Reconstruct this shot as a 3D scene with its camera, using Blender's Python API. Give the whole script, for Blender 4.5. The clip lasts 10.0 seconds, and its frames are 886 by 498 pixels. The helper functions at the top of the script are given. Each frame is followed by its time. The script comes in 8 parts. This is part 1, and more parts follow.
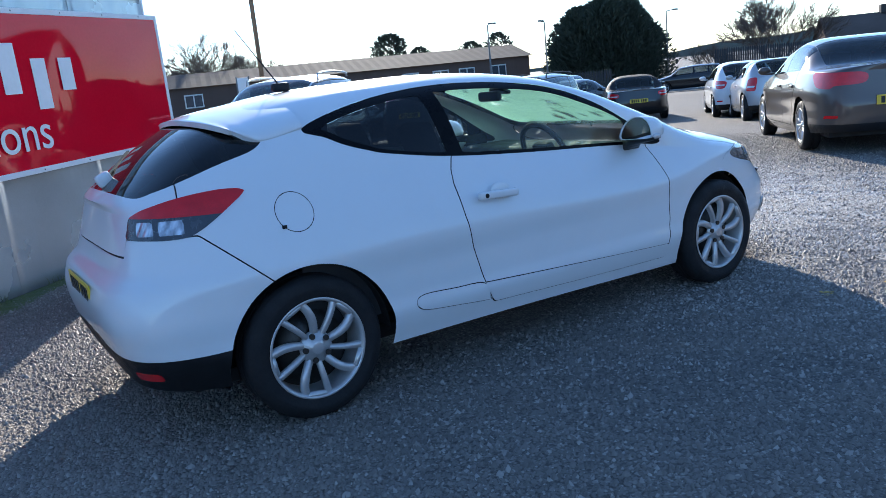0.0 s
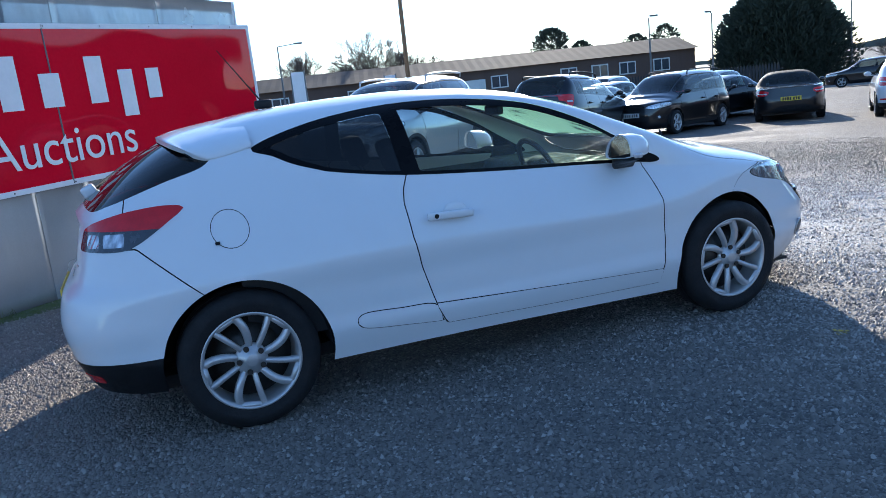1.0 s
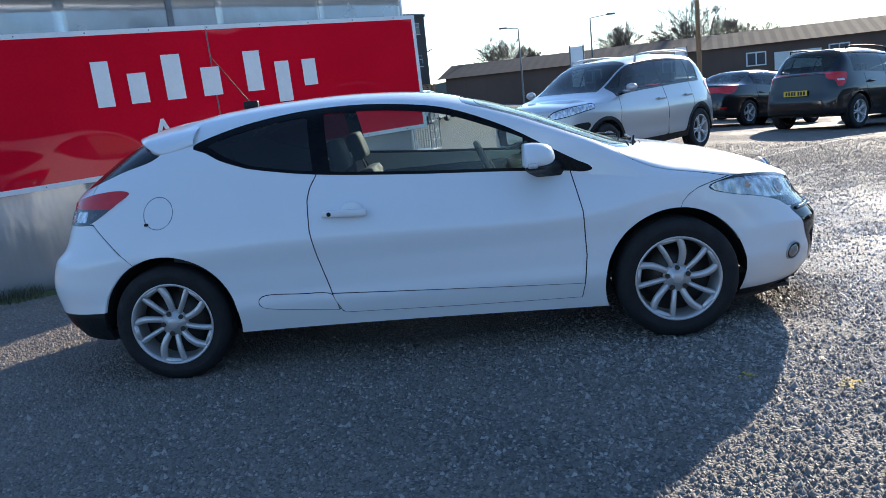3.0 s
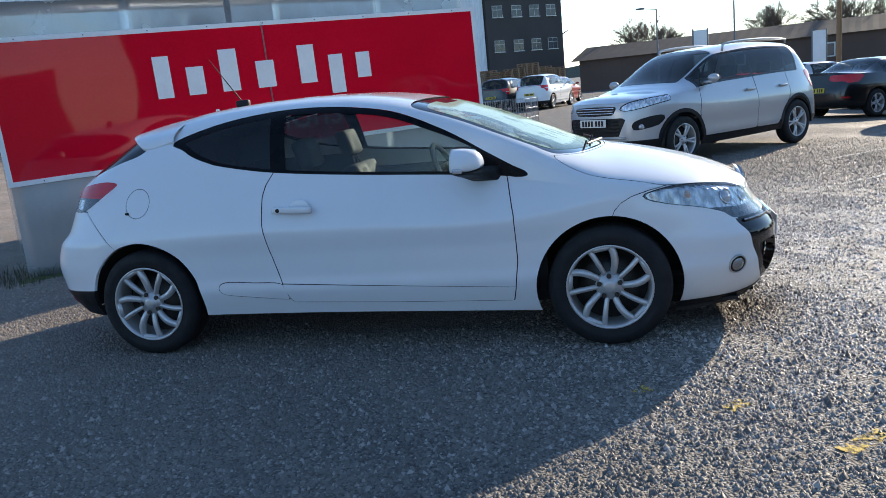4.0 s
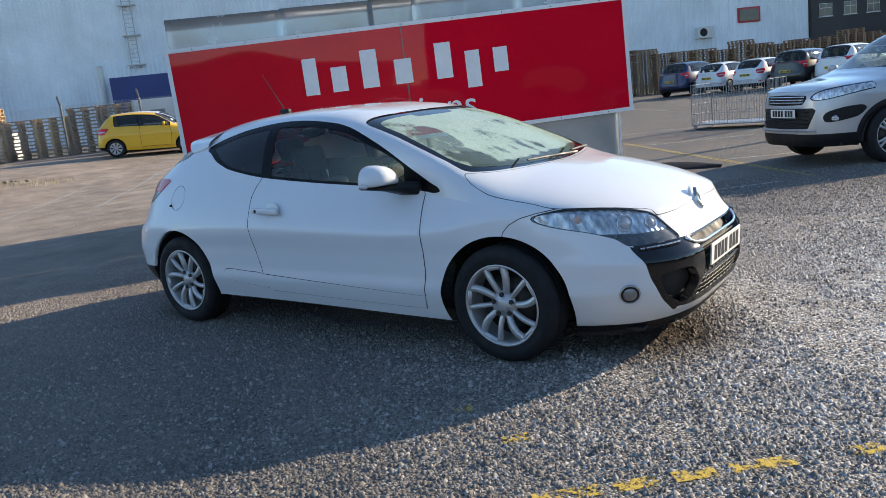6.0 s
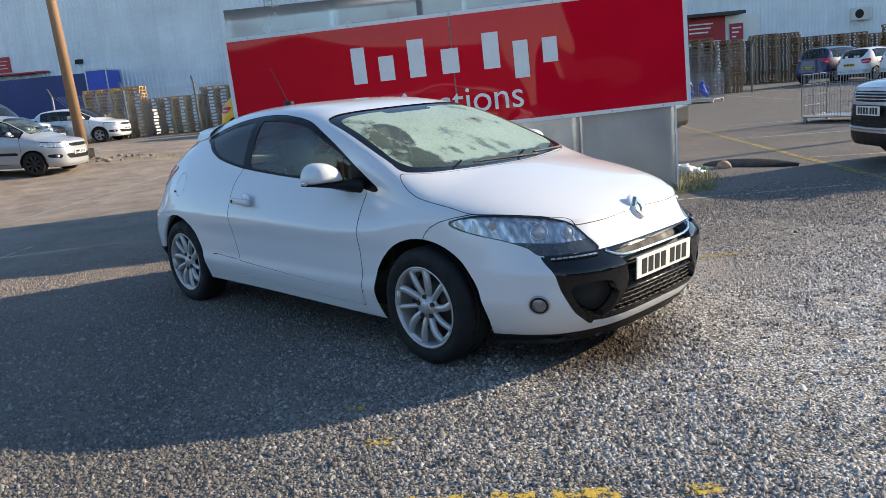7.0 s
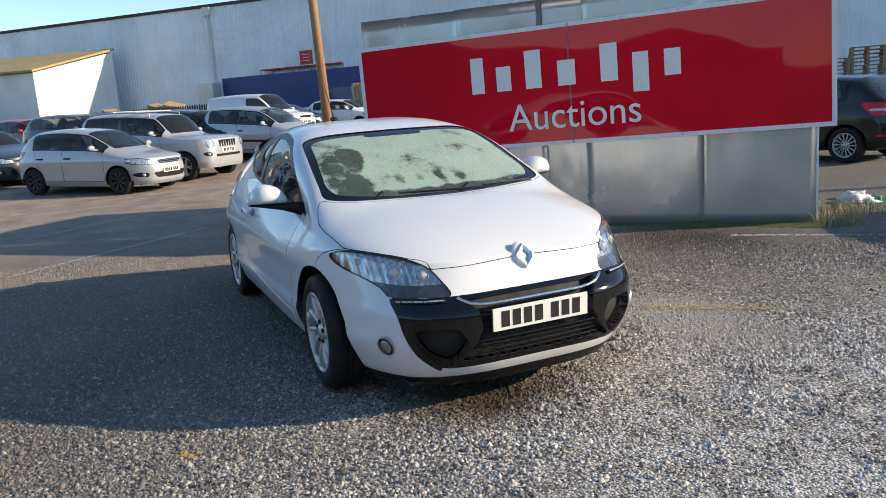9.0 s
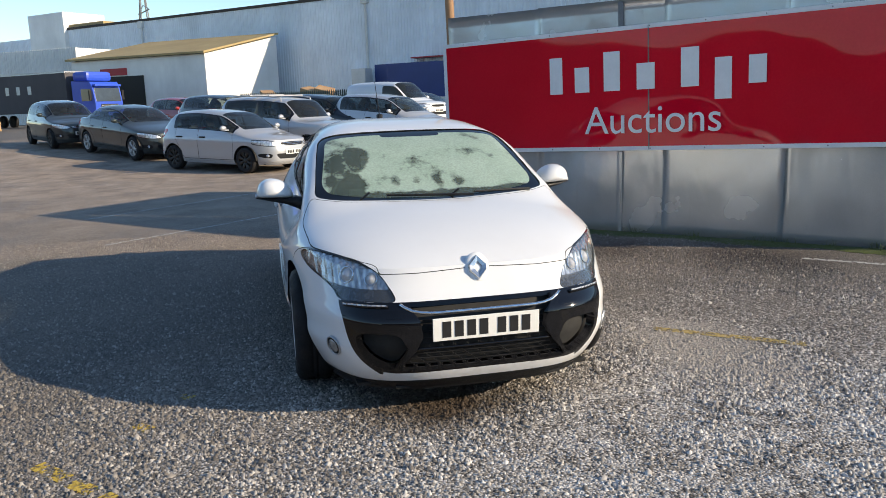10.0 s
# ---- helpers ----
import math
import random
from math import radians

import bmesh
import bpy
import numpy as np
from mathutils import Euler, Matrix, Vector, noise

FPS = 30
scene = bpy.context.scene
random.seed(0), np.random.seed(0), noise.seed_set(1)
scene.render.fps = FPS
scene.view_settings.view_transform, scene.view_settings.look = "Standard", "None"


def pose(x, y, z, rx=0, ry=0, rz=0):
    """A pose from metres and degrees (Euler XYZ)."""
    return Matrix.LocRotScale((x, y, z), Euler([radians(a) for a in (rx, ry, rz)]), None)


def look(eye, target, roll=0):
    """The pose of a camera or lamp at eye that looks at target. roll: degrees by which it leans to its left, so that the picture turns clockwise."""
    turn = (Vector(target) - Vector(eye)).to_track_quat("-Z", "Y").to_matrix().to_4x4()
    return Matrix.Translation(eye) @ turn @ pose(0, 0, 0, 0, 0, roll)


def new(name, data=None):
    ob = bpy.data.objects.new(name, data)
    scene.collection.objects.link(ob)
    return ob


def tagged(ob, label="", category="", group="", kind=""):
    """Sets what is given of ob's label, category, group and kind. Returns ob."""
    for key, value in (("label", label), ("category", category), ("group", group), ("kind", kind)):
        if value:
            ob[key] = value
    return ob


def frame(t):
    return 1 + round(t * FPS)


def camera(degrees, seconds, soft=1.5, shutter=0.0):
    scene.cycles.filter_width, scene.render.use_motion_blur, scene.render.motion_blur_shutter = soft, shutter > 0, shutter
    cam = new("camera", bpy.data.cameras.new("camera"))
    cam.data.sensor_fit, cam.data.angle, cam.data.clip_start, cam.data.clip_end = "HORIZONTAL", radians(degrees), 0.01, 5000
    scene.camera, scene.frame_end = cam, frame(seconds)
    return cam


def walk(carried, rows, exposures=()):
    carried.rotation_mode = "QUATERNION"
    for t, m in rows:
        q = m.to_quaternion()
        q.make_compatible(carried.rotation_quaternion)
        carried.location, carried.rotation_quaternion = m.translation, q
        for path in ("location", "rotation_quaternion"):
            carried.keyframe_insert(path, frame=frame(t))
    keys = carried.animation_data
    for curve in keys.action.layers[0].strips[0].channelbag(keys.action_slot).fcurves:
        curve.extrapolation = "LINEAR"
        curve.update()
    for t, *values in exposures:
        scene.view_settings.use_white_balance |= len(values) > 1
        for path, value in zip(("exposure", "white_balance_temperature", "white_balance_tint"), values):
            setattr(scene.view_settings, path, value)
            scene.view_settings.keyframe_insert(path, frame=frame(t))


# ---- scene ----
cam = camera(58.9, 10.0, soft=0.6)
PATH = [
    (0, (-2.546, -3.844, 1.371), (-1.496, -2.195, 0.948), -5.8),
    (0.5, (-2.106, -4.079, 1.362), (-1.222, -2.333, 0.949), -5.6),
    (1, (-1.646, -4.261, 1.384), (-0.96, -2.425, 0.988), -6.1),
    (1.5, (-1.157, -4.514, 1.391), (-0.682, -2.611, 1.003), -6.0),
    (2, (-0.669, -4.643, 1.361), (-0.389, -2.702, 0.967), -5.2),
    (2.5, (-0.162, -4.766, 1.342), (-0.086, -2.806, 0.953), -5.6),
    (4, (1.42, -4.803, 1.371), (0.961, -2.897, 0.975), -5.6),
    (4.5, (1.905, -4.735, 1.361), (1.268, -2.883, 0.952), -5.2),
    (5, (2.399, -4.593, 1.395), (1.574, -2.817, 0.988), -5.8),
    (5.5, (2.933, -4.428, 1.419), (1.934, -2.74, 1.029), -6.1),
    (7, (4.263, -3.496, 1.418), (2.845, -2.144, 1.018), -5.4),
    (7.5, (4.588, -3.095, 1.449), (3.085, -1.836, 1.055), -4.3),
    (8, (4.91, -2.703, 1.466), (3.28, -1.608, 1.087), -4.5),
    (8.5, (5.154, -2.284, 1.454), (3.431, -1.341, 1.081), -4.3),
    (9, (5.364, -1.837, 1.479), (3.557, -1.06, 1.114), -4.2),
    (9.5, (5.584, -1.399, 1.521), (3.704, -0.813, 1.171), -3.4),
    (10, (5.664, -0.962, 1.518), (3.745, -0.537, 1.148), -1.9),
]
EXPOSURES = [(0.0, 1.10, 6350, 10), (2.5, 1.06, 6700, 10), (4.0, 1.0, 7450, 10), (5.5, 0.96, 7850, 10), (7.5, 0.89, 8150, 10), (10.0, 0.66, 8150, 10)]
walk(cam, [(t, look(eye, target, roll)) for t, eye, target, roll in PATH], EXPOSURES)

# ---- light ----
SUN_AZ, SUN_EL = 60.5, 20.4          # degrees: from +x towards +y, above the ground
world = bpy.data.worlds.new("sky")
scene.world = world
world.use_nodes = True
wn = world.node_tree.nodes
wn.clear()
sky = wn.new("ShaderNodeTexSky")
sky.sky_type = "NISHITA"
sky.sun_disc = False
sky.sun_elevation = radians(SUN_EL)
sky.sun_rotation = radians(90.0 - SUN_AZ)
sky.altitude = 50
sky.air_density = 1.0
sky.dust_density = 0.1
sky.ozone_density = 5.5
bg = wn.new("ShaderNodeBackground")
bg.inputs["Strength"].default_value = 0.158
wo = wn.new("ShaderNodeOutputWorld")
world.node_tree.links.new(sky.outputs[0], bg.inputs[0])
world.node_tree.links.new(bg.outputs[0], wo.inputs[0])
sun = new("sun", bpy.data.lights.new("sun", "SUN"))
sun.data.energy = 4.1
sun.data.angle = radians(0.55)
sun.data.color = (1.0, 0.93, 0.83)
_s = Vector((math.cos(radians(SUN_AZ)) * math.cos(radians(SUN_EL)), math.sin(radians(SUN_AZ)) * math.cos(radians(SUN_EL)), math.sin(radians(SUN_EL))))
sun.matrix_world = look(_s * 60, (0, 0, 0))


# ---- materials ----
def nodes_of(name):
    m = bpy.data.materials.new(name)
    m.use_nodes = True
    nt = m.node_tree
    return m, nt, nt.nodes, nt.links, nt.nodes["Principled BSDF"]


def noise_node(nt, scale, detail=4.0, rough=0.55, coords="Object", stretch=(1, 1, 1)):
    tc = nt.nodes.new("ShaderNodeTexCoord")
    mp = nt.nodes.new("ShaderNodeMapping")
    mp.inputs["Scale"].default_value = stretch
    nz = nt.nodes.new("ShaderNodeTexNoise")
    nz.inputs["Scale"].default_value = scale
    nz.inputs["Detail"].default_value = detail
    nz.inputs["Roughness"].default_value = rough
    nt.links.new(tc.outputs[coords], mp.inputs[0])
    nt.links.new(mp.outputs[0], nz.inputs["Vector"])
    return nz.outputs["Fac"]


def ramp_node(nt, fac, stops):
    r = nt.nodes.new("ShaderNodeValToRGB")
    el = r.color_ramp.elements
    while len(el) < len(stops):
        el.new(0.5)
    for e, (p, c) in zip(el, stops):
        e.position = p
        e.color = c if len(c) == 4 else (*c, 1)
    nt.links.new(fac, r.inputs[0])
    return r.outputs[0]


def mix_node(nt, fac, a, b, mode="MIX"):
    x = nt.nodes.new("ShaderNodeMix")
    x.data_type = "RGBA"
    x.blend_type = mode
    for sock, v in ((x.inputs[0], fac), (x.inputs[6], a), (x.inputs[7], b)):
        if hasattr(v, "links"):
            nt.links.new(v, sock)
        else:
            sock.default_value = v if not isinstance(v, tuple) else (*v[:3], 1)
    return x.outputs[2]


def bump_node(nt, height, strength, distance):
    b = nt.nodes.new("ShaderNodeBump")
    b.inputs["Strength"].default_value = strength
    b.inputs["Distance"].default_value = distance
    nt.links.new(height, b.inputs["Height"])
    return b.outputs[0]


def surface(name, colour, rough=0.5, metal=0.0, vary=0.15, scale=6.0, coat=0.0, bump=0.0, bump_scale=60.0, fine=0.0, spec=0.5, stretch=(1, 1, 1)):
    """A surface with stains at one scale and grain at another."""
    m, nt, nn, ln, p = nodes_of(name)
    a = noise_node(nt, scale, 5, 0.6, stretch=stretch)
    b = noise_node(nt, scale * 9, 3, 0.6, stretch=stretch)
    lo = tuple(c * (1 - vary) for c in colour)
    hi = tuple(min(1, c * (1 + vary)) for c in colour)
    c = ramp_node(nt, a, [(0.3, lo), (0.7, hi)])
    c = mix_node(nt, 0.35, c, ramp_node(nt, b, [(0.3, lo), (0.7, hi)]))
    ln.new(c, p.inputs["Base Color"])
    rr = ramp_node(nt, a, [(0.3, (max(0.02, rough * (1 - vary)),) * 3), (0.7, (min(1, rough * (1 + vary)),) * 3)])
    ln.new(rr, p.inputs["Roughness"])
    p.inputs["Metallic"].default_value = metal
    p.inputs["Specular IOR Level"].default_value = spec
    p.inputs["Coat Weight"].default_value = coat
    p.inputs["Coat Roughness"].default_value = 0.04
    if bump:
        ln.new(bump_node(nt, noise_node(nt, bump_scale, 4, 0.6), bump, 0.01), p.inputs["Normal"])
    return m


def paint(name, colour, metal=0.0, rough=0.35, dirt=0.25):
    """Car paint: a base under clear coat, with road dirt in blotches."""
    m, nt, nn, ln, p = nodes_of(name)
    a = noise_node(nt, 3.5, 6, 0.65)
    b = noise_node(nt, 220.0, 2, 0.5)
    c = mix_node(nt, ramp_node(nt, a, [(0.45, (0, 0, 0)), (0.8, (dirt,) * 3)]), colour, tuple(x * 0.72 + 0.012 for x in colour))
    c = mix_node(nt, ramp_node(nt, b, [(0.62, (0, 0, 0)), (0.78, (dirt * 0.25,) * 3)]), c, (0.2, 0.19, 0.17))
    ln.new(c, p.inputs["Base Color"])
    p.inputs["Metallic"].default_value = metal
    p.inputs["Roughness"].default_value = rough
    p.inputs["Specular IOR Level"].default_value = 0.25
    p.inputs["Coat Weight"].default_value = 0.9
    ln.new(ramp_node(nt, a, [(0.35, (0.02,) * 3), (0.75, (0.07,) * 3)]), p.inputs["Coat Roughness"])
    return m


def pane_gloss(nt, share=1.0):
    """How mirror-like a thin pane is, the same from both of its sides."""
    lw = nt.nodes.new("ShaderNodeLayerWeight")
    lw.inputs[0].default_value = 0.5
    return ramp_node(nt, lw.outputs["Facing"], [(p_, (share * k,) * 3) for p_, k in ((0.0, 0.035), (0.4, 0.05), (0.62, 0.14), (0.78, 0.34), (0.92, 0.64), (1.0, 1.0))])


def clear_glass(name, tint=(0.75, 0.85, 0.82), through_share=0.9):
    """A thin pane: what is behind it, tinted, under a mirror gloss."""
    m, nt, nn, ln, p = nodes_of(name)
    nn.remove(p)
    t = nn.new("ShaderNodeBsdfTransparent")
    t.inputs[0].default_value = (*tint, 1)
    d = nn.new("ShaderNodeBsdfDiffuse")
    d.inputs[0].default_value = (0.3, 0.32, 0.31, 1)
    x0 = nn.new("ShaderNodeMixShader")
    sm = noise_node(nt, 5.0, 5, 0.7)
    ln.new(ramp_node(nt, sm, [(0.4, (1 - through_share,) * 3), (0.8, (min(1, (1 - through_share) * 2.2),) * 3)]), x0.inputs[0])
    ln.new(t.outputs[0], x0.inputs[1])
    ln.new(d.outputs[0], x0.inputs[2])
    g = nn.new("ShaderNodeBsdfGlossy")
    g.inputs["Roughness"].default_value = 0.02
    x = nn.new("ShaderNodeMixShader")
    ln.new(pane_gloss(nt), x.inputs[0])
    ln.new(x0.outputs[0], x.inputs[1])
    ln.new(g.outputs[0], x.inputs[2])
    ln.new(x.outputs[0], nn["Material Output"].inputs[0])
    return m


def dewy_glass():
    """The windscreen: greenish dew, with wiped and dried patches by the driver's side and along the foot."""
    m, nt, nn, ln, p = nodes_of("dew_covered_windscreen")
    nn.remove(p)
    t = nn.new("ShaderNodeBsdfTransparent")
    t.inputs[0].default_value = (0.62, 0.74, 0.68, 1)
    d = nn.new("ShaderNodeBsdfDiffuse")
    big = noise_node(nt, 4.0, 5, 0.65)
    small = noise_node(nt, 75.0, 3, 0.6)
    c = mix_node(nt, 0.35, ramp_node(nt, big, [(0.35, (0.52, 0.74, 0.61)), (0.6, (0.70, 0.93, 0.79))]), ramp_node(nt, small, [(0.35, (0.48, 0.60, 0.50)), (0.65, (0.78, 0.92, 0.80))]))
    ln.new(c, d.inputs[0])
    tc = nn.new("ShaderNodeTexCoord")
    sp = nn.new("ShaderNodeSeparateXYZ")
    ln.new(tc.outputs["Object"], sp.inputs[0])

    def term(sock, mul, add, prev=None):
        k = nn.new("ShaderNodeMath")
        k.operation = "MULTIPLY_ADD"
        ln.new(sock, k.inputs[0])
        k.inputs[1].default_value = mul
        if prev is None:
            k.inputs[2].default_value = add
        else:
            ln.new(prev, k.inputs[2])
        return k.outputs[0]

    flat = nn.new("ShaderNodeMapping")
    flat.inputs["Scale"].default_value = (0, 1, 1)
    ln.new(tc.outputs["Object"], flat.inputs[0])

    def spot(y, z, r0, r1, depth, prev):
        """Thins the dew round a point of the pane."""
        ds = nn.new("ShaderNodeVectorMath")
        ds.operation = "DISTANCE"
        ln.new(flat.outputs[0], ds.inputs[0])
        ds.inputs[1].default_value = (0, y, z)
        return term(ramp_node(nt, ds.outputs["Value"], [(r0, (1,) * 3), (r1, (0,) * 3)]), -depth, 0.0, prev)

    foot = ramp_node(nt, term(sp.outputs["Z"], 1.0, -0.5), [(0.49, (0.5,) * 3), (0.515, (0.0,) * 3)])
    s2 = term(foot, -0.9, 0.0, big)
    s2 = spot(-0.40, 1.185, 0.02, 0.085, 0.5, s2)
    s2 = spot(-0.53, 1.235, 0.03, 0.14, 0.16, s2)
    s2 = spot(-0.53, 1.07, 0.04, 0.13, 0.30, s2)
    s2 = spot(-0.44, 1.055, 0.02, 0.08, 0.3, s2)
    for y in (-0.2, -0.08, 0.05, 0.17):
        s2 = spot(y, 1.045, 0.0, 0.05, 0.22, s2)
    s2 = spot(0.33, 1.10, 0.0, 0.03, 0.25, s2)
    cover = ramp_node(nt, s2, [(0.27, (0.10,) * 3), (0.40, (0.92,) * 3)])
    fac = mix_node(nt, 0.12, cover, ramp_node(nt, small, [(0.3, (0.1,) * 3), (0.6, (1.0,) * 3)]))
    x0 = nn.new("ShaderNodeMixShader")
    tl = nn.new("ShaderNodeBsdfTranslucent")
    ln.new(mix_node(nt, 0.75, c, (0.40, 0.86, 0.50)), tl.inputs[0])
    xd = nn.new("ShaderNodeMixShader")
    xd.inputs[0].default_value = 0.48
    ln.new(d.outputs[0], xd.inputs[1])
    ln.new(tl.outputs[0], xd.inputs[2])
    ln.new(fac, x0.inputs[0])
    ln.new(t.outputs[0], x0.inputs[1])
    ln.new(xd.outputs[0], x0.inputs[2])
    g = nn.new("ShaderNodeBsdfGlossy")
    g.inputs["Roughness"].default_value = 0.06
    x = nn.new("ShaderNodeMixShader")
    ln.new(pane_gloss(nt, 0.55), x.inputs[0])
    ln.new(x0.outputs[0], x.inputs[1])
    ln.new(g.outputs[0], x.inputs[2])
    ln.new(x.outputs[0], nn["Material Output"].inputs[0])
    return m


M_WHITE = paint("white_car_paint", (0.70, 0.71, 0.72), dirt=0.12)
M_SILVER = paint("silver_car_paint", (0.45, 0.46, 0.475), 0.38, 0.34, 0.08)
M_GREY = paint("dark_grey_car_paint", (0.04, 0.048, 0.048), 0.3, 0.35, 0.12)
M_BLACK = paint("black_car_paint", (0.005, 0.0055, 0.007), 0.0, 0.3, 0.06)
M_BRONZE = paint("bronze_brown_car_paint", (0.085, 0.066, 0.056), 0.25, 0.36)
M_YELLOW = paint("yellow_car_paint", (0.75, 0.42, 0.03), 0.0, 0.35)
M_NAVY = paint("dark_blue_car_paint", (0.015, 0.03, 0.09), 0.2, 0.35)
M_MAROON = paint("red_car_paint", (0.35, 0.03, 0.03), 0.1, 0.35)
M_PLASTIC = surface("black_plastic", (0.012, 0.0125, 0.014), 0.5, vary=0.3, scale=14, bump=0.12, bump_scale=400, spec=0.25)
M_GLOSS = surface("gloss_black_plastic", (0.004, 0.004, 0.005), 0.07, vary=0.3, scale=10, coat=0.0, spec=0.5)
M_SURROUND = surface("satin_black_window_trim", (0.004, 0.004, 0.005), 0.3, vary=0.3, scale=10, spec=0.10)
M_GAP = surface("panel_gap", (0.006, 0.006, 0.007), 0.9, vary=0.2)
M_UNDER = surface("underbody", (0.012, 0.012, 0.012), 0.9, vary=0.4, scale=8)
M_TYRE = surface("tyre_rubber", (0.014, 0.014, 0.015), 0.75, vary=0.35, scale=9, bump=0.25, bump_scale=90, spec=0.3)
M_RIM = surface("silver_alloy", (0.50, 0.49, 0.485), 0.38, 0.5, vary=0.12, scale=12, coat=0.3)
M_STEEL = surface("galvanised_steel", (0.40, 0.41, 0.42), 0.45, 0.7, vary=0.25, scale=10)
M_COVER = surface("grey_wheel_cover", (0.42, 0.43, 0.44), 0.5, vary=0.15, scale=12)
M_DARKMETAL = surface("brake_metal", (0.06, 0.055, 0.05), 0.5, 0.8, vary=0.4, scale=10)
M_CHROME = surface("chrome", (0.75, 0.76, 0.78), 0.08, 1.0, vary=0.05)
M_BADGE = surface("dull_chrome_badge", (0.50, 0.51, 0.52), 0.22, 1.0, vary=0.08)
M_MIRROR = surface("mirror_glass", (0.8, 0.82, 0.84), 0.02, 1.0, vary=0.02)
M_SEAT = surface("dark_seat_cloth", (0.016, 0.016, 0.018), 0.85, vary=0.3, scale=20, bump=0.2, bump_scale=300)
M_TRIM = surface("interior_trim", (0.035, 0.036, 0.038), 0.7, vary=0.3, scale=12)
M_GLASS = clear_glass("clear_car_glass", (0.82, 0.90, 0.87), 0.985)
M_TINT = clear_glass("dark_privacy_glass", (0.06, 0.066, 0.072), 0.985)
M_CARGLASS = clear_glass("car_window_glass", (0.38, 0.44, 0.44), 0.97)
M_LENS = clear_glass("headlamp_lens", (0.9, 0.92, 0.93), 0.97)
M_DEW = dewy_glass()
M_REDLENS = surface("red_lamp_lens", (0.62, 0.008, 0.014), 0.14, vary=0.2, scale=18, coat=0.35)
M_AMBER = surface("amber_lens", (0.7, 0.25, 0.03), 0.15, vary=0.2, scale=18, coat=0.5)
M_CLEARLENS = surface("pale_lamp_lens", (0.5, 0.5, 0.52), 0.1, 0.2, vary=0.4, scale=24, coat=0.8)
M_PLATEW = surface("white_number_plate", (0.75, 0.75, 0.72), 0.35, vary=0.06, scale=12)
M_PLATEY = surface("yellow_number_plate", (0.75, 0.52, 0.05), 0.35, vary=0.06, scale=12)
M_INK = surface("black_lettering", (0.012, 0.012, 0.013), 0.5, vary=0.2)


# ---- mesh helpers ----
def mesh_from(name, verts, faces, smooth=True, normals=None):
    me = bpy.data.meshes.new(name)
    me.from_pydata([tuple(map(float, v)) for v in verts], [], [tuple(map(int, f)) for f in faces])
    me.validate()
    if smooth:
        me.polygons.foreach_set("use_smooth", [True] * len(me.polygons))
    if normals is not None and len(normals) == len(me.vertices):
        me.normals_split_custom_set_from_vertices([tuple(map(float, n)) for n in normals])
    me.update()
    return me


def piece(name, me, material, parent=None, label="", m=None):
    ob = new(name, me)
    if material is not None and not me.materials:
        me.materials.append(material)
    if parent is not None:
        ob.parent = parent
    if m is not None:
        ob.matrix_basis = m
    if label:
        ob["label"] = label
    return ob


def part(name, bm, material, parent=None, label="", smooth=False, m=None):
    me = bpy.data.meshes.new(name)
    bm.normal_update()
    bm.to_mesh(me)
    bm.free()
    if smooth:
        me.polygons.foreach_set("use_smooth", [True] * len(me.polygons))
    return piece(name, me, material, parent, label, m)


def thing(name, label, category, m=None, group="", kind=""):
    ob = new(name)
    ob.empty_display_size = 0.2
    if m is not None:
        ob.matrix_basis = m
    return tagged(ob, label, category, group, kind)


def box_bm(bm, x0, x1, y0, y1, z0, z1, m=None, bevel=0.0):
    r = bmesh.ops.create_cube(bm, size=1.0)
    vs = r["verts"]
    for v in vs:
        v.co = Vector(((x0 + x1) / 2 + v.co.x * (x1 - x0), (y0 + y1) / 2 + v.co.y * (y1 - y0), (z0 + z1) / 2 + v.co.z * (z1 - z0)))
        if m is not None:
            v.co = m @ v.co
    if bevel:
        es = list({e for v in vs for e in v.link_edges})
        bmesh.ops.bevel(bm, geom=es, offset=bevel, segments=2, affect="EDGES", profile=0.6)
    return bm


def box(x0, x1, y0, y1, z0, z1, m=None, bevel=0.0):
    return box_bm(bmesh.new(), x0, x1, y0, y1, z0, z1, m, bevel)


def rod_bm(bm, a, b, r0, r1=None, n=8):
    """A tapered round rod from a to b."""
    a, b = Vector(a), Vector(b)
    r1 = r0 if r1 is None else r1
    d = (b - a)
    q = d.to_track_quat("Z", "Y")
    ring = []
    for p, r in ((a, r0), (b, r1)):
        ring.append([bm.verts.new(p + q @ Vector((r * math.cos(2 * math.pi * k / n), r * math.sin(2 * math.pi * k / n), 0))) for k in range(n)])
    for k in range(n):
        bm.faces.new((ring[0][k], ring[0][(k + 1) % n], ring[1][(k + 1) % n], ring[1][k]))
    bm.faces.new(ring[1])
    bm.faces.new(ring[0][::-1])
    return bm


def rod(a, b, r0, r1=None, n=8):
    return rod_bm(bmesh.new(), a, b, r0, r1, n)


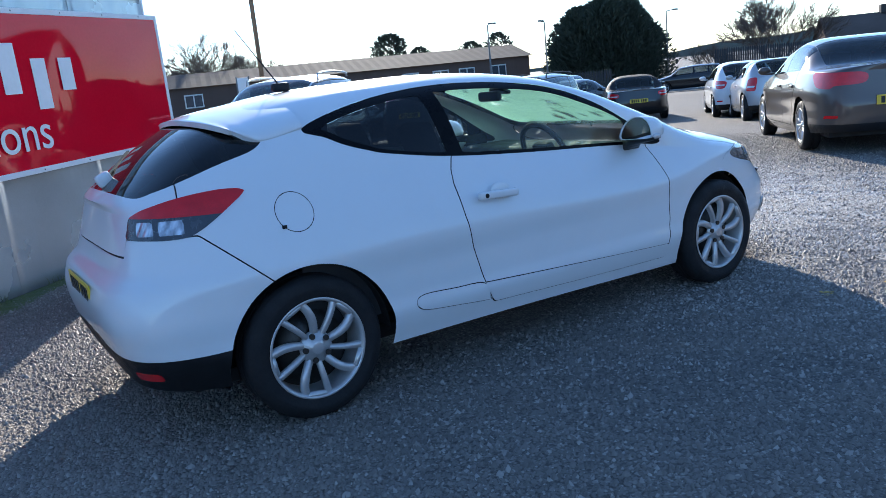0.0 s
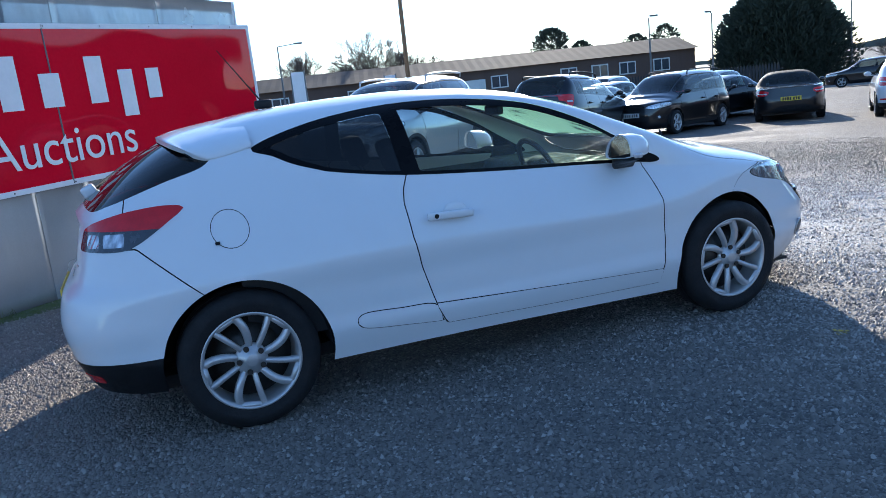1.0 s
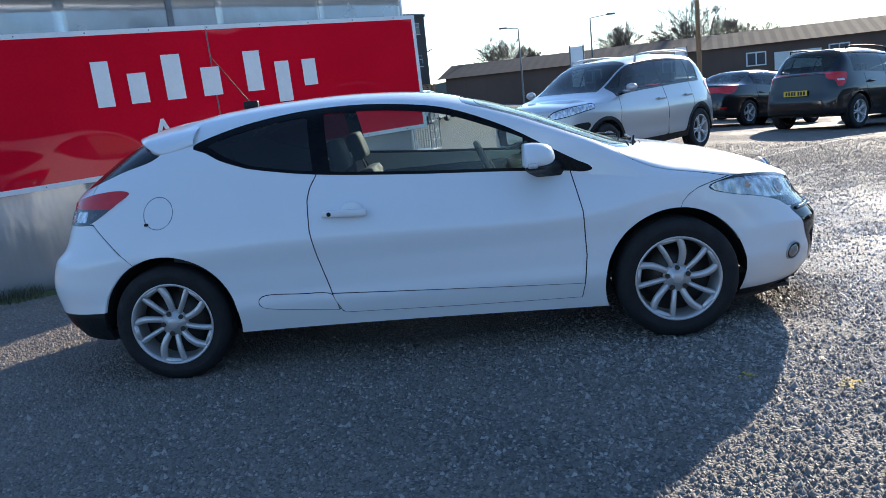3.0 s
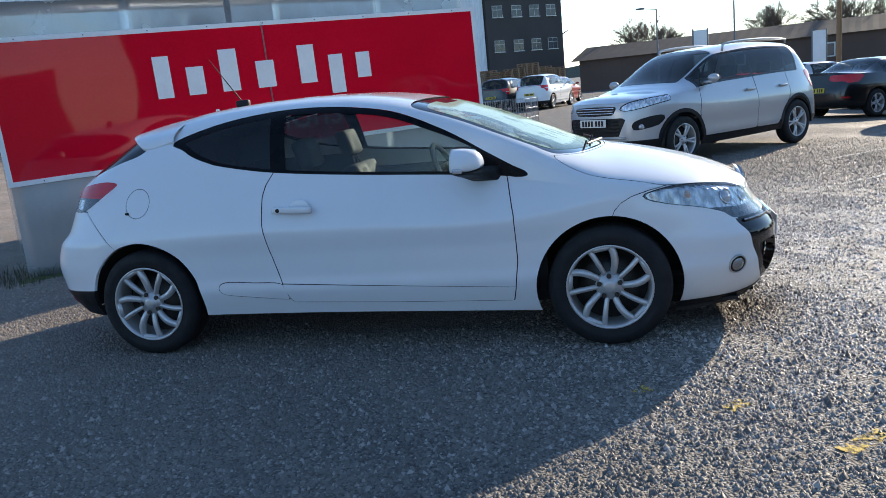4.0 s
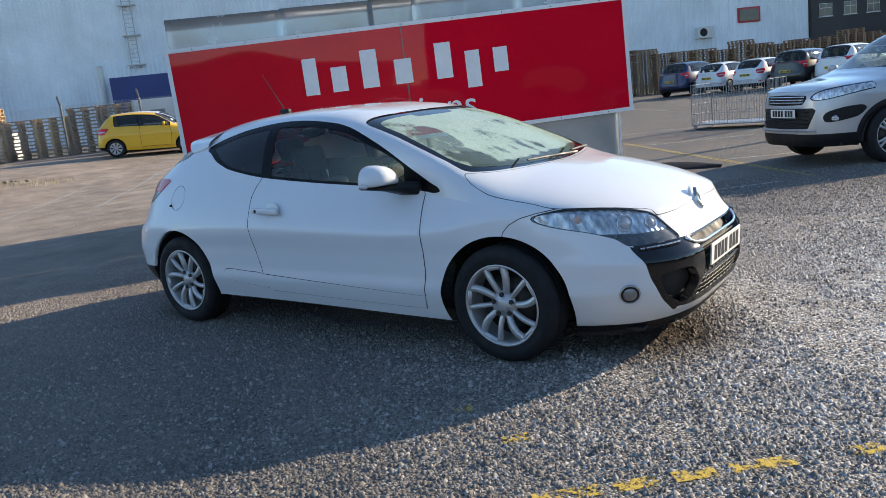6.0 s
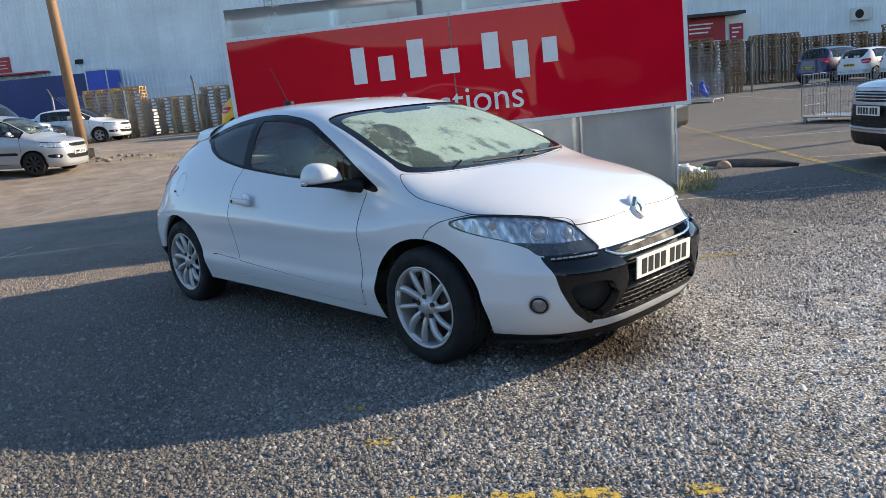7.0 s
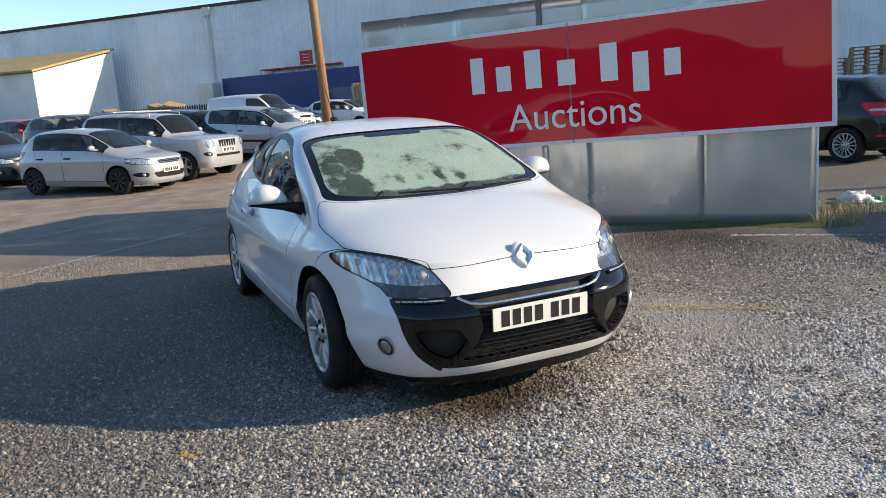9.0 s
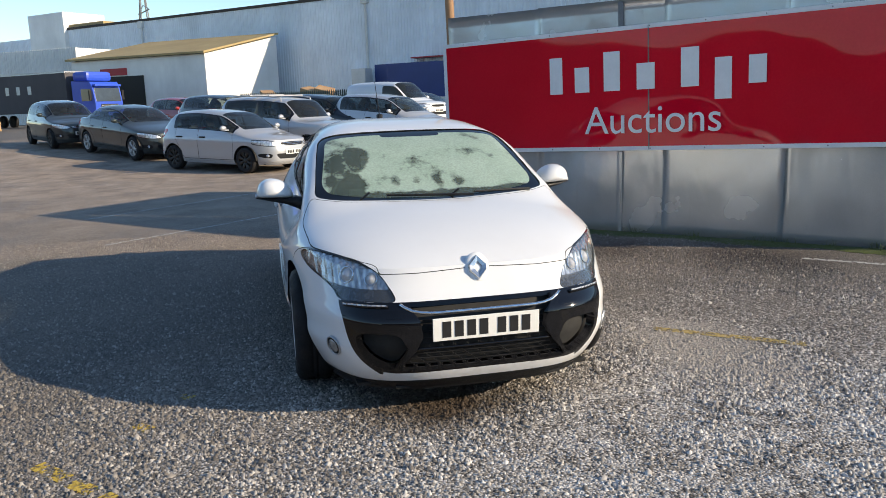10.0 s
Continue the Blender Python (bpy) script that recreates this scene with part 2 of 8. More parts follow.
def tube(points, r, n=8, flat=1.0):
    """One smooth round tube through the points."""
    bm = bmesh.new()
    P = [Vector(p) for p in points]
    rings = []
    for i, p in enumerate(P):
        d = (P[min(i + 1, len(P) - 1)] - P[max(i - 1, 0)]).normalized()
        a = d.cross(Vector((0, 0, 1)))
        a = a.normalized() if a.length > 1e-4 else Vector((1, 0, 0))
        b = a.cross(d)
        rings.append([bm.verts.new(p + a * r * math.cos(2 * math.pi * k / n) + b * r * flat * math.sin(2 * math.pi * k / n)) for k in range(n)])
    for u, w in zip(rings, rings[1:]):
        for k in range(n):
            bm.faces.new((u[k], u[(k + 1) % n], w[(k + 1) % n], w[k]))
    bm.faces.new(rings[0][::-1])
    bm.faces.new(rings[-1])
    bmesh.ops.recalc_face_normals(bm, faces=bm.faces)
    return bm


def lathe(profile, n=48, axis="y"):
    """Turns (radius, along) points round the axis."""
    v, f = [], []
    k = len(profile)
    for i in range(n):
        a = 2 * math.pi * i / n
        for r, h in profile:
            v.append((r * math.cos(a), h, r * math.sin(a)) if axis == "y" else (r * math.cos(a), r * math.sin(a), h))
    for i in range(n):
        j = (i + 1) % n
        for q in range(k - 1):
            f.append((i * k + q, i * k + q + 1, j * k + q + 1, j * k + q) if axis == "y" else (i * k + q, j * k + q, j * k + q + 1, i * k + q + 1))
    return v, f


def hermite(points):
    """A smooth curve through (x, y) points with no overshoot; takes arrays."""
    px = np.array([p[0] for p in points], float)
    py = np.array([p[1] for p in points], float)
    if px[0] > px[-1]:
        px, py = px[::-1], py[::-1]
    h = np.diff(px)
    dl = np.diff(py) / h
    m = np.zeros(len(px))
    m[0], m[-1] = dl[0], dl[-1]
    for i in range(1, len(px) - 1):
        if dl[i - 1] * dl[i] > 0:
            w1, w2 = 2 * h[i] + h[i - 1], h[i] + 2 * h[i - 1]
            m[i] = (w1 + w2) / (w1 / dl[i - 1] + w2 / dl[i])

    def curve(x):
        x = np.clip(np.asarray(x, float), px[0], px[-1])
        i = np.clip(np.searchsorted(px, x, "right") - 1, 0, len(h) - 1)
        t = (x - px[i]) / h[i]
        return (2 * t**3 - 3 * t**2 + 1) * py[i] + (t**3 - 2 * t**2 + t) * h[i] * m[i] + (-2 * t**3 + 3 * t**2) * py[i + 1] + (t**3 - t**2) * h[i] * m[i + 1]

    return curve


def rounded(poly, steps=6):
    """A closed smooth outline through the given corners."""
    p = np.array(poly, float)
    n = len(p)
    out = []
    for i in range(n):
        a, b, c, d = p[i - 1], p[i], p[(i + 1) % n], p[(i + 2) % n]
        for k in range(steps):
            t = k / steps
            out.append(0.5 * (2 * b + (c - a) * t + (2 * a - 5 * b + 4 * c - d) * t * t + (3 * b - a - 3 * c + d) * t**3))
    return np.array(out)


def inside(pts, poly):
    """Signed distance to a closed outline, negative inside."""
    p = np.asarray(pts, float)
    poly = np.asarray(poly, float)
    best = np.full(len(p), 1e9)
    sign = np.ones(len(p))
    for i in range(len(poly)):
        a, b = poly[i - 1], poly[i]
        e, w = b - a, p - a
        t = np.clip((w @ e) / max(e @ e, 1e-12), 0, 1)
        q = w - t[:, None] * e
        best = np.minimum(best, (q**2).sum(1))
        c1, c2 = p[:, 1] >= a[1], p[:, 1] < b[1]
        c3 = e[0] * w[:, 1] > e[1] * w[:, 0]
        flip = (c1 & c2 & c3) | (~c1 & ~c2 & ~c3)
        sign[flip] *= -1
    return sign * np.sqrt(best)


def cut(V, T, f):
    """Splits triangles along f = 0. Returns the new points, the triangles with f < 0, and the others."""
    neg = f < 0
    cnt = neg[T].sum(1)
    tin, tout, mixed = [T[cnt == 3]], [T[cnt == 0]], T[(cnt == 1) | (cnt == 2)]
    if not len(mixed):
        return V, tin[0], tout[0]
    lone_in = neg[mixed].sum(1) == 1
    is_lone = neg[mixed] == lone_in[:, None]
    k = is_lone.argmax(1)
    r = np.arange(len(mixed))
    a, b, c = mixed[r, k], mixed[r, (k + 1) % 3], mixed[r, (k + 2) % 3]
    keys = np.concatenate([np.sort(np.stack([a, b], 1), 1), np.sort(np.stack([a, c], 1), 1)])
    uniq, inv = np.unique(keys, axis=0, return_inverse=True)
    inv = inv.reshape(-1)
    fa, fb = f[uniq[:, 0]], f[uniq[:, 1]]
    t = np.clip(fa / np.where(np.abs(fa - fb) < 1e-12, 1e-12, fa - fb), 0.001, 0.999)[:, None]
    W = V[uniq[:, 0]] * (1 - t) + V[uniq[:, 1]] * t
    ab, ac = inv[: len(mixed)] + len(V), inv[len(mixed):] + len(V)
    one = np.stack([a, ab, ac], 1)
    two = np.concatenate([np.stack([ab, b, c], 1), np.stack([ab, c, ac], 1)])
    l2 = np.concatenate([lone_in, lone_in])
    tin += [one[lone_in], two[~l2]]
    tout += [one[~lone_in], two[l2]]
    return np.concatenate([V, W]), np.concatenate(tin), np.concatenate(tout)


def compact(V, T):
    used, inv = np.unique(T.reshape(-1), return_inverse=True)
    return V[used], inv.reshape(-1, 3)


def mirrored(V, T):
    W = V.copy()
    W[:, 1] *= -1
    W[:, 4] *= -1
    return W, T[:, ::-1]


def both_sides(V, T):
    W, S = mirrored(V, T)
    return np.concatenate([V, W]), np.concatenate([T, S + len(V)])


def skin(name, V, T, material, parent, label="", push=0.0, thick=0.0):
    """A panel of the shell: V holds place, normal, and two marks of each point."""
    V, T = compact(V, T)
    P, N = V[:, :3] + push * V[:, 3:6], V[:, 3:6]
    F = T
    if thick:
        ed = np.concatenate([T[:, [0, 1]], T[:, [1, 2]], T[:, [2, 0]]])
        key = np.sort(ed, 1)
        _, inv, cn = np.unique(key, axis=0, return_inverse=True, return_counts=True)
        rim = ed[cn[inv.reshape(-1)] == 1]
        n = len(P)
        P = np.concatenate([P, P - thick * N])
        rimf = np.concatenate([np.stack([rim[:, 1], rim[:, 0], rim[:, 0] + n], 1), np.stack([rim[:, 1], rim[:, 0] + n, rim[:, 1] + n], 1)])
        F = np.concatenate([F, rimf])
        N = np.concatenate([N, N])
    return piece(name, mesh_from(name, P, F, True, N), material, parent, label)


# ---- cars: one lofted shell, cut into panels, lamps and panes ----
class Spec:
    """The curves of a car's shell, along x (forward) or z (up)."""

    def __init__(self, **k):
        self.wb, self.width, self.tyre = k["wb"], k["width"], k["tyre"]
        self.z0, self.zb, self.zc = hermite(k["z0"]), hermite(k["zb"]), hermite(k["zc"])
        self.af, self.ar = hermite(k["af"]), hermite(k["ar"])
        self.nf, self.nr = hermite(k["nf"]), hermite(k["nr"])
        self.w, self.zs, self.dk = hermite(k["w"]), hermite(k["zs"]), hermite(k["dk"])
        self.bow, self.lean, self.ns = hermite(k["bow"]), hermite(k["lean"]), hermite(k["ns"])


def shell(s, na, nl, nu):
    """The right half of the shell. Rows of V: place, normal, height share t above the belt, x at the belt, way round from the rear's middle."""
    al = np.linspace(0, math.pi, na)
    c, sn = np.abs(np.cos(al)) + 1e-9, np.abs(np.sin(al)) + 1e-9
    front = np.cos(al) >= 0
    sg = np.where(front, 1, -1)

    def polar(n):
        r = (c**n + sn**n) ** (-1 / n)
        return r * c, r * sn

    xm = polar(4.5)[0] * np.where(front, s.af(0.6), s.ar(0.6)) * sg
    z0, zb = s.z0(xm), s.zb(xm)
    rows = []
    for v in np.linspace(0, 1, nl):
        z = z0 + v * (zb - z0)
        cx, cy = polar(np.where(front, s.nf(z), s.nr(z)))
        x = sg * np.where(front, s.af(z), s.ar(z)) * cx
        y = -(s.w(z) - s.dk(x) * np.maximum(0, z - s.zs(x)) ** 1.3) * cy
        rows.append((x, y, z, 0 * x))
    xb, yb = rows[-1][0], rows[-1][1]
    h = np.maximum(s.zc(xb) - zb, 0.0)
    n, bow, lean = s.ns(xb), s.bow(xb), s.lean(xb)
    for b in np.linspace(0, math.pi / 2, nu)[1:]:
        cb, sb = max(math.cos(b), 1e-9), math.sin(b)
        r = (cb**n + sb**n) ** (-1 / n)
        t = r * sb
        u = r * cb * (1 - lean * t)
        rows.append((xb + bow * (1 - u * u), yb * u, zb + h * t, t))
    G = np.array([np.stack(r, 1) for r in rows])
    P = G[:, :, :3]
    dv, du = np.gradient(P, axis=0), np.gradient(P, axis=1)
    N = np.cross(dv, du)
    ln = np.linalg.norm(N, axis=2, keepdims=True)
    N = N / np.maximum(ln, 1e-12)
    ml = nl // 2
    step = np.linalg.norm(np.diff(P[ml, :, :2], axis=0), axis=1)
    way = np.concatenate([np.cumsum(step[::-1])[::-1], [0]])
    nr_ = len(rows)
    V = np.concatenate([P, N, G[:, :, 3:4], np.broadcast_to(xb[None, :, None], (nr_, na, 1)), np.broadcast_to(way[None, :, None], (nr_, na, 1))], 2).reshape(-1, 9)
    i, j = np.meshgrid(np.arange(nr_ - 1), np.arange(na - 1), indexing="ij")
    a = (i * na + j).ravel()
    T = np.concatenate([np.stack([a, a + na + 1, a + 1], 1), np.stack([a, a + na, a + na + 1], 1)])
    e1, e2 = V[T[:, 1], :3] - V[T[:, 0], :3], V[T[:, 2], :3] - V[T[:, 0], :3]
    fn = np.cross(e1, e2)
    T = T[np.linalg.norm(fn, axis=1) > 1e-9]
    if np.mean(V[:, 4]) > 0:
        V[:, 3:6] *= -1
    fn = np.cross(V[T[:, 1], :3] - V[T[:, 0], :3], V[T[:, 2], :3] - V[T[:, 0], :3])
    flip = (fn * V[T].mean(1)[:, 3:6]).sum(1) < 0
    T[flip] = T[flip][:, ::-1]
    return V, T


class Carver:
    def __init__(self, V, T):
        self.V, self.T = V, T

    def take(self, f):
        """Cuts away where f(V) < 0 and returns it."""
        self.V, i, self.T = cut(self.V, self.T, f(self.V))
        return self.V, i

    def seam(self, f, gap=0.0035):
        """Takes a panel with a groove round it: returns panel, groove."""
        p = self.take(lambda V: f(V) + gap)
        g = self.take(lambda V: f(V) - gap)
        return p, g


def xz(poly):
    return lambda V: inside(V[:, [0, 2]], poly)


def yz(poly):
    return lambda V: inside(V[:, [1, 2]], poly)


def xy(poly):
    return lambda V: inside(V[:, [0, 1]], poly)


def every(*fs):
    return lambda V: np.max([f(V) for f in fs], axis=0)


def halves(name, cutout, material, parent, label="", push=0.0, thick=0.0):
    """A panel on each side of the car, as two parts."""
    V, T = cutout
    if not len(T):
        return []
    V, T = compact(V, T)
    W, S = mirrored(V, T)
    return [skin(name, V, T, material, parent, label, push, thick), skin(name, W, S, material, parent, label, push, thick)]


def islands(V, T, least=6):
    """The separate patches of a cut-out."""
    if not len(T):
        return []
    V, T = compact(V, T)
    lab = np.arange(len(V))
    while True:
        m = lab[T].min(1)
        new_ = lab.copy()
        np.minimum.at(new_, T.ravel(), np.repeat(m, 3))
        new_ = new_[new_]
        if (new_ == lab).all():
            break
        lab = new_
    return [compact(V, T[lab[T[:, 0]] == k]) for k in np.unique(lab[T[:, 0]]) if (lab[T[:, 0]] == k).sum() >= least]


def whole(name, cutout, material, parent, label="", push=0.0, thick=0.0):
    V, T = cutout
    if not len(T):
        return None
    return skin(name, *both_sides(*compact(V, T)), material, parent, label, push, thick)


WHEEL_MESHES = {}


def wheel_meshes(R, rr, style):
    key = (R, rr, style)
    if key in WHEEL_MESHES:
        return WHEEL_MESHES[key]
    n = 64 if style == "petal" else 36
    w = 0.1
    tyre = lathe([(rr, w * 0.9), (rr + 0.02, w), (R - 0.045, w * 1.04), (R - 0.012, w * 0.88), (R, w * 0.66), (R, w * 0.2), (R - 0.005, w * 0.16), (R - 0.005, w * 0.1), (R, w * 0.06), (R, -w * 0.06), (R - 0.005, -w * 0.1), (R - 0.005, -w * 0.16), (R, -w * 0.2),
                  (R, -w * 0.66), (R - 0.012, -w * 0.88), (R - 0.045, -w * 1.04), (rr + 0.035, -w * 1.02), (rr + 0.03, -w * 1.0), (rr + 0.02, -w), (rr, -w * 0.9)], n)
    barrel = lathe([(rr + 0.006, -w * 0.97), (rr + 0.003, -w * 1.0), (rr - 0.005, -w * 0.97), (rr - 0.012, -w * 0.8), (rr - 0.02, 0.0), (rr - 0.02, w * 0.8)], n)
    back = lathe([(rr - 0.021, 0.03), (0.15, 0.02), (0.148, -0.03), (0.02, -0.035), (0.0, -0.035)], n)
    sv, sf = [], []

    def spoke(a0, a1, w0, w1, r0=0.045, r1=None, y0=-0.07, y1=-0.086, bend=1.4, steps=8):
        r1 = r1 or rr - 0.004
        b = len(sv)
        for k in range(steps + 1):
            s = k / steps
            r = r0 + (r1 - r0) * s
            a = a0 + (a1 - a0) * s**bend
            hw = (w0 + (w1 - w0) * s) / 2
            y = y0 + (y1 - y0) * s - 0.012 * math.sin(math.pi * s)
            ca, sa = math.cos(a), math.sin(a)
            for o, d in ((-1.0, 0.022), (-0.75, 0.0), (0.75, 0.0), (1.0, 0.022)):
                sv.append((r * ca - o * hw * sa, y + d, r * sa + o * hw * ca))
            if k:
                q = b + 4 * k
                for e in range(3):
                    sf.append((q + e, q + e + 1, q + e - 3, q + e - 4))

    if style == "petal":
        for k in range(5):
            a = 2 * math.pi * k / 5 + 0.4
            spoke(a + 0.34, a + 0.42, 0.024, 0.030, 0.05, bend=1.0)
            spoke(a - 0.32, a - 0.08, 0.032, 0.044, 0.05, bend=2.4)
            spoke(a + 0.14, a + 0.14, 0.094, 0.108, rr - 0.026, rr, -0.084, -0.088, 1.0, 3)
    elif style == "five":
        for k in range(5):
            a = 2 * math.pi * k / 5 + 0.3
            spoke(a - 0.1, a - 0.16, 0.026, 0.03)
            spoke(a + 0.1, a + 0.16, 0.026, 0.03)
    elif style == "many":
        for k in range(14):
            a = 2 * math.pi * k / 14
            spoke(a, a + 0.05, 0.014, 0.022)
    elif style == "cover":
        for k in range(8):
            a = 2 * math.pi * k / 8
            spoke(a, a, 0.035, 0.1)
    hub = lathe([(0.074, -0.055), (0.07, -0.072), (0.036, -0.08), (0.032, -0.086), (0.022, -0.089), (0.0, -0.09)], 24)
    b = len(sv)
    sv += hub[0]
    sf += [tuple(i + b for i in f) for f in hub[1]]
    out = [mesh_from("tyre", *tyre), mesh_from("rim", *barrel), mesh_from("spokes", sv, sf), mesh_from("brake_disc", *back)]
    bolt = bmesh.new()
    a, rb = (0.4, 0.055) if style == "petal" else (0.72, 0.048)
    rod_bm(bolt, (rb * math.cos(a), -0.05, rb * math.sin(a)), (rb * math.cos(a), -0.0845, rb * math.sin(a)), 0.0125 if style == "petal" else 0.0075, n=14)
    me = bpy.data.meshes.new("wheel_bolt")
    bolt.to_mesh(me)
    bolt.free()
    out.append(me)
    WHEEL_MESHES[key] = out
    return out


def add_wheel(car, x, y, R, rr, style, rim_mat, turn=0.0):
    side = 0 if y < 0 else math.pi
    tyre, rim, spokes, disc, bolts = wheel_meshes(R, rr, style)
    m = Matrix.Translation((x, y, R)) @ Matrix.Rotation(side, 4, "Z") @ Matrix.Rotation(turn, 4, "Y")
    w = piece("wheel", tyre, M_TYRE, car, "", m)
    piece("rim", rim, rim_mat, w)
    piece("spokes", spokes, rim_mat, w)
    piece("brake_disc", disc, M_DARKMETAL, w)
    for k in range(5):
        piece("wheel_bolt", bolts, M_DARKMETAL, w, "", Matrix.Rotation(2 * math.pi * k / 5, 4, "Y"))
    return w


def arch_liner(car, x, y_out, y_in, R):
    v, f = [], []
    n = 20
    for k in range(n + 1):
        a = math.pi * k / n
        v += [(x + R * math.cos(a), y_out, 0.30 + R * math.sin(a)), (x + R * math.cos(a), y_in, 0.30 + R * math.sin(a)), (x + 0.02 * math.cos(a), y_in, 0.30 + 0.02 * math.sin(a))]
        if k:
            q = 3 * k
            f += [(q - 3, q, q + 1, q - 2), (q - 2, q + 1, q + 2, q - 1)]
    return piece("wheel_arch", mesh_from("wheel_arch", v, f), M_UNDER, car)


_pb = box(0.0, 0.042, -0.0062, -0.004, -0.039, 0.039)
PLATE_BAR = bpy.data.meshes.new("plate_bar")
_pb.to_mesh(PLATE_BAR)
_pb.free()


def plate_on(car, m, yellow=False, width=0.52):
    """A number plate whose characters are plain bars."""
    b = box(-width / 2, width / 2, -0.004, 0.004, -0.0555, 0.0555, bevel=0.002)
    p = part("number_plate", b, M_PLATEY if yellow else M_PLATEW, car, "yellow number plate" if yellow else "white number plate", m=m)
    x = -0.215
    for k in range(7):
        piece("plate_bar", PLATE_BAR, M_INK, p, "", Matrix.Translation((x, 0, 0)))
        x += 0.060 + (0.028 if k == 3 else 0)
    return p


def seat(car, x, y, low=0.28, tilt=0.25):
    bm = bmesh.new()
    box_bm(bm, -0.25, 0.25, -0.24, 0.24, 0, 0.16, Matrix.Translation((x, y, low)), 0.05)
    box_bm(bm, -0.07, 0.07, -0.235, 0.235, 0, 0.58, Matrix.Translation((x - 0.22, y, low + 0.12)) @ Matrix.Rotation(-tilt, 4, "Y"), 0.05)
    part("seat", bm, M_SEAT, car, smooth=True)
    hb = bmesh.new()
    m = Matrix.Translation((x - 0.22, y, low + 0.12)) @ Matrix.Rotation(-tilt, 4, "Y")
    box_bm(hb, -0.045, 0.045, -0.125, 0.125, 0.64, 0.82, m, 0.035)
    rod_bm(hb, m @ Vector((0, -0.05, 0.56)), m @ Vector((0, -0.05, 0.66)), 0.006)
    rod_bm(hb, m @ Vector((0, 0.05, 0.56)), m @ Vector((0, 0.05, 0.66)), 0.006)
    part("headrest", hb, M_SEAT, car, smooth=True)


# ---- the white coupe ----
HERO = Spec(
    wb=2.64, width=1.80, tyre=0.312,
    z0=[(-2.1, 0.25), (-1.7, 0.23), (-0.9, 0.232), (0.9, 0.195), (1.55, 0.135), (1.7, 0.125), (2.0, 0.13), (2.2, 0.15)],
    zb=[(-2.0, 0.955), (-1.6, 0.985), (-1.2, 1.005), (-0.5, 1.0), (0.0, 0.965), (0.5, 0.925), (0.9, 0.885), (1.3, 0.835), (1.6, 0.80), (1.9, 0.765), (2.05, 0.74)],
    zc=[(-1.98, 0.96), (-1.93, 1.0), (-1.8, 1.085), (-1.6, 1.205), (-1.45, 1.283), (-1.25, 1.342), (-1.0, 1.38), (-0.7, 1.4), (-0.4, 1.406), (-0.1, 1.393), (0.1, 1.367), (0.3, 1.322), (0.54, 1.243), (0.75, 1.156), (0.95, 1.068), (1.1, 1.012), (1.22, 0.982), (1.4, 0.952), (1.7, 0.885), (1.9, 0.82), (2.0, 0.775), (2.06, 0.742)],
    af=[(0.15, 2.09), (0.2, 2.14), (0.28, 2.19), (0.38, 2.21), (0.5, 2.21), (0.58, 2.16), (0.66, 2.10), (0.75, 2.06), (0.9, 1.98)],
    ar=[(0.2, 1.97), (0.3, 2.02), (0.42, 2.06), (0.55, 2.08), (0.66, 2.06), (0.73, 2.0), (0.85, 1.965), (1.0, 1.93)],
    nf=[(0.15, 3.6), (0.5, 4.0), (0.8, 3.6)],
    nr=[(0.2, 5.5), (0.5, 6.5), (0.7, 5.5), (0.85, 5.0), (1.0, 4.5)],
    w=[(0.15, 0.80), (0.2, 0.845), (0.26, 0.868), (0.33, 0.892), (0.38, 0.902), (0.45, 0.893), (0.56, 0.893), (0.68, 0.905), (0.8, 0.905), (1.1, 0.89)],
    zs=[(-2.0, 0.70), (-1.3, 0.69), (-0.4, 0.70), (0.6, 0.68), (0.95, 0.70), (1.3, 0.76), (1.6, 0.78), (2.0, 0.76)],
    dk=[(-2.0, 0.40), (-1.3, 0.50), (-0.45, 0.66), (0.5, 0.95), (0.95, 1.1), (1.3, 1.0), (2.0, 0.8)],
    bow=[(-1.95, -0.02), (-1.6, -0.07), (-1.2, -0.02), (-0.3, 0.0), (0.1, 0.02), (0.4, 0.03), (0.9, 0.045), (1.1, 0.03), (1.35, 0.0), (2.1, 0.0)],
    lean=[(-1.97, 0.1), (-1.6, 0.26), (-1.2, 0.3), (-0.8, 0.27), (0.0, 0.16), (0.4, 0.06), (0.7, 0.03), (0.95, 0.03), (1.3, 0.1), (2.1, 0.1)],
    ns=[(-1.95, 2.4), (-1.5, 3.2), (-0.8, 4.2), (0.0, 5.2), (0.5, 6.5), (0.9, 6.2), (1.15, 3.5), (1.4, 2.2), (2.1, 2.1)],
)


def fluted_reflector():
    """Silvered lamp bowl with upright flutes."""
    m, nt, nn, ln, p = nodes_of("headlamp_bowl")
    tc = nn.new("ShaderNodeTexCoord")
    w = nn.new("ShaderNodeTexWave")
    w.bands_direction = "Y"
    w.inputs["Scale"].default_value = 11.0
    w.inputs["Distortion"].default_value = 1.2
    w.inputs["Detail"].default_value = 1.0
    ln.new(tc.outputs["Object"], w.inputs["Vector"])
    c = ramp_node(nt, noise_node(nt, 42.0, 2, 0.5, stretch=(1, 1, 0.35)), [(0.36, (0.30, 0.31, 0.325)), (0.50, (0.48, 0.49, 0.51)), (0.64, (0.72, 0.73, 0.75))])
    ln.new(c, p.inputs["Base Color"])
    p.inputs["Metallic"].default_value = 0.65
    p.inputs["Roughness"].default_value = 0.18
    p.inputs["Coat Weight"].default_value = 1.0
    ln.new(bump_node(nt, w.outputs["Fac"], 0.35, 0.01), p.inputs["Normal"])
    return m


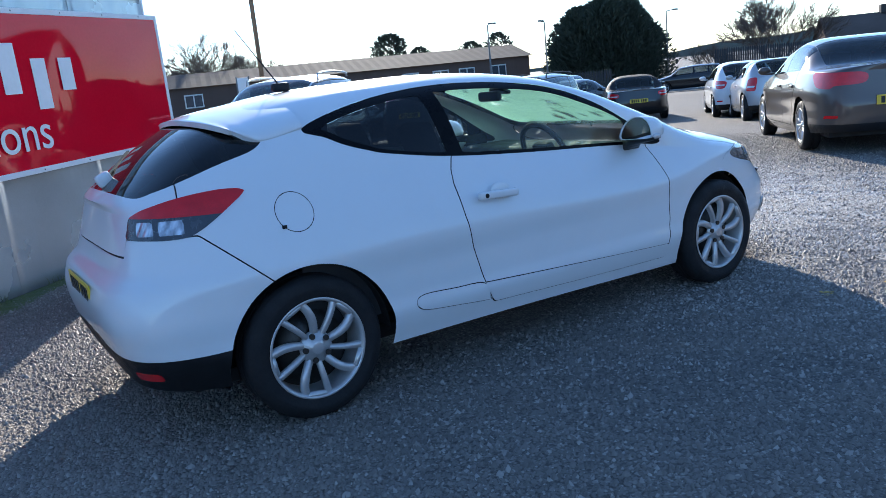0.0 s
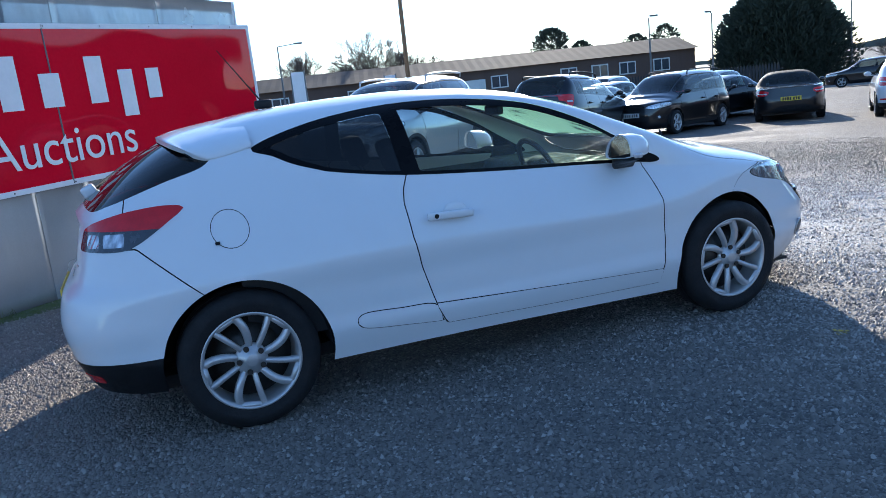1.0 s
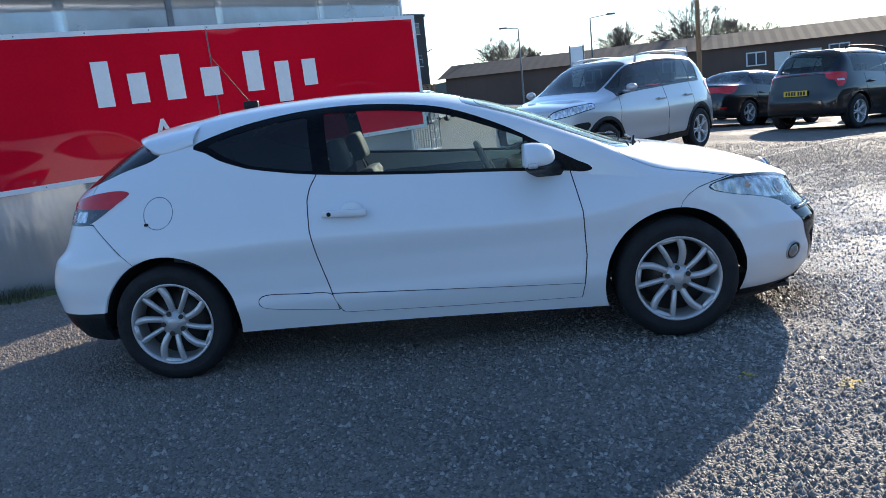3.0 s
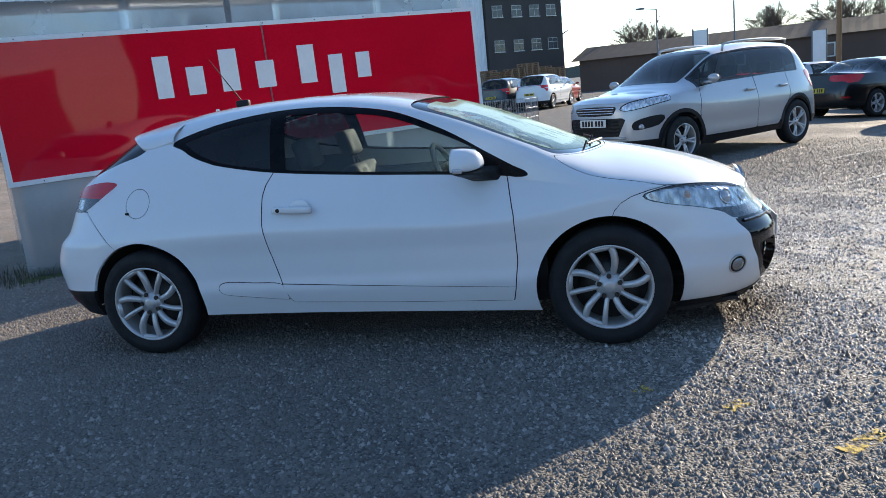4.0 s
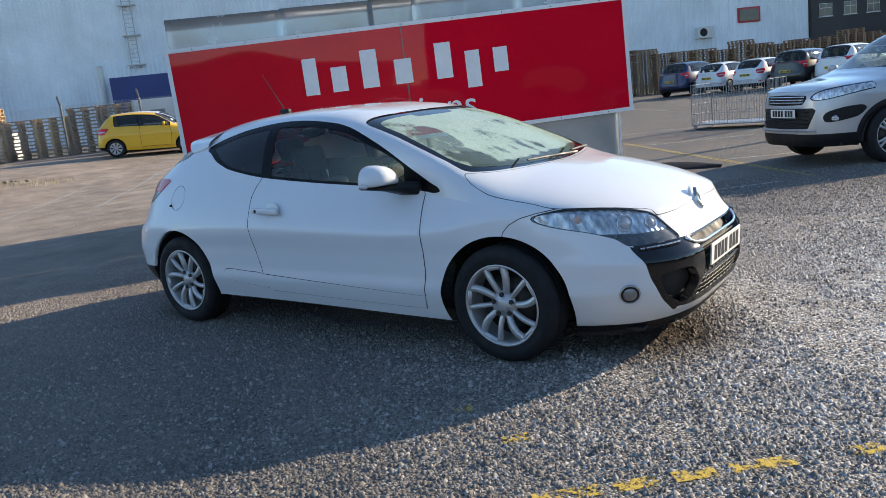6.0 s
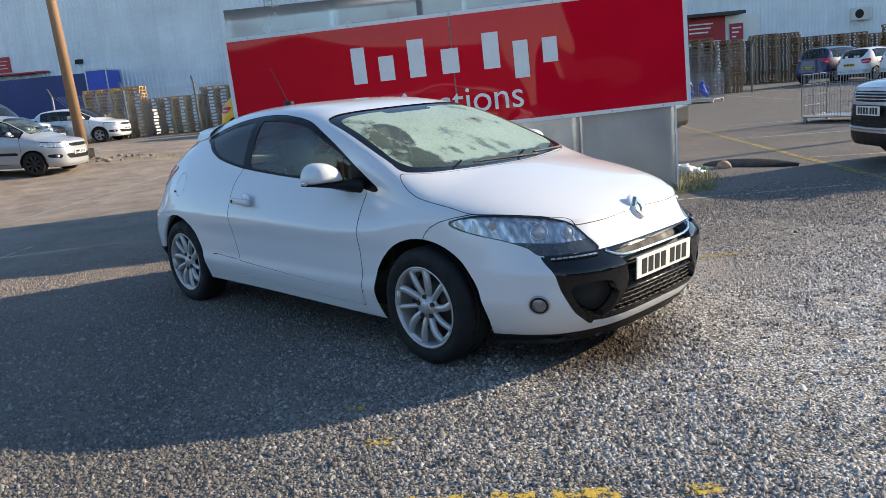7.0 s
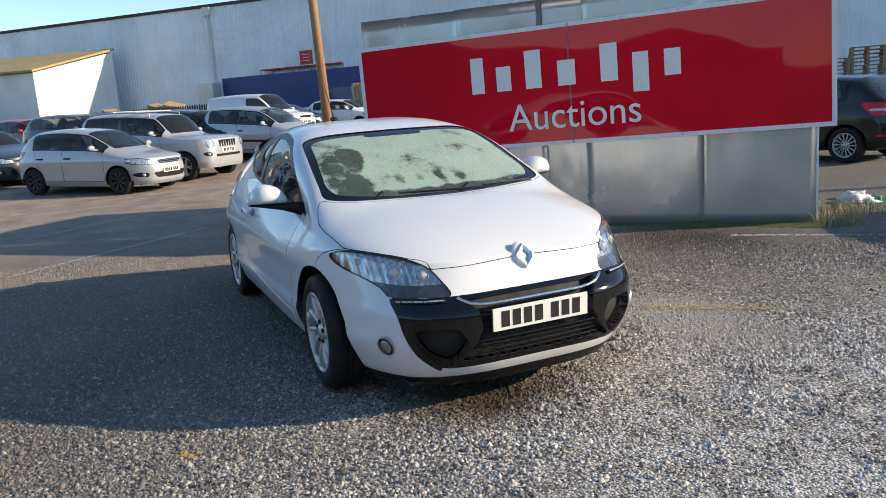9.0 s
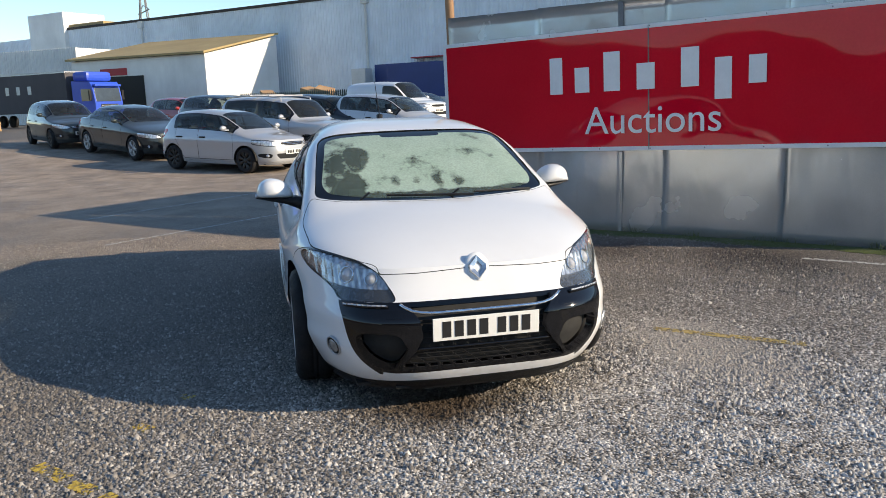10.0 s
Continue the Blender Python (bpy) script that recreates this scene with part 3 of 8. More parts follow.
M_BOWL = fluted_reflector()
M_BEZEL = surface("smoked_lamp_bezel", (0.07, 0.073, 0.078), 0.25, 0.4, vary=0.3, scale=20, coat=0.6)
M_PALEAMBER = surface("pale_amber_lens", (0.62, 0.42, 0.34), 0.15, vary=0.2, scale=30, coat=0.5)
M_FOGLENS = surface("fog_lamp_lens", (0.20, 0.21, 0.22), 0.08, 0.4, vary=0.4, scale=40, coat=1.0)


def right_side(V):
    return V[:, 1] + 0.35


def build_hero():
    car = thing("coupe", "white three-door coupe with ten-spoke alloy wheels, parked on worn asphalt", "car")
    S = Carver(*shell(HERO, 420, 52, 44))
    xf, xr = 1.32, -1.32
    for x in (xf, xr):
        S.take(every(lambda V, x=x: np.hypot(V[:, 0] - x, V[:, 2] - 0.307) - 0.370, right_side))
        for y in (-1, 1):
            arch_liner(car, x, (0.78 if x > 0 else 0.83) * y, 0.52 * y, 0.374)
    upper = lambda V: 0.7 - V[:, 2]
    # panes and their black surround
    dlo = rounded([(-1.154, 1.216), (-1.07, 1.17), (-0.997, 1.129), (-0.90, 1.093), (-0.796, 1.064), (-0.475, 1.01), (0.013, 0.964), (0.473, 0.932), (0.80, 0.905), (0.88, 0.893), (0.935, 0.90), (0.92, 0.925), (0.86, 0.955), (0.739, 1.026), (0.508, 1.163), (0.234, 1.276), (-0.047, 1.326), (-0.335, 1.345), (-0.624, 1.333), (-0.913, 1.29)], 6)
    glazed = lambda V: inside(V[:, [0, 2]], dlo) + 0.017 + 0.016 * np.clip((V[:, 2] - 1.08) / 0.1, 0, 1)
    halves("quarter_window", S.take(every(glazed, right_side, lambda V: V[:, 0] + 0.505 + 0.10 * (V[:, 2] - 1.1))), M_TINT, car, "dark tinted rear quarter window", -0.004)
    halves("door_window", S.take(every(glazed, right_side, lambda V: -0.415 - 0.10 * (V[:, 2] - 1.1) - V[:, 0], lambda V: V[:, 0] - 0.68)), M_GLASS, car, "clear door window", -0.006)
    halves("window_surround", S.take(every(xz(dlo), right_side)), M_SURROUND, car, "satin black window surround", -0.002)
    # windscreen, black border, cowl
    ws = rounded([(0.365, 0.3), (0.36, 0.0), (0.365, -0.3), (0.38, -0.52), (0.43, -0.572), (0.60, -0.596), (0.825, -0.628), (0.95, -0.643), (1.04, -0.624), (1.09, -0.575), (1.17, -0.41), (1.225, -0.22), (1.24, 0.0), (1.225, 0.3)], 6)
    band = rounded([(0.295, 0.3), (0.29, 0.0), (0.295, -0.35), (0.295, -0.55), (0.34, -0.605), (0.45, -0.628), (0.73, -0.662), (0.93, -0.682), (1.045, -0.692), (1.11, -0.648), (1.19, -0.515), (1.265, -0.25), (1.295, 0.0), (1.27, 0.3)], 6)
    roofward = lambda V: 0.02 - V[:, 6]
    pad = rounded([(0.30, 0.3), (0.30, -0.18), (0.36, -0.20), (0.41, -0.18), (0.415, 0.0), (0.42, 0.3)], 3)
    wsp = Carver(*S.take(every(xy(ws), roofward)))
    padp = wsp.take(xy(pad))
    whole("windscreen", (wsp.V, wsp.T), M_DEW, car, "windscreen clouded with dew", -0.004)
    whole("sensor_band", padp, M_GLOSS, car, "dark band over the mirror", -0.004)
    whole("windscreen_border", S.take(every(xy(band), roofward)), M_GLOSS, car, "black windscreen border and cowl", -0.006)
    # rear window
    rw = rounded([(-1.36, 0.3), (-1.36, 0.0), (-1.35, -0.3), (-1.335, -0.55), (-1.36, -0.608), (-1.456, -0.62), (-1.60, -0.602), (-1.716, -0.574), (-1.80, -0.53), (-1.868, -0.455), (-1.905, -0.25), (-1.915, 0.0), (-1.905, 0.3)], 6)
    whole("rear_window", S.take(every(xy(rw), roofward)), M_TINT, car, "dark tinted rear window", -0.003)
    # lamps
    front = S.V[(S.V[:, 0] > 1.4) & (S.V[:, 6] < 0.02)]

    def on_front(y, z, lift=0.0):
        """The point of the nose at this y and z, and its outward normal."""
        d2 = (front[:, 1] + abs(y)) ** 2 + (front[:, 2] - z) ** 2
        k = np.argsort(d2)[:6]
        w = 1 / (d2[k] + 1e-6)
        q = (front[k] * w[:, None]).sum(0) / w.sum()
        sy = 1 if y > 0 else -1
        n = Vector((q[3], -sy * q[4], q[5])).normalized()
        return Vector((q[0], y, z)) + n * lift, n

    hl = rounded([(-0.808, 0.774), (-0.752, 0.797), (-0.664, 0.790), (-0.553, 0.766), (-0.484, 0.727), (-0.44, 0.67), (-0.416, 0.60), (-0.54, 0.597), (-0.66, 0.598), (-0.686, 0.635), (-0.734, 0.672), (-0.786, 0.704), (-0.814, 0.74)], 5)
    nose = lambda V: 1.45 - V[:, 0]
    lens = S.take(every(yz(hl), nose))
    lc = Carver(*lens)
    rim_ = lc.take(lambda V: -inside(V[:, [1, 2]], hl) - 0.004)
    bezel = lc.take(lambda V: V[:, 2] - 0.652 - 0.12 * np.clip(-V[:, 1] - 0.60, 0, 1))
    halves("lamp_rim", rim_, M_GLOSS, car, "dark rim of the headlamp", -0.004)
    halves("lamp_bezel", bezel, M_BEZEL, car, "dark grey lower bezel of the headlamp", -0.010)
    halves("headlight_bowl", (lc.V, lc.T), M_BOWL, car, "fluted silver headlamp bowl", -0.012)
    for lamp in halves("headlight", lens, M_LENS, car, "clear headlamp lens", 0.0):
        sy = -1 if lamp.data.vertices[0].co.y < 0 else 1
        for y, z, r in ((0.625, 0.708, 0.043), (0.515, 0.695, 0.034)):
            q, n = on_front(y * sy, z, -0.011)
            v, f = lathe([(r, 0.0), (r * 0.97, 0.006), (r * 0.86, 0.004), (r * 0.8, -0.004)], 28, "z")
            face = n.to_track_quat("Z", "Y").to_matrix().to_4x4()
            piece("reflector", mesh_from("reflector", v, f), M_CHROME, lamp, "", Matrix.Translation(q) @ face)
            v, f = lathe([(r * 0.8, -0.003), (r * 0.6, 0.007), (r * 0.3, 0.013), (0.0, 0.015)], 28, "z")
            piece("bulb_glass", mesh_from("bulb_glass", v, f), M_CLEARLENS, lamp, "", Matrix.Translation(q) @ face)
        q, n = on_front(0.742 * sy, 0.745, -0.011)
        v, f = lathe([(0.022, -0.004), (0.017, 0.004), (0.0, 0.008)], 20, "z")
        piece("indicator", mesh_from("indicator", v, f), M_PALEAMBER, lamp, "pale amber indicator", Matrix.Translation(q) @ n.to_track_quat("Z", "Y").to_matrix().to_4x4())
    tl = rounded([(0.56, 0.949), (0.73, 0.990), (0.853, 1.010), (0.975, 1.020), (1.05, 1.019), (1.098, 1.012), (1.10, 1.004), (1.04, 0.968), (0.97, 0.922), (0.90, 0.880), (0.84, 0.859), (0.76, 0.855), (0.684, 0.857), (0.545, 0.863), (0.54, 0.90)], 5)
    tail = lambda V: V[:, 0] + 1.2
    wayz = lambda poly: (lambda V: inside(V[:, [8, 2]], poly))
    lamp = Carver(*S.take(every(wayz(tl), tail)))
    low = lamp.take(lambda V: V[:, 2] - 0.942 + 0.02 * (V[:, 8] - 0.5))
    for ob in halves("taillight", (lamp.V, lamp.T), M_REDLENS, car, "red tail lamp", 0.006, 0.02):
        pass
    lowc = Carver(*low)
    cells = [lowc.take(lambda V, a=a, b=b: np.maximum(np.maximum(a - V[:, 8] - 0.25 * (V[:, 2] - 0.9), V[:, 8] + 0.25 * (V[:, 2] - 0.9) - b), np.maximum(0.872 - V[:, 2], V[:, 2] - 0.926))) for a, b in ((0.60, 0.69), (0.715, 0.825))]
    for c in cells:
        halves("reversing_lamp", c, M_BOWL, car, "pale lamp cell", 0.003, 0.01)
    halves("lamp_housing", (lowc.V, lowc.T), M_BEZEL, car, "smoked lamp housing", 0.004, 0.02)
    # front: black insert, side pods, honeycomb, chrome, fog lamps
    edge = rounded([(-0.655, 0.59), (-0.65, 0.476), (-0.618, 0.368), (-0.559, 0.291), (-0.486, 0.258)], 6)[:24].tolist()
    intake = [(0.05, 0.596), (-0.41, 0.596), (-0.54, 0.596), (-0.657, 0.597)] + edge + [(-0.486, 0.258), (-0.437, 0.252), (-0.2, 0.258), (0.05, 0.259)]
    mc = Carver(*S.take(every(yz(np.array(intake)), nose)))
    grille = [(0.05, 0.589), (-0.352, 0.589), (-0.345, 0.56), (-0.315, 0.52), (-0.302, 0.44), (-0.335, 0.375), (-0.425, 0.268), (0.05, 0.27)]
    pod = rounded([(-0.585, 0.452), (-0.43, 0.452), (-0.385, 0.40), (-0.378, 0.365), (-0.44, 0.276), (-0.50, 0.284), (-0.563, 0.328), (-0.602, 0.40)], 4)
    gcut = mc.take(yz(np.array(grille)))
    pcut = mc.take(yz(pod))
    groove_b = mc.take(every(lambda V: np.abs(V[:, 2] - 0.530) - 0.002, lambda V: V[:, 1] + 0.40))
    for patch in islands(*groove_b):
        halves("insert_seam", patch, M_GAP, car, "", -0.003)
    whole("bumper_insert", (mc.V, mc.T), M_GLOSS, car, "gloss black bumper insert", 0.0, 0.045)
    whole("grille_back", gcut, M_UNDER, car, "", -0.05)
    halves("side_intake", pcut, M_UNDER, car, "black side intake", -0.06)
    hexes = bmesh.new()
    for r in range(6):
        for c in range(-7, 8):
            y, z = c * 0.062 + (0.031 if r % 2 else 0), 0.283 + r * 0.027
            if abs(y) > (0.40 - 0.8 * (z - 0.283) if z < 0.375 else 0.29):
                continue
            pts = [(y + dy, z + dz) for dy, dz in ((-0.029, 0), (-0.019, 0.0125), (0.019, 0.0125), (0.029, 0), (0.019, -0.0125), (-0.019, -0.0125))]
            pts = [on_front(a, b, -0.022)[0] for a, b in pts]
            for k in range(6):
                rod_bm(hexes, pts[k], pts[(k + 1) % 6], 0.0026, n=4)
    tagged(part("grille", hexes, M_PLASTIC, car, "black honeycomb grille"), kind="stuff", label="black honeycomb grille")
    path = [(0.337, 0.376)] + [(0.337 - 0.0337 * k, 0.378) for k in range(1, 20)] + [(-0.337, 0.376)]
    part("grille_divider", tube([on_front(y, z, -0.012)[0] for y, z in path], 0.007, 6), M_GLOSS, car, "gloss black bar across the grille", smooth=True)
    for z in (0.455, 0.49, 0.525):
        part("grille_bar", tube([on_front(-0.30 + 0.06 * k, z, -0.03)[0] for k in range(11)], 0.005, 6), M_PLASTIC, car, smooth=True)
    ends = [(0.395, 0.586), (0.375, 0.572), (0.345, 0.558), (0.30, 0.549)]
    path = ends + [(0.25 - 0.05 * k, 0.5455) for k in range(11)] + [(-y, z) for y, z in ends[::-1]]
    part("chrome_strip", tube([on_front(y, z, 0.002)[0] for y, z in path], 0.0085, 8), M_CHROME, car, "slim chrome strip over the grille", smooth=True)
    plate_on(car, Matrix.Translation((2.218, 0, 0.472)) @ Matrix.Rotation(radians(90), 4, "Z") @ Matrix.Rotation(radians(4), 4, "X"))
    for s in (-1, 1):
        q, n = on_front(0.702 * s, 0.366, 0.001)
        face = Matrix.Translation(q) @ n.to_track_quat("Z", "Y").to_matrix().to_4x4()
        v, f = lathe([(0.052, -0.004), (0.050, 0.004), (0.046, 0.005), (0.044, 0.0), (0.042, -0.004)], 32, "z")
        fog = piece("fog_lamp", mesh_from("fog_lamp", v, f), M_STEEL, car, "round fog lamp in a dull silver ring", face)
        v, f = lathe([(0.044, 0.001), (0.036, 0.002), (0.034, 0.003)], 28, "z")
        piece("bowl", mesh_from("bowl", v, f), M_GLOSS, fog)
        v, f = lathe([(0.035, 0.002), (0.028, 0.008), (0.014, 0.012), (0.0, 0.013)], 28, "z")
        piece("lens", mesh_from("lens", v, f), M_FOGLENS, fog, "dim round lens")
        strip_ = part("daytime_lamp", tube([on_front(s * (0.64 - 0.019 * k), 0.578, 0.002)[0] for k in range(11)], 0.010, 8), M_GLOSS, car, "slim daytime running lamp", smooth=True)
        for k in range(9):
            q, n = on_front(s * (0.635 - 0.021 * k), 0.579, 0.010)
            part("lamp_cell", box(-0.0035, 0.0035, -0.0105, 0.0105, 0.0, 0.003, Matrix.Translation(q) @ n.to_track_quat("Z", "Y").to_matrix().to_4x4() @ Matrix.Rotation(radians(90), 4, "Z"), 0.0015), M_CLEARLENS, strip_)
    # badge: a plain upright lozenge on a raised white boss
    q, n = on_front(0.0001, 0.722, 0.0)
    face = Matrix.Translation(q) @ n.to_track_quat("Z", "Y").to_matrix().to_4x4() @ Matrix.Rotation(radians(90), 4, "Z")
    v, f = lathe([(0.080, -0.010), (0.072, 0.0), (0.06, 0.005), (0.045, 0.008), (0.0, 0.009)], 28, "z")
    boss = piece("badge_boss", mesh_from("badge_boss", v, f), M_WHITE, car, "", face @ Matrix.Diagonal((1.0, 0.80, 1, 1)))
    bd = bmesh.new()
    pts = [(0.062, 0.0), (0.014, 0.046), (-0.014, 0.046), (-0.062, 0.0), (-0.014, -0.046), (0.014, -0.046)]
    inn = [(a * 0.48, b * 0.42) for a, b in pts]
    ring = [[bd.verts.new((a, b, h)) for a, b in ps] for ps, h in ((pts, 0.006), ([(a * 0.88, b * 0.86) for a, b in pts], 0.020), (inn, 0.016), (inn, 0.006))]
    for i in range(3):
        for k in range(6):
            bd.faces.new((ring[i][k], ring[i][(k + 1) % 6], ring[i + 1][(k + 1) % 6], ring[i + 1][k]))
    bmesh.ops.recalc_face_normals(bd, faces=bd.faces)
    part("badge", bd, M_BADGE, boss, "chrome lozenge badge", m=Matrix.Diagonal((1, 1 / 0.80, 1, 1)))
    # panels
    grooves = []
    hood = rounded([(1.29, 0.3), (1.315, 0.0), (1.285, -0.25), (1.21, -0.51), (1.12, -0.655), (1.07, -0.712), (1.115, -0.746), (1.20, -0.772), (1.289, -0.783), (1.491, -0.772), (1.627, -0.754), (1.791, -0.66), (1.926, -0.55), (2.03, -0.47), (2.3, -0.44), (2.32, 0.0), (2.3, 0.3)], 5)
    p, g = S.seam(every(xy(hood), lambda V: 0.716 + 0.012 * np.clip(1 - np.abs(V[:, 1]) / 0.3, 0, 1) - V[:, 2]), 0.0018)
    whole("bonnet", p, M_WHITE, car)
    grooves.append(g)
    door = [(0.82, 0.93), (0.86, 0.71), (0.865, 0.48), (0.845, 0.33), (0.83, 0.262), (0.2, 0.278), (-0.40, 0.30), (-0.44, 0.38), (-0.50, 0.60), (-0.525, 0.74), (-0.53, 0.89), (-0.515, 0.95), (-0.48, 1.01), (-0.47, 1.06), (0.5, 1.06)]
    p, g = S.seam(every(xz(door), right_side), 0.0028)
    dc = Carver(*p)
    grooves.append(g)
    strip = [(-0.46, 0.408), (0.87, 0.335), (0.87, 0.20), (-0.46, 0.24)]
    sp, g = dc.seam(xz(strip), 0.0028)
    grooves.append(g)
    halves("door", (dc.V, dc.T), M_WHITE, car)
    halves("door_moulding", sp, M_WHITE, car, "", 0.005, 0.012)
    st2 = rounded([(-0.79, 0.428), (-0.62, 0.420), (-0.455, 0.407), (-0.425, 0.33), (-0.43, 0.318), (-0.60, 0.335), (-0.80, 0.36), (-0.835, 0.40)], 4)
    p, g = S.seam(every(xz(st2), right_side), 0.0025)
    halves("sill_moulding", p, M_WHITE, car, "", 0.005, 0.012)
    grooves.append(g)
    flap = lambda V: np.hypot(V[:, 0] + 1.32, V[:, 2] - 0.896) - 0.08
    p, g = S.seam(every(flap, right_side), 0.0015)
    pv, pt = compact(*p)
    skin("fuel_flap", pv, pt, M_WHITE, car)
    skin("body_side", *mirrored(pv, pt), M_WHITE, car)
    part("flap_notch", box(-1.392, -1.372, -0.842, -0.832, 0.838, 0.852, bevel=0.003), M_GAP, car, smooth=True)
    grooves.append(g)
    # bumpers
    line = lambda a, b: (lambda V: ((V[:, 0] - a[0]) * (b[1] - a[1]) - (V[:, 2] - a[1]) * (b[0] - a[0])) / math.hypot(b[0] - a[0], b[1] - a[1]))
    bump_f = xz(np.array([(1.345, 0.60), (1.346, 0.66), (1.362, 0.70), (1.395, 0.735), (1.45, 0.764), (1.53, 0.785), (1.62, 0.80), (2.3, 0.80), (2.3, 0.1), (1.34, 0.1)]))
    p, g = S.seam(bump_f, 0.002)
    bc = Carver(*p)
    lip = bc.take(lambda V: V[:, 2] - 0.188 - 0.018 * np.clip((V[:, 0] - 1.95) / 0.2, 0, 1))
    whole("front_lip", lip, M_PLASTIC, car, "scuffed black front lip", 0.004, 0.006)
    whole("front_bumper", (bc.V, bc.T), M_WHITE, car, "", 0.0, 0.003)
    grooves.append(g)
    side_r = line((-1.487, 0.655), (-1.69, 0.845))
    sgr = 1.0 if side_r(np.array([[-2.0, -0.5, 0.4]]))[0] < 0 else -1.0
    bump_r = every(lambda V: sgr * side_r(V), lambda V: V[:, 2] - np.where(V[:, 8] < 0.53, 0.79, 0.862), lambda V: V[:, 0] + 1.3)
    p, g = S.seam(bump_r, 0.003)
    bc = Carver(*p)
    val = bc.take(lambda V: V[:, 2] - 0.395 - 0.03 * np.clip((V[:, 8] - 0.8) / 0.6, -1, 1) ** 2)
    vc = Carver(*val)
    fogr = vc.take(lambda V: np.maximum(np.maximum(0.60 - V[:, 8], V[:, 8] - 0.74), np.maximum(0.30 - V[:, 2], V[:, 2] - 0.335)))
    whole("rear_valance", (vc.V, vc.T), M_PLASTIC, car, "black plastic rear valance", 0.0, 0.02)
    halves("rear_fog_lamp", fogr, M_REDLENS, car, "red rear fog lamp", 0.004, 0.01)
    whole("rear_bumper", (bc.V, bc.T), M_WHITE, car, "", 0.0, 0.02)
    grooves.append(g)
    hatch = every(lambda V: V[:, 0] + 1.3, lambda V: V[:, 8] - np.where(V[:, 2] > 0.93, 0.80 + 0.6 * (V[:, 2] - 0.985), 0.55), lambda V: 0.793 - V[:, 2])
    p, g = S.seam(hatch, 0.003)
    whole("tailgate", p, M_WHITE, car)
    grooves.append(g)
    plate_on(car, Matrix.Translation((-2.072, 0, 0.60)) @ Matrix.Rotation(radians(-90), 4, "Z"), True)
    whole("body", (S.V, S.T), M_WHITE, car)
    for g in grooves:
        for patch in islands(*g):
            halves("panel_gap", patch, M_GAP, car, "", -0.006)
    # spoiler
    top, low_, wide = hermite([(0.0, 1.362), (0.4, 1.346), (0.8, 1.322), (1.0, 1.300)]), hermite([(0.0, 1.224), (0.65, 1.190), (0.85, 1.206), (1.0, 1.243)]), hermite([(0.0, 0.607), (0.7, 0.60), (0.9, 0.565), (1.0, 0.53)])
    us = np.linspace(-1, 1, 61)
    v, f = [], []
    for i in range(19):
        g_ = i / 18
        zt, zl, yw = float(top(g_)), float(low_(g_)), float(wide(g_))
        for j, u in enumerate(us):
            a = abs(u)
            v.append((-1.15 - g_ * (0.385 - 0.10 * a * a), math.copysign(yw * math.sin(math.pi / 2 * a), u), zt - (zt - zl) * (1 - math.cos(math.pi / 2 * a)) ** 0.95))
            if i and j:
                q = i * 61 + j
                f.append((q, q - 1, q - 62, q - 61))
    n0 = len(v)
    v += [(x * 1.0, y * 0.965, z - 0.022) for x, y, z in v]
    rimq = [(i * 61, (i + 1) * 61) for i in range(18)] + [(18 * 61 + j, 18 * 61 + j + 1) for j in range(60)] + [((i + 1) * 61 + 60, i * 61 + 60) for i in range(18)]
    f += [(a, b, b + n0, a + n0) for a, b in rimq]
    spo = piece("spoiler", mesh_from("spoiler", v, f, False), M_WHITE, car, "white roof spoiler over the rear window")
    spo.data.polygons.foreach_set("use_smooth", [k < 18 * 60 for k in range(len(spo.data.polygons))])
    f2 = [tuple(a + 0 for a in q) for q in f[: 18 * 60]]
    piece("spoiler_underside", mesh_from("spoiler_underside", v[n0:], f2), M_GLOSS, spo, "black underside of the spoiler")
    # floor and cabin
    part("floor_pan", box(-1.8, 1.62, -0.66, 0.66, 0.2, 0.26), M_UNDER, car)
    # dark block added behind the grille to keep its opening from looking bright
    part("grille_void", box(1.85, 2.045, -0.36, 0.36, 0.42, 0.655), M_UNDER, car)
    part("undertray", box(1.55, 1.97, -0.60, 0.60, 0.150, 0.165), M_UNDER, car)
    part("undertray", box(1.97, 2.07, -0.42, 0.42, 0.150, 0.165), M_UNDER, car)
    part("bulkhead", box(0.95, 1.0, -0.72, 0.72, 0.24, 0.86), M_UNDER, car)
    part("dashboard", box(0.55, 1.0, -0.70, 0.70, 0.66, 0.90, bevel=0.06), M_TRIM, car, "dark dashboard", smooth=True)
    part("door_trim", box(-0.45, 0.7, -0.76, -0.72, 0.35, 0.87), M_TRIM, car)
    part("door_trim", box(-0.45, 0.7, 0.72, 0.76, 0.35, 0.87), M_TRIM, car)
    part("rear_trim", box(-1.3, -0.5, -0.76, -0.70, 0.35, 0.98), M_TRIM, car)
    part("rear_trim", box(-1.3, -0.5, 0.70, 0.76, 0.35, 0.98), M_TRIM, car)
    part("parcel_shelf", box(-1.75, -1.2, -0.6, 0.6, 0.90, 0.93), M_TRIM, car)
    for y in (-0.37, 0.37):
        seat(car, 0.02, y, 0.26, 0.30)
        seat(car, -0.85, y * 0.9, 0.30, 0.35)
    v, f = [], []
    for i in range(32):
        a = 2 * math.pi * i / 32
        for j in range(8):
            b = 2 * math.pi * j / 8
            r = 0.178 + 0.016 * math.cos(b)
            v.append((0.016 * math.sin(b), r * math.cos(a), r * math.sin(a)))
    for i in range(32):
        for j in range(8):
            f.append((i * 8 + j, i * 8 + (j + 1) % 8, ((i + 1) % 32) * 8 + (j + 1) % 8, ((i + 1) % 32) * 8 + j))
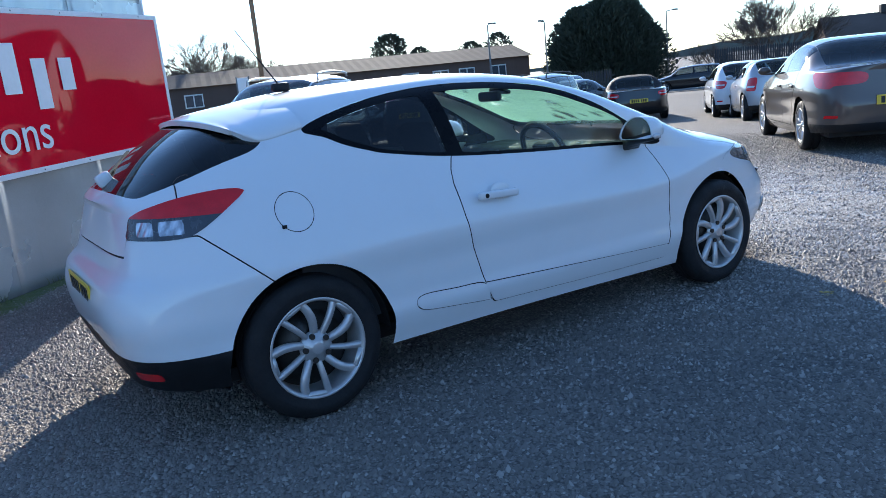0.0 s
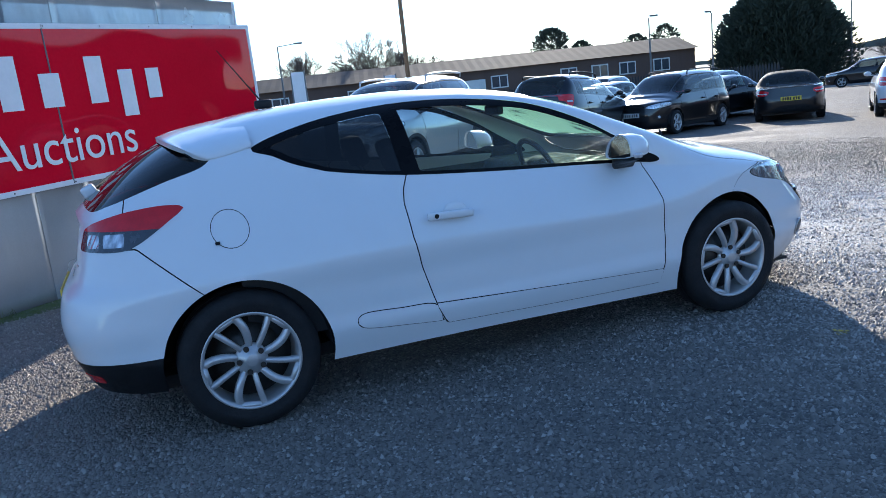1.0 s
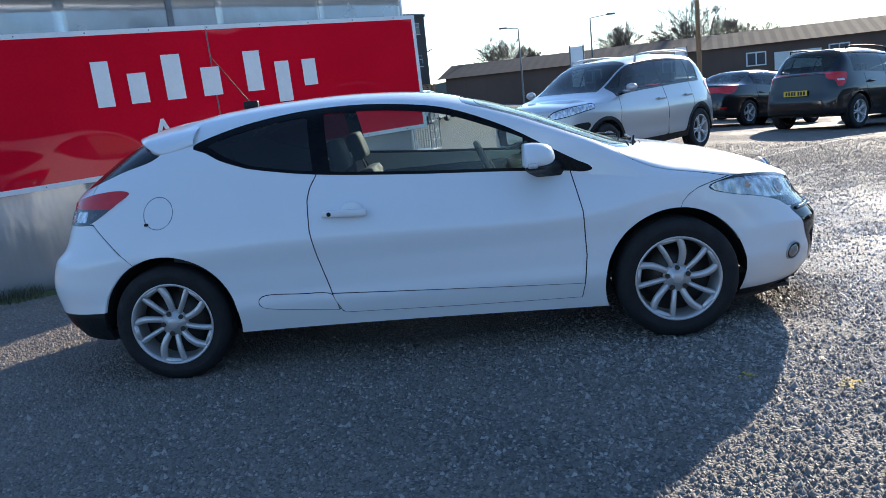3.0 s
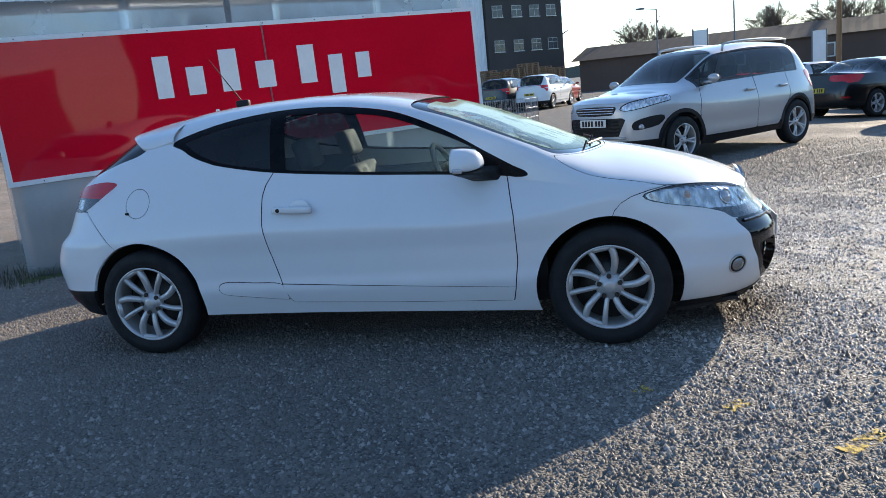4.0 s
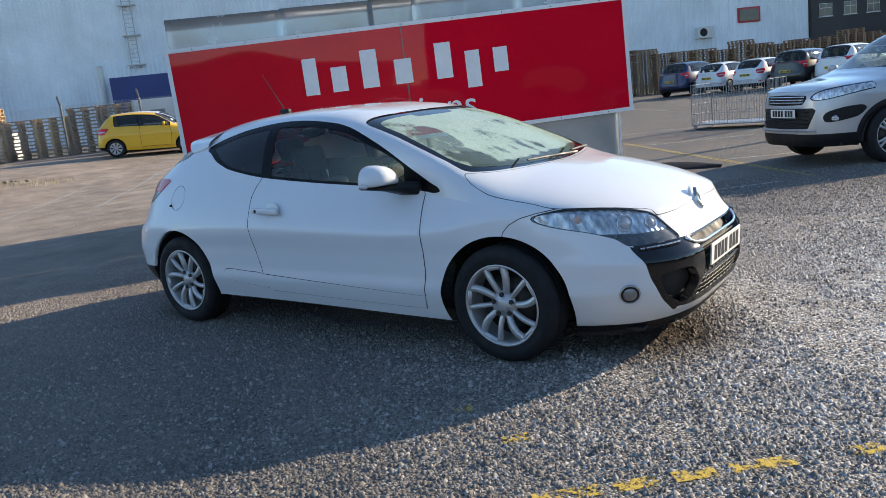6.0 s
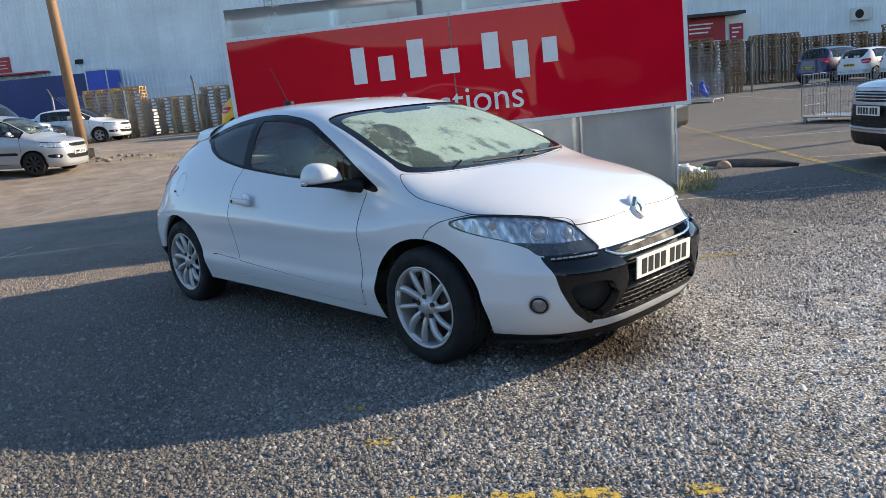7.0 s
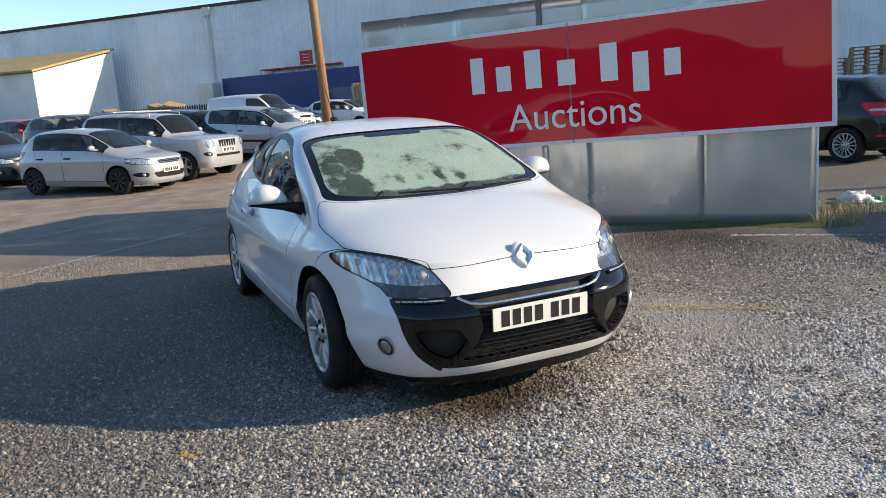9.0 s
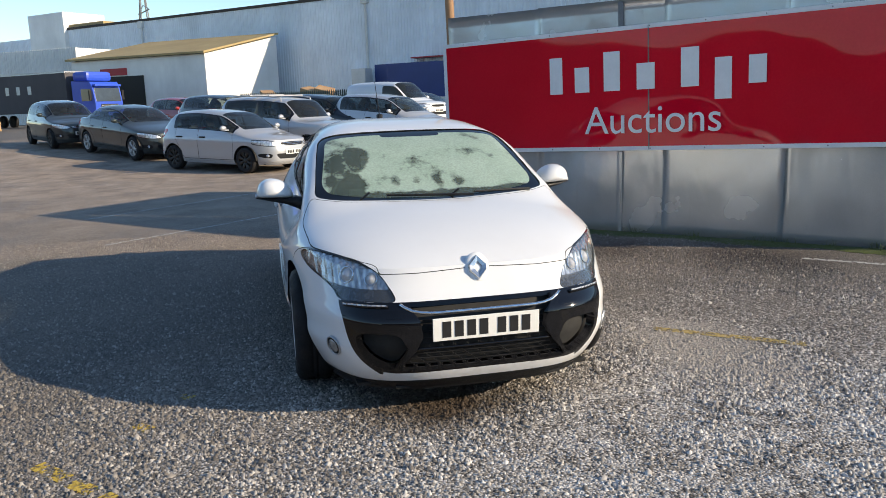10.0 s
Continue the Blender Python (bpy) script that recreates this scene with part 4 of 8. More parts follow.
    sw = piece("steering_wheel", mesh_from("steering_wheel", v, f), M_TRIM, car, "black steering wheel", Matrix.Translation((0.43, -0.37, 0.90)) @ Matrix.Rotation(radians(-24), 4, "Y"))
    sb = box(-0.03, 0.03, -0.07, 0.07, -0.06, 0.06, bevel=0.02)
    box_bm(sb, -0.012, 0.012, -0.17, 0.17, -0.02, 0.02)
    box_bm(sb, -0.012, 0.012, -0.02, 0.02, -0.17, 0.0)
    part("wheel_boss", sb, M_TRIM, sw)
    part("rear_view_mirror", box(0.36, 0.40, -0.05, 0.15, 1.205, 1.265, bevel=0.018), M_TRIM, car, smooth=True)
    part("sensor_pod", box(-0.035, 0.035, -0.07, 0.07, -0.012, 0.012, Matrix.Translation((0.452, 0.04, 1.262)) @ Matrix.Rotation(radians(23), 4, "Y"), 0.011), M_PLASTIC, car, "black sensor pod", smooth=True)
    # mirrors, handles, wipers, aerial
    for s in (-1, 1):
        out = rounded([(0.80, 0.952), (0.812, 1.01), (0.85, 1.052), (0.905, 1.078), (0.965, 1.080), (1.012, 1.056), (1.035, 1.015), (1.038, 0.978), (1.02, 0.960), (0.92, 0.953)], 3)
        no = len(out)
        mv, mf = [], []
        for x, k in ((0.592, 0.93), (0.582, 0.98), (0.595, 1.0), (0.635, 1.0), (0.67, 0.94), (0.70, 0.82), (0.72, 0.62), (0.732, 0.36), (0.737, 0.1)):
            mv += [(x, s * (0.92 + (y - 0.92) * k * 0.92), 1.0 + (z - 1.0) * k * 0.92) for y, z in out]
        for i in range(8):
            for j in range(no):
                k = (j + 1) % no
                q4 = (i * no + j, i * no + k, (i + 1) * no + k, (i + 1) * no + j)
                mf.append(q4 if s < 0 else q4[::-1])
        mf.append(tuple(range(8 * no, 9 * no))[:: 1 if s < 0 else -1])
        mir = piece("mirror", mesh_from("mirror", mv, mf), M_WHITE, car, "white door mirror on a black foot")
        ft = bmesh.new()
        secs = ((1.036, 0.955, 0.968, 0.590, 0.65), (0.95, 0.940, 0.958, 0.586, 0.70), (0.85, 0.918, 0.956, 0.60, 0.72), (0.79, 0.895, 0.965, 0.63, 0.76), (0.73, 0.87, 0.955, 0.68, 0.84))
        rg = []
        for y, z0_, z1_, x0_, x1_ in secs:
            rg.append([ft.verts.new((x, s * y, z)) for x, z in ((x0_, z1_), (x0_, z0_ + 0.008), (x0_ + 0.01, z0_), (x1_ - 0.02, z0_), (x1_, (z0_ + z1_) / 2), (x1_ - 0.02, z1_))])
        for a, b in zip(rg, rg[1:]):
            for k in range(6):
                ft.faces.new((a[k], a[(k + 1) % 6], b[(k + 1) % 6], b[k]))
        ft.faces.new(rg[0])
        ft.faces.new(rg[-1])
        bmesh.ops.recalc_face_normals(ft, faces=ft.faces)
        part("mirror_foot", ft, M_PLASTIC, mir, "black mirror foot", smooth=True)
        gl = bmesh.new()
        gl.faces.new([gl.verts.new((0.591, s * (0.92 + (y - 0.92) * 0.86), 1.0 + (z - 1.0) * 0.86)) for y, z in out])
        part("mirror_glass", gl, M_MIRROR, mir)
        part("side_repeater", box(0.595, 0.645, min(s * 1.0, s * 1.042), max(s * 1.0, s * 1.042), 0.958, 0.985, bevel=0.01), M_CLEARLENS, mir, "small clear side repeater", smooth=True)
        hd = bmesh.new()
        box_bm(hd, -0.115, 0.115, -0.014, 0.014, -0.019, 0.019, Matrix.Translation((-0.335, s * 0.905, 0.815)) @ Matrix.Rotation(radians(2.5), 4, "Y"), 0.011)
        hob = part("door_handle", hd, M_WHITE, car, "white pull handle with a lock", smooth=True)
        part("lock", rod((-0.41, s * 0.915, 0.819), (-0.41, s * 0.921, 0.819), 0.011, n=14), M_PLASTIC, hob)
        cup = bmesh.new()
        bmesh.ops.create_uvsphere(cup, u_segments=20, v_segments=10, radius=1.0, matrix=Matrix.Translation((-0.30, s * 0.873, 0.828)) @ Matrix.Diagonal((0.058, 0.012, 0.042, 1)))
        part("handle_cup", cup, M_WHITE, hob, smooth=True)
    for (a, b) in (((1.29, 0.20, 0.985), (1.225, -0.30, 1.0)), ((1.17, 0.58, 0.985), (1.24, 0.22, 0.995))):
        wb_ = rod(a, b, 0.009, 0.006, 6)
        wpr = part("wiper", wb_, M_PLASTIC, car, "black wiper arm")
        part("wiper_blade", rod(Vector(b) - Vector((0.02, 0.16, 0.03)), Vector(b) + Vector((0.0, -0.16, 0.035)) * 0.6, 0.006, n=5), M_PLASTIC, wpr)
    ae = part("aerial_foot", box(-1.02, -0.93, -0.022, 0.022, 1.385, 1.43, bevel=0.012), M_PLASTIC, car, smooth=True)
    part("aerial", rod((-0.98, 0, 1.42), (-1.17, 0.0, 1.70), 0.0045, 0.0022, 6), M_PLASTIC, ae, "thin whip aerial")
    rwp = part("rear_wiper", rod((-1.885, 0.0, 1.07), (-1.70, 0.30, 1.17), 0.008, n=6), M_PLASTIC, car)
    pv = box(-0.035, 0.035, -0.03, 0.03, -0.03, 0.03, Matrix.Translation((-1.885, 0.0, 1.075)) @ Matrix.Rotation(radians(-25), 4, "Y"), 0.015)
    part("wiper_pivot", pv, M_WHITE, rwp, "white wiper pivot cap", smooth=True)
    # wheels
    for x in (xf, xr):
        for s in (-1, 1):
            add_wheel(car, x, 0.775 * s, 0.312, 0.214, "petal", M_RIM, 0.05 if x > 0 else -0.25)
    return car


build_hero()


# ---- ground ----
def ground_z(x, y):
    """The yard's gentle rise to the west and dip to the north-east."""
    x, y = np.asarray(x, float), np.asarray(y, float)
    up = np.clip((-13 - x) / 12.0, 0, 1)
    up = 0.55 * up * up * (3 - 2 * up)
    pr = 0.75 * x + 0.66 * y
    d = np.clip((pr - 6) / 15.0, 0, 1)
    e = np.clip(pr - 34, 0, 40)
    dip = (-0.45 * d * d * (3 - 2 * d) - 0.03 * e) * np.clip((x - 3) / 6.0, 0, 1)
    return up + dip


def zone_node(nt, centre, radius, wobble, ragged=1.1, lo=0.6, hi=1.5):
    """A blotch of the ground with a ragged edge: 1 inside, 0 outside."""
    tc = nt.nodes.new("ShaderNodeTexCoord")
    mp = nt.nodes.new("ShaderNodeMapping")
    mp.inputs["Location"].default_value = (-centre[0] / radius[0], -centre[1] / radius[1], 0)
    mp.inputs["Scale"].default_value = (1 / radius[0], 1 / radius[1], 0)
    nt.links.new(tc.outputs["Object"], mp.inputs[0])
    ln_ = nt.nodes.new("ShaderNodeVectorMath")
    ln_.operation = "LENGTH"
    nt.links.new(mp.outputs[0], ln_.inputs[0])
    ad = nt.nodes.new("ShaderNodeMath")
    ad.operation = "MULTIPLY_ADD"
    nt.links.new(noise_node(nt, wobble, 6, 0.7), ad.inputs[0])
    ad.inputs[1].default_value = ragged
    nt.links.new(ln_.outputs["Value"], ad.inputs[2])
    half = nt.nodes.new("ShaderNodeMath")
    half.operation = "MULTIPLY"
    half.inputs[1].default_value = 0.5
    nt.links.new(ad.outputs[0], half.inputs[0])
    return ramp_node(nt, half.outputs[0], [(lo / 2, (1, 1, 1)), (min(1.0, hi / 2), (0, 0, 0))])


def yard_colour(nt, share, loose=1.0):
    """The colour of the stones in the worn surface: dark binder, chalky film before the coupe amid stones lightened for
    the sun there, a damp spot, brown dust far off.
    """
    mid = noise_node(nt, 1.6, 6, 0.65)
    c = ramp_node(nt, share, [(0.0, (0.098, 0.090, 0.081)), (0.5, (0.168, 0.152, 0.134)), (0.85, (0.225, 0.202, 0.176)), (1.0, (0.42, 0.385, 0.34))])
    c = mix_node(nt, ramp_node(nt, mid, [(0.40, (0, 0, 0)), (0.72, (0.5,) * 3)]), c, (0.24, 0.20, 0.165))
    # Paler stones round the film; some of the sunlit ground's brightness is put in here.
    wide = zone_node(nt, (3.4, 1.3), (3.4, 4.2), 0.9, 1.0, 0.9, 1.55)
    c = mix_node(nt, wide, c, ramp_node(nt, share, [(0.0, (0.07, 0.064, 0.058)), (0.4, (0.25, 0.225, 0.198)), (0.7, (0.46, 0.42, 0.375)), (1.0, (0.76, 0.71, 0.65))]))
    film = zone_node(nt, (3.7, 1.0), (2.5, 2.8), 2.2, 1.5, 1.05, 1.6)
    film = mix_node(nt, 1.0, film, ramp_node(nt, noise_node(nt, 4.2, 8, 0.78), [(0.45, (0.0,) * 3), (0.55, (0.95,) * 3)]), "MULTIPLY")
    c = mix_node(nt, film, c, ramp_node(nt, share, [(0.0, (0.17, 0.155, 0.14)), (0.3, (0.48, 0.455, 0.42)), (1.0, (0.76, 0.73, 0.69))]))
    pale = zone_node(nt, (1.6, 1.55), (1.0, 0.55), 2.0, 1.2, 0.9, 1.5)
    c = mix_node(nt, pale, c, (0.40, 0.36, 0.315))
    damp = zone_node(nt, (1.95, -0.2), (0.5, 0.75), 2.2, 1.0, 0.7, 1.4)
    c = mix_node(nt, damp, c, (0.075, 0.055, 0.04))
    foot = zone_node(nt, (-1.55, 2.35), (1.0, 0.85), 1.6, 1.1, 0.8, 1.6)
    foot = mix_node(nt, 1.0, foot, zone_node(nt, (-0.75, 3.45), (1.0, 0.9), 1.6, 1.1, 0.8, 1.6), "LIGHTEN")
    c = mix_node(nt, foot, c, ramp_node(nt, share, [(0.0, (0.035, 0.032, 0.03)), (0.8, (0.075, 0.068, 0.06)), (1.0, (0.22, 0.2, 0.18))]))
    dust = zone_node(nt, (-17.0, 1.0), (14.5, 19.0), 0.4, 0.8, 0.9, 1.6)
    dust = mix_node(nt, 1.0, dust, (0.85, 0.85, 0.85), "MULTIPLY")
    return mix_node(nt, dust, c, ramp_node(nt, mid, [(0.3, (0.27, 0.21, 0.165)), (0.7, (0.56, 0.45, 0.36))])), mid


def asphalt():
    m, nt, nn, ln, p = nodes_of("worn_asphalt")
    tc = nn.new("ShaderNodeTexCoord")
    vo = nn.new("ShaderNodeTexVoronoi")
    vo.inputs["Scale"].default_value = 85.0
    ln.new(tc.outputs["Object"], vo.inputs["Vector"])
    stone = nn.new("ShaderNodeSeparateColor")
    ln.new(vo.outputs["Color"], stone.inputs[0])
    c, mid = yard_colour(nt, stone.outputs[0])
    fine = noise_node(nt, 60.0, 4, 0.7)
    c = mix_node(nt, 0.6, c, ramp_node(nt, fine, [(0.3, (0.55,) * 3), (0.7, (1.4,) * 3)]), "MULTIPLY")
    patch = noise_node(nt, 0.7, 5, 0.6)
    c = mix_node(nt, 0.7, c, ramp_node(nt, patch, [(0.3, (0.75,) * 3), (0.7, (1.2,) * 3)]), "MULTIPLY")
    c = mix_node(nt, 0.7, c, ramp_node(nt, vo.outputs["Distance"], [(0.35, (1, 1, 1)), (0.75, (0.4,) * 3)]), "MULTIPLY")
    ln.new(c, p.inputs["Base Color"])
    ln.new(ramp_node(nt, patch, [(0.35, (0.62,) * 3), (0.65, (0.9,) * 3)]), p.inputs["Roughness"])
    p.inputs["Specular IOR Level"].default_value = 0.2
    b1 = nn.new("ShaderNodeBump")
    b1.inputs["Strength"].default_value = 0.9
    b1.inputs["Distance"].default_value = 0.006
    b1.invert = True
    ln.new(vo.outputs["Distance"], b1.inputs["Height"])
    b2 = nn.new("ShaderNodeBump")
    b2.inputs["Strength"].default_value = 0.5
    b2.inputs["Distance"].default_value = 0.02
    ln.new(mid, b2.inputs["Height"])
    ln.new(b1.outputs[0], b2.inputs["Normal"])
    ln.new(b2.outputs[0], p.inputs["Normal"])
    return m


M_ASPHALT = asphalt()


def build_ground():
    g = np.concatenate([-np.geomspace(40, 1500, 14)[::-1], np.linspace(-38, 38, 115), np.geomspace(40, 1500, 14)])
    X, Y = np.meshgrid(g, g, indexing="ij")
    Z = ground_z(X, Y)
    n = len(g)
    v = np.stack([X, Y, Z], -1).reshape(-1, 3)
    i, j = np.meshgrid(np.arange(n - 1), np.arange(n - 1), indexing="ij")
    a = (i * n + j).ravel()
    f = np.stack([a, a + n, a + n + 1, a + 1], 1)
    return tagged(piece("ground", mesh_from("ground", v, f), M_ASPHALT), "worn grey asphalt yard with stone chippings", "ground", kind="structure")


build_ground()


# ---- the hoarding and its sign ----


def galvanised():
    m, nt, nn, ln, p = nodes_of("galvanised_sheet")
    a = noise_node(nt, 1.6, 4, 0.5)
    b = noise_node(nt, 90.0, 3, 0.6)
    st = noise_node(nt, 3.0, 4, 0.6, stretch=(5, 5, 0.4))
    c = mix_node(nt, 0.12, ramp_node(nt, a, [(0.3, (0.36, 0.40, 0.42)), (0.7, (0.48, 0.52, 0.54))]), ramp_node(nt, b, [(0.35, (0.45, 0.46, 0.47)), (0.65, (0.65, 0.66, 0.66))]))
    c = mix_node(nt, ramp_node(nt, st, [(0.62, (0, 0, 0)), (0.9, (0.25,) * 3)]), c, (0.26, 0.25, 0.23))
    ln.new(c, p.inputs["Base Color"])
    p.inputs["Metallic"].default_value = 0.55
    ln.new(ramp_node(nt, a, [(0.3, (0.16,) * 3), (0.7, (0.30,) * 3)]), p.inputs["Roughness"])
    ln.new(bump_node(nt, noise_node(nt, 2.2, 3, 0.45, stretch=(1.6, 1.6, 0.7)), 0.25, 0.06), p.inputs["Normal"])
    return m


M_GALV = galvanised()


def sign_red():
    m, nt, nn, ln, p = nodes_of("red_sign_sheet")
    a = noise_node(nt, 1.3, 3, 0.5)
    b = noise_node(nt, 40.0, 4, 0.7)
    c = mix_node(nt, 0.3, ramp_node(nt, a, [(0.3, (0.66, 0.003, 0.020)), (0.7, (0.76, 0.005, 0.026))]), ramp_node(nt, b, [(0.4, (0.60, 0.003, 0.022)), (0.75, (0.74, 0.014, 0.036))]))
    ln.new(c, p.inputs["Base Color"])
    p.inputs["Roughness"].default_value = 0.5
    p.inputs["Coat Weight"].default_value = 0.65
    p.inputs["Coat Roughness"].default_value = 0.03
    p.inputs["Specular IOR Level"].default_value = 0.0
    ln.new(bump_node(nt, a, 0.03, 0.05), p.inputs["Normal"])
    return m


M_SIGNRED = sign_red()
M_SIGNWHITE = surface("white_sign_vinyl", (0.74, 0.75, 0.76), 0.4, vary=0.06, scale=4)
M_POST = surface("grey_steel_post", (0.16, 0.17, 0.18), 0.5, 0.6, vary=0.3, scale=8)
SIGN_AT = Matrix.Translation((-2.980, 2.388, 0)) @ Matrix.Rotation(radians(43.29), 4, "Z")


def lettering(text, size, material, parent, m, name="lettering", depth=0.002):
    """Built-in font letters as a mesh, one part a letter."""
    cu = bpy.data.curves.new(name, "FONT")
    cu.body = text
    cu.size = size
    cu.extrude = depth
    ob = bpy.data.objects.new(name, cu)
    scene.collection.objects.link(ob)
    dg = bpy.context.evaluated_depsgraph_get()
    me = bpy.data.meshes.new_from_object(ob.evaluated_get(dg))
    me.name = name
    bpy.data.objects.remove(ob)
    bpy.data.curves.remove(cu)
    me.materials.clear()
    return piece(name, me, material, parent, "", m)


def build_hoarding():
    h = thing("hoarding", "tall hoarding of dented galvanised steel sheets on steel posts", "hoarding", SIGN_AT)
    edges = [-1.49, -0.25, 0.745, 1.226, 2.437, 3.55]
    for k in range(5):
        a, b = edges[k] - 0.02, edges[k + 1] + 0.01
        n, q = 14, 20
        v, f = [], []
        rnd = random.Random(k)
        ph = [rnd.uniform(0, 6) for _ in range(4)]
        base = -0.02
        top = 2.515 + 0.009 * k
        off = -0.004 * (k % 2)
        for i in range(n + 1):
            for j in range(q + 1):
                x = a + (b - a) * i / n
                z = base + (top - base) * j / q
                d = 0.012 * math.sin(2.3 * x + ph[0]) * math.sin(1.9 * z + ph[1]) + 0.006 * math.sin(6 * x + ph[2]) * math.sin(4.7 * z + ph[3]) * max(0, 1.2 - z)
                v.append((x, off + d, z))
        c = len(v)
        v += [(x, y + 0.012, z) for x, y, z in v]
        for i in range(n):
            for j in range(q):
                p = i * (q + 1) + j
                f += [(p, p + q + 1, p + q + 2, p + 1), (c + p, c + p + 1, c + p + q + 2, c + p + q + 1)]
        for i in range(n):
            for j in (0, q):
                p = i * (q + 1) + j
                f.append((p, c + p, c + p + q + 1, p + q + 1))
        for j in range(q):
            for i in (0, n):
                p = i * (q + 1) + j
                f.append((p, p + 1, c + p + 1, c + p))
        sheet = piece("steel_sheet", mesh_from("steel_sheet", v, f), M_GALV, h)
        sheet.data.polygons.foreach_set("use_smooth", [p_ < 2 * n * q for p_ in range(len(sheet.data.polygons))])
    # the return wing behind the near end
    for k in range(3):
        part("wing_sheet", box(-1.47, -1.458, 0.12 + 1.04 * k, 1.155 + 1.04 * k, -0.02, 2.5), M_GALV, h)
        part("post", box(-1.455, -1.395, 1.08 + 1.04 * k, 1.14 + 1.04 * k, 0.0, 2.48, bevel=0.004), M_POST, h)
    for x in (-1.42, 0.72, 1.2, 2.42, 3.5):
        part("post", box(x - 0.03, x + 0.03, 0.03, 0.10, 0.0, 2.5, bevel=0.004), M_POST, h)
    part("edge_angle", box(3.545, 3.565, -0.02, 0.06, 0.03, 2.55), M_SIGNWHITE, h, "white end angle")
    part("cover_strip", box(0.70, 0.76, -0.03, -0.018, 2.2, 2.50, bevel=0.003), M_POST, h)
    part("cover_strip", box(0.72, 0.76, -0.024, -0.018, 0.0, 0.90, bevel=0.003), M_GALV, h)
    for z in (0.5, 1.5, 2.3):
        part("rail", box(-1.38, 3.5, 0.10, 0.15, z - 0.04, z + 0.04), M_POST, h)
    # the sign hangs on the sheets
    sg = thing("auction_sign", "wide red sign with white lettering in a white frame", "sign", SIGN_AT @ Matrix.Translation((-1.53, -0.05, 0.872)) @ Matrix.Rotation(radians(-1.18), 4, "Y"))
    W, H, mid = 5.255, 1.325, 2.605
    for a, b in ((0.045, mid - 0.002), (mid + 0.002, W - 0.045)):
        n = 48
        v, f = [], []
        for i in range(n + 1):
            for j in range(13):
                x, z = a + (b - a) * i / n, 0.045 + (H - 0.09) * j / 12
                d = (0.0006 + 0.0012 * min(1, max(0, (x - 1.8) / 1.5))) * (math.sin(1.7 * x + 0.6) * math.sin(2.6 * z) + math.sin(5.1 * x) * math.sin(3.9 * z + 1))
                for cx, cz, rx, rz, dp in ((3.0, 0.22, 0.28, 0.2, 0.010), (3.45, 0.15, 0.2, 0.15, -0.008), (4.25, 0.28, 0.35, 0.26, 0.014), (4.6, 0.75, 0.3, 0.3, -0.008), (3.75, 0.62, 0.16, 0.3, 0.007), (2.4, 0.3, 0.2, 0.22, 0.007), (0.8, 0.7, 0.6, 0.5, 0.005)):
                    d += dp * math.exp(-((x - cx) / rx) ** 2 - ((z - cz) / rz) ** 2)
                v.append((x, -0.006 + min(d, 0.009), z))
        for i in range(n):
            for j in range(12):
                p = i * 13 + j
                f.append((p, p + 13, p + 14, p + 1))
        c = len(v)
        v += [(a, 0.02, 0.045), (b, 0.02, 0.045), (b, 0.02, H - 0.045), (a, 0.02, H - 0.045)]
        f.append((c, c + 3, c + 2, c + 1))
        piece("sign_panel", mesh_from("sign_panel", v, f), M_SIGNRED, sg)
    for x0, x1, z0, z1 in ((0, W, 0, 0.045), (0, W, H - 0.045, H), (0, 0.045, 0.045, H - 0.045), (W - 0.045, W, 0.045, H - 0.045)):
        part("frame_strip", box(x0, x1, -0.012, 0.02, z0, z1, bevel=0.003), M_SIGNWHITE, sg, "white frame strip")
    part("joint", box(mid - 0.006, mid + 0.006, -0.012, 0.0, 0.01, H - 0.01), M_POST, sg)
    for k in range(9):
        for z in (0.022, H - 0.022):
            part("screw", rod((0.3 + 0.58 * k, -0.015, z), (0.3 + 0.58 * k, -0.011, z), 0.007, n=8), M_POST, sg)
    # the name becomes plain shapes of the letters' sizes
    for u0, u1, v0, v1 in ((1.40, 1.66, 0.645, 1.05), (1.70, 1.99, 0.65, 0.925), (2.04, 2.35, 0.65, 1.07), (2.41, 2.74, 0.65, 0.925), (2.89, 3.20, 0.65, 1.05), (3.24, 3.52, 0.51, 0.925), (3.57, 3.85, 0.65, 0.925)):
        uc, uw = (u0 + u1) / 2, (u1 - u0) * 0.30
        part("name_bar", box(uc - uw, uc + uw, -0.0165, -0.0135, v0, v1, bevel=0.0012), M_SIGNWHITE, sg, "plain white bar")
    w = lettering("Auctions", 0.43, M_SIGNWHITE, sg, Matrix.Translation((1.87, -0.016, 0.19)) @ Matrix.Rotation(radians(90), 4, "X"))
    d = max(v.co.x for v in w.data.vertices) - min(v.co.x for v in w.data.vertices)
    w.matrix_basis = w.matrix_basis @ Matrix.Diagonal((1.495 / d, 1, 1, 1))


build_hoarding()


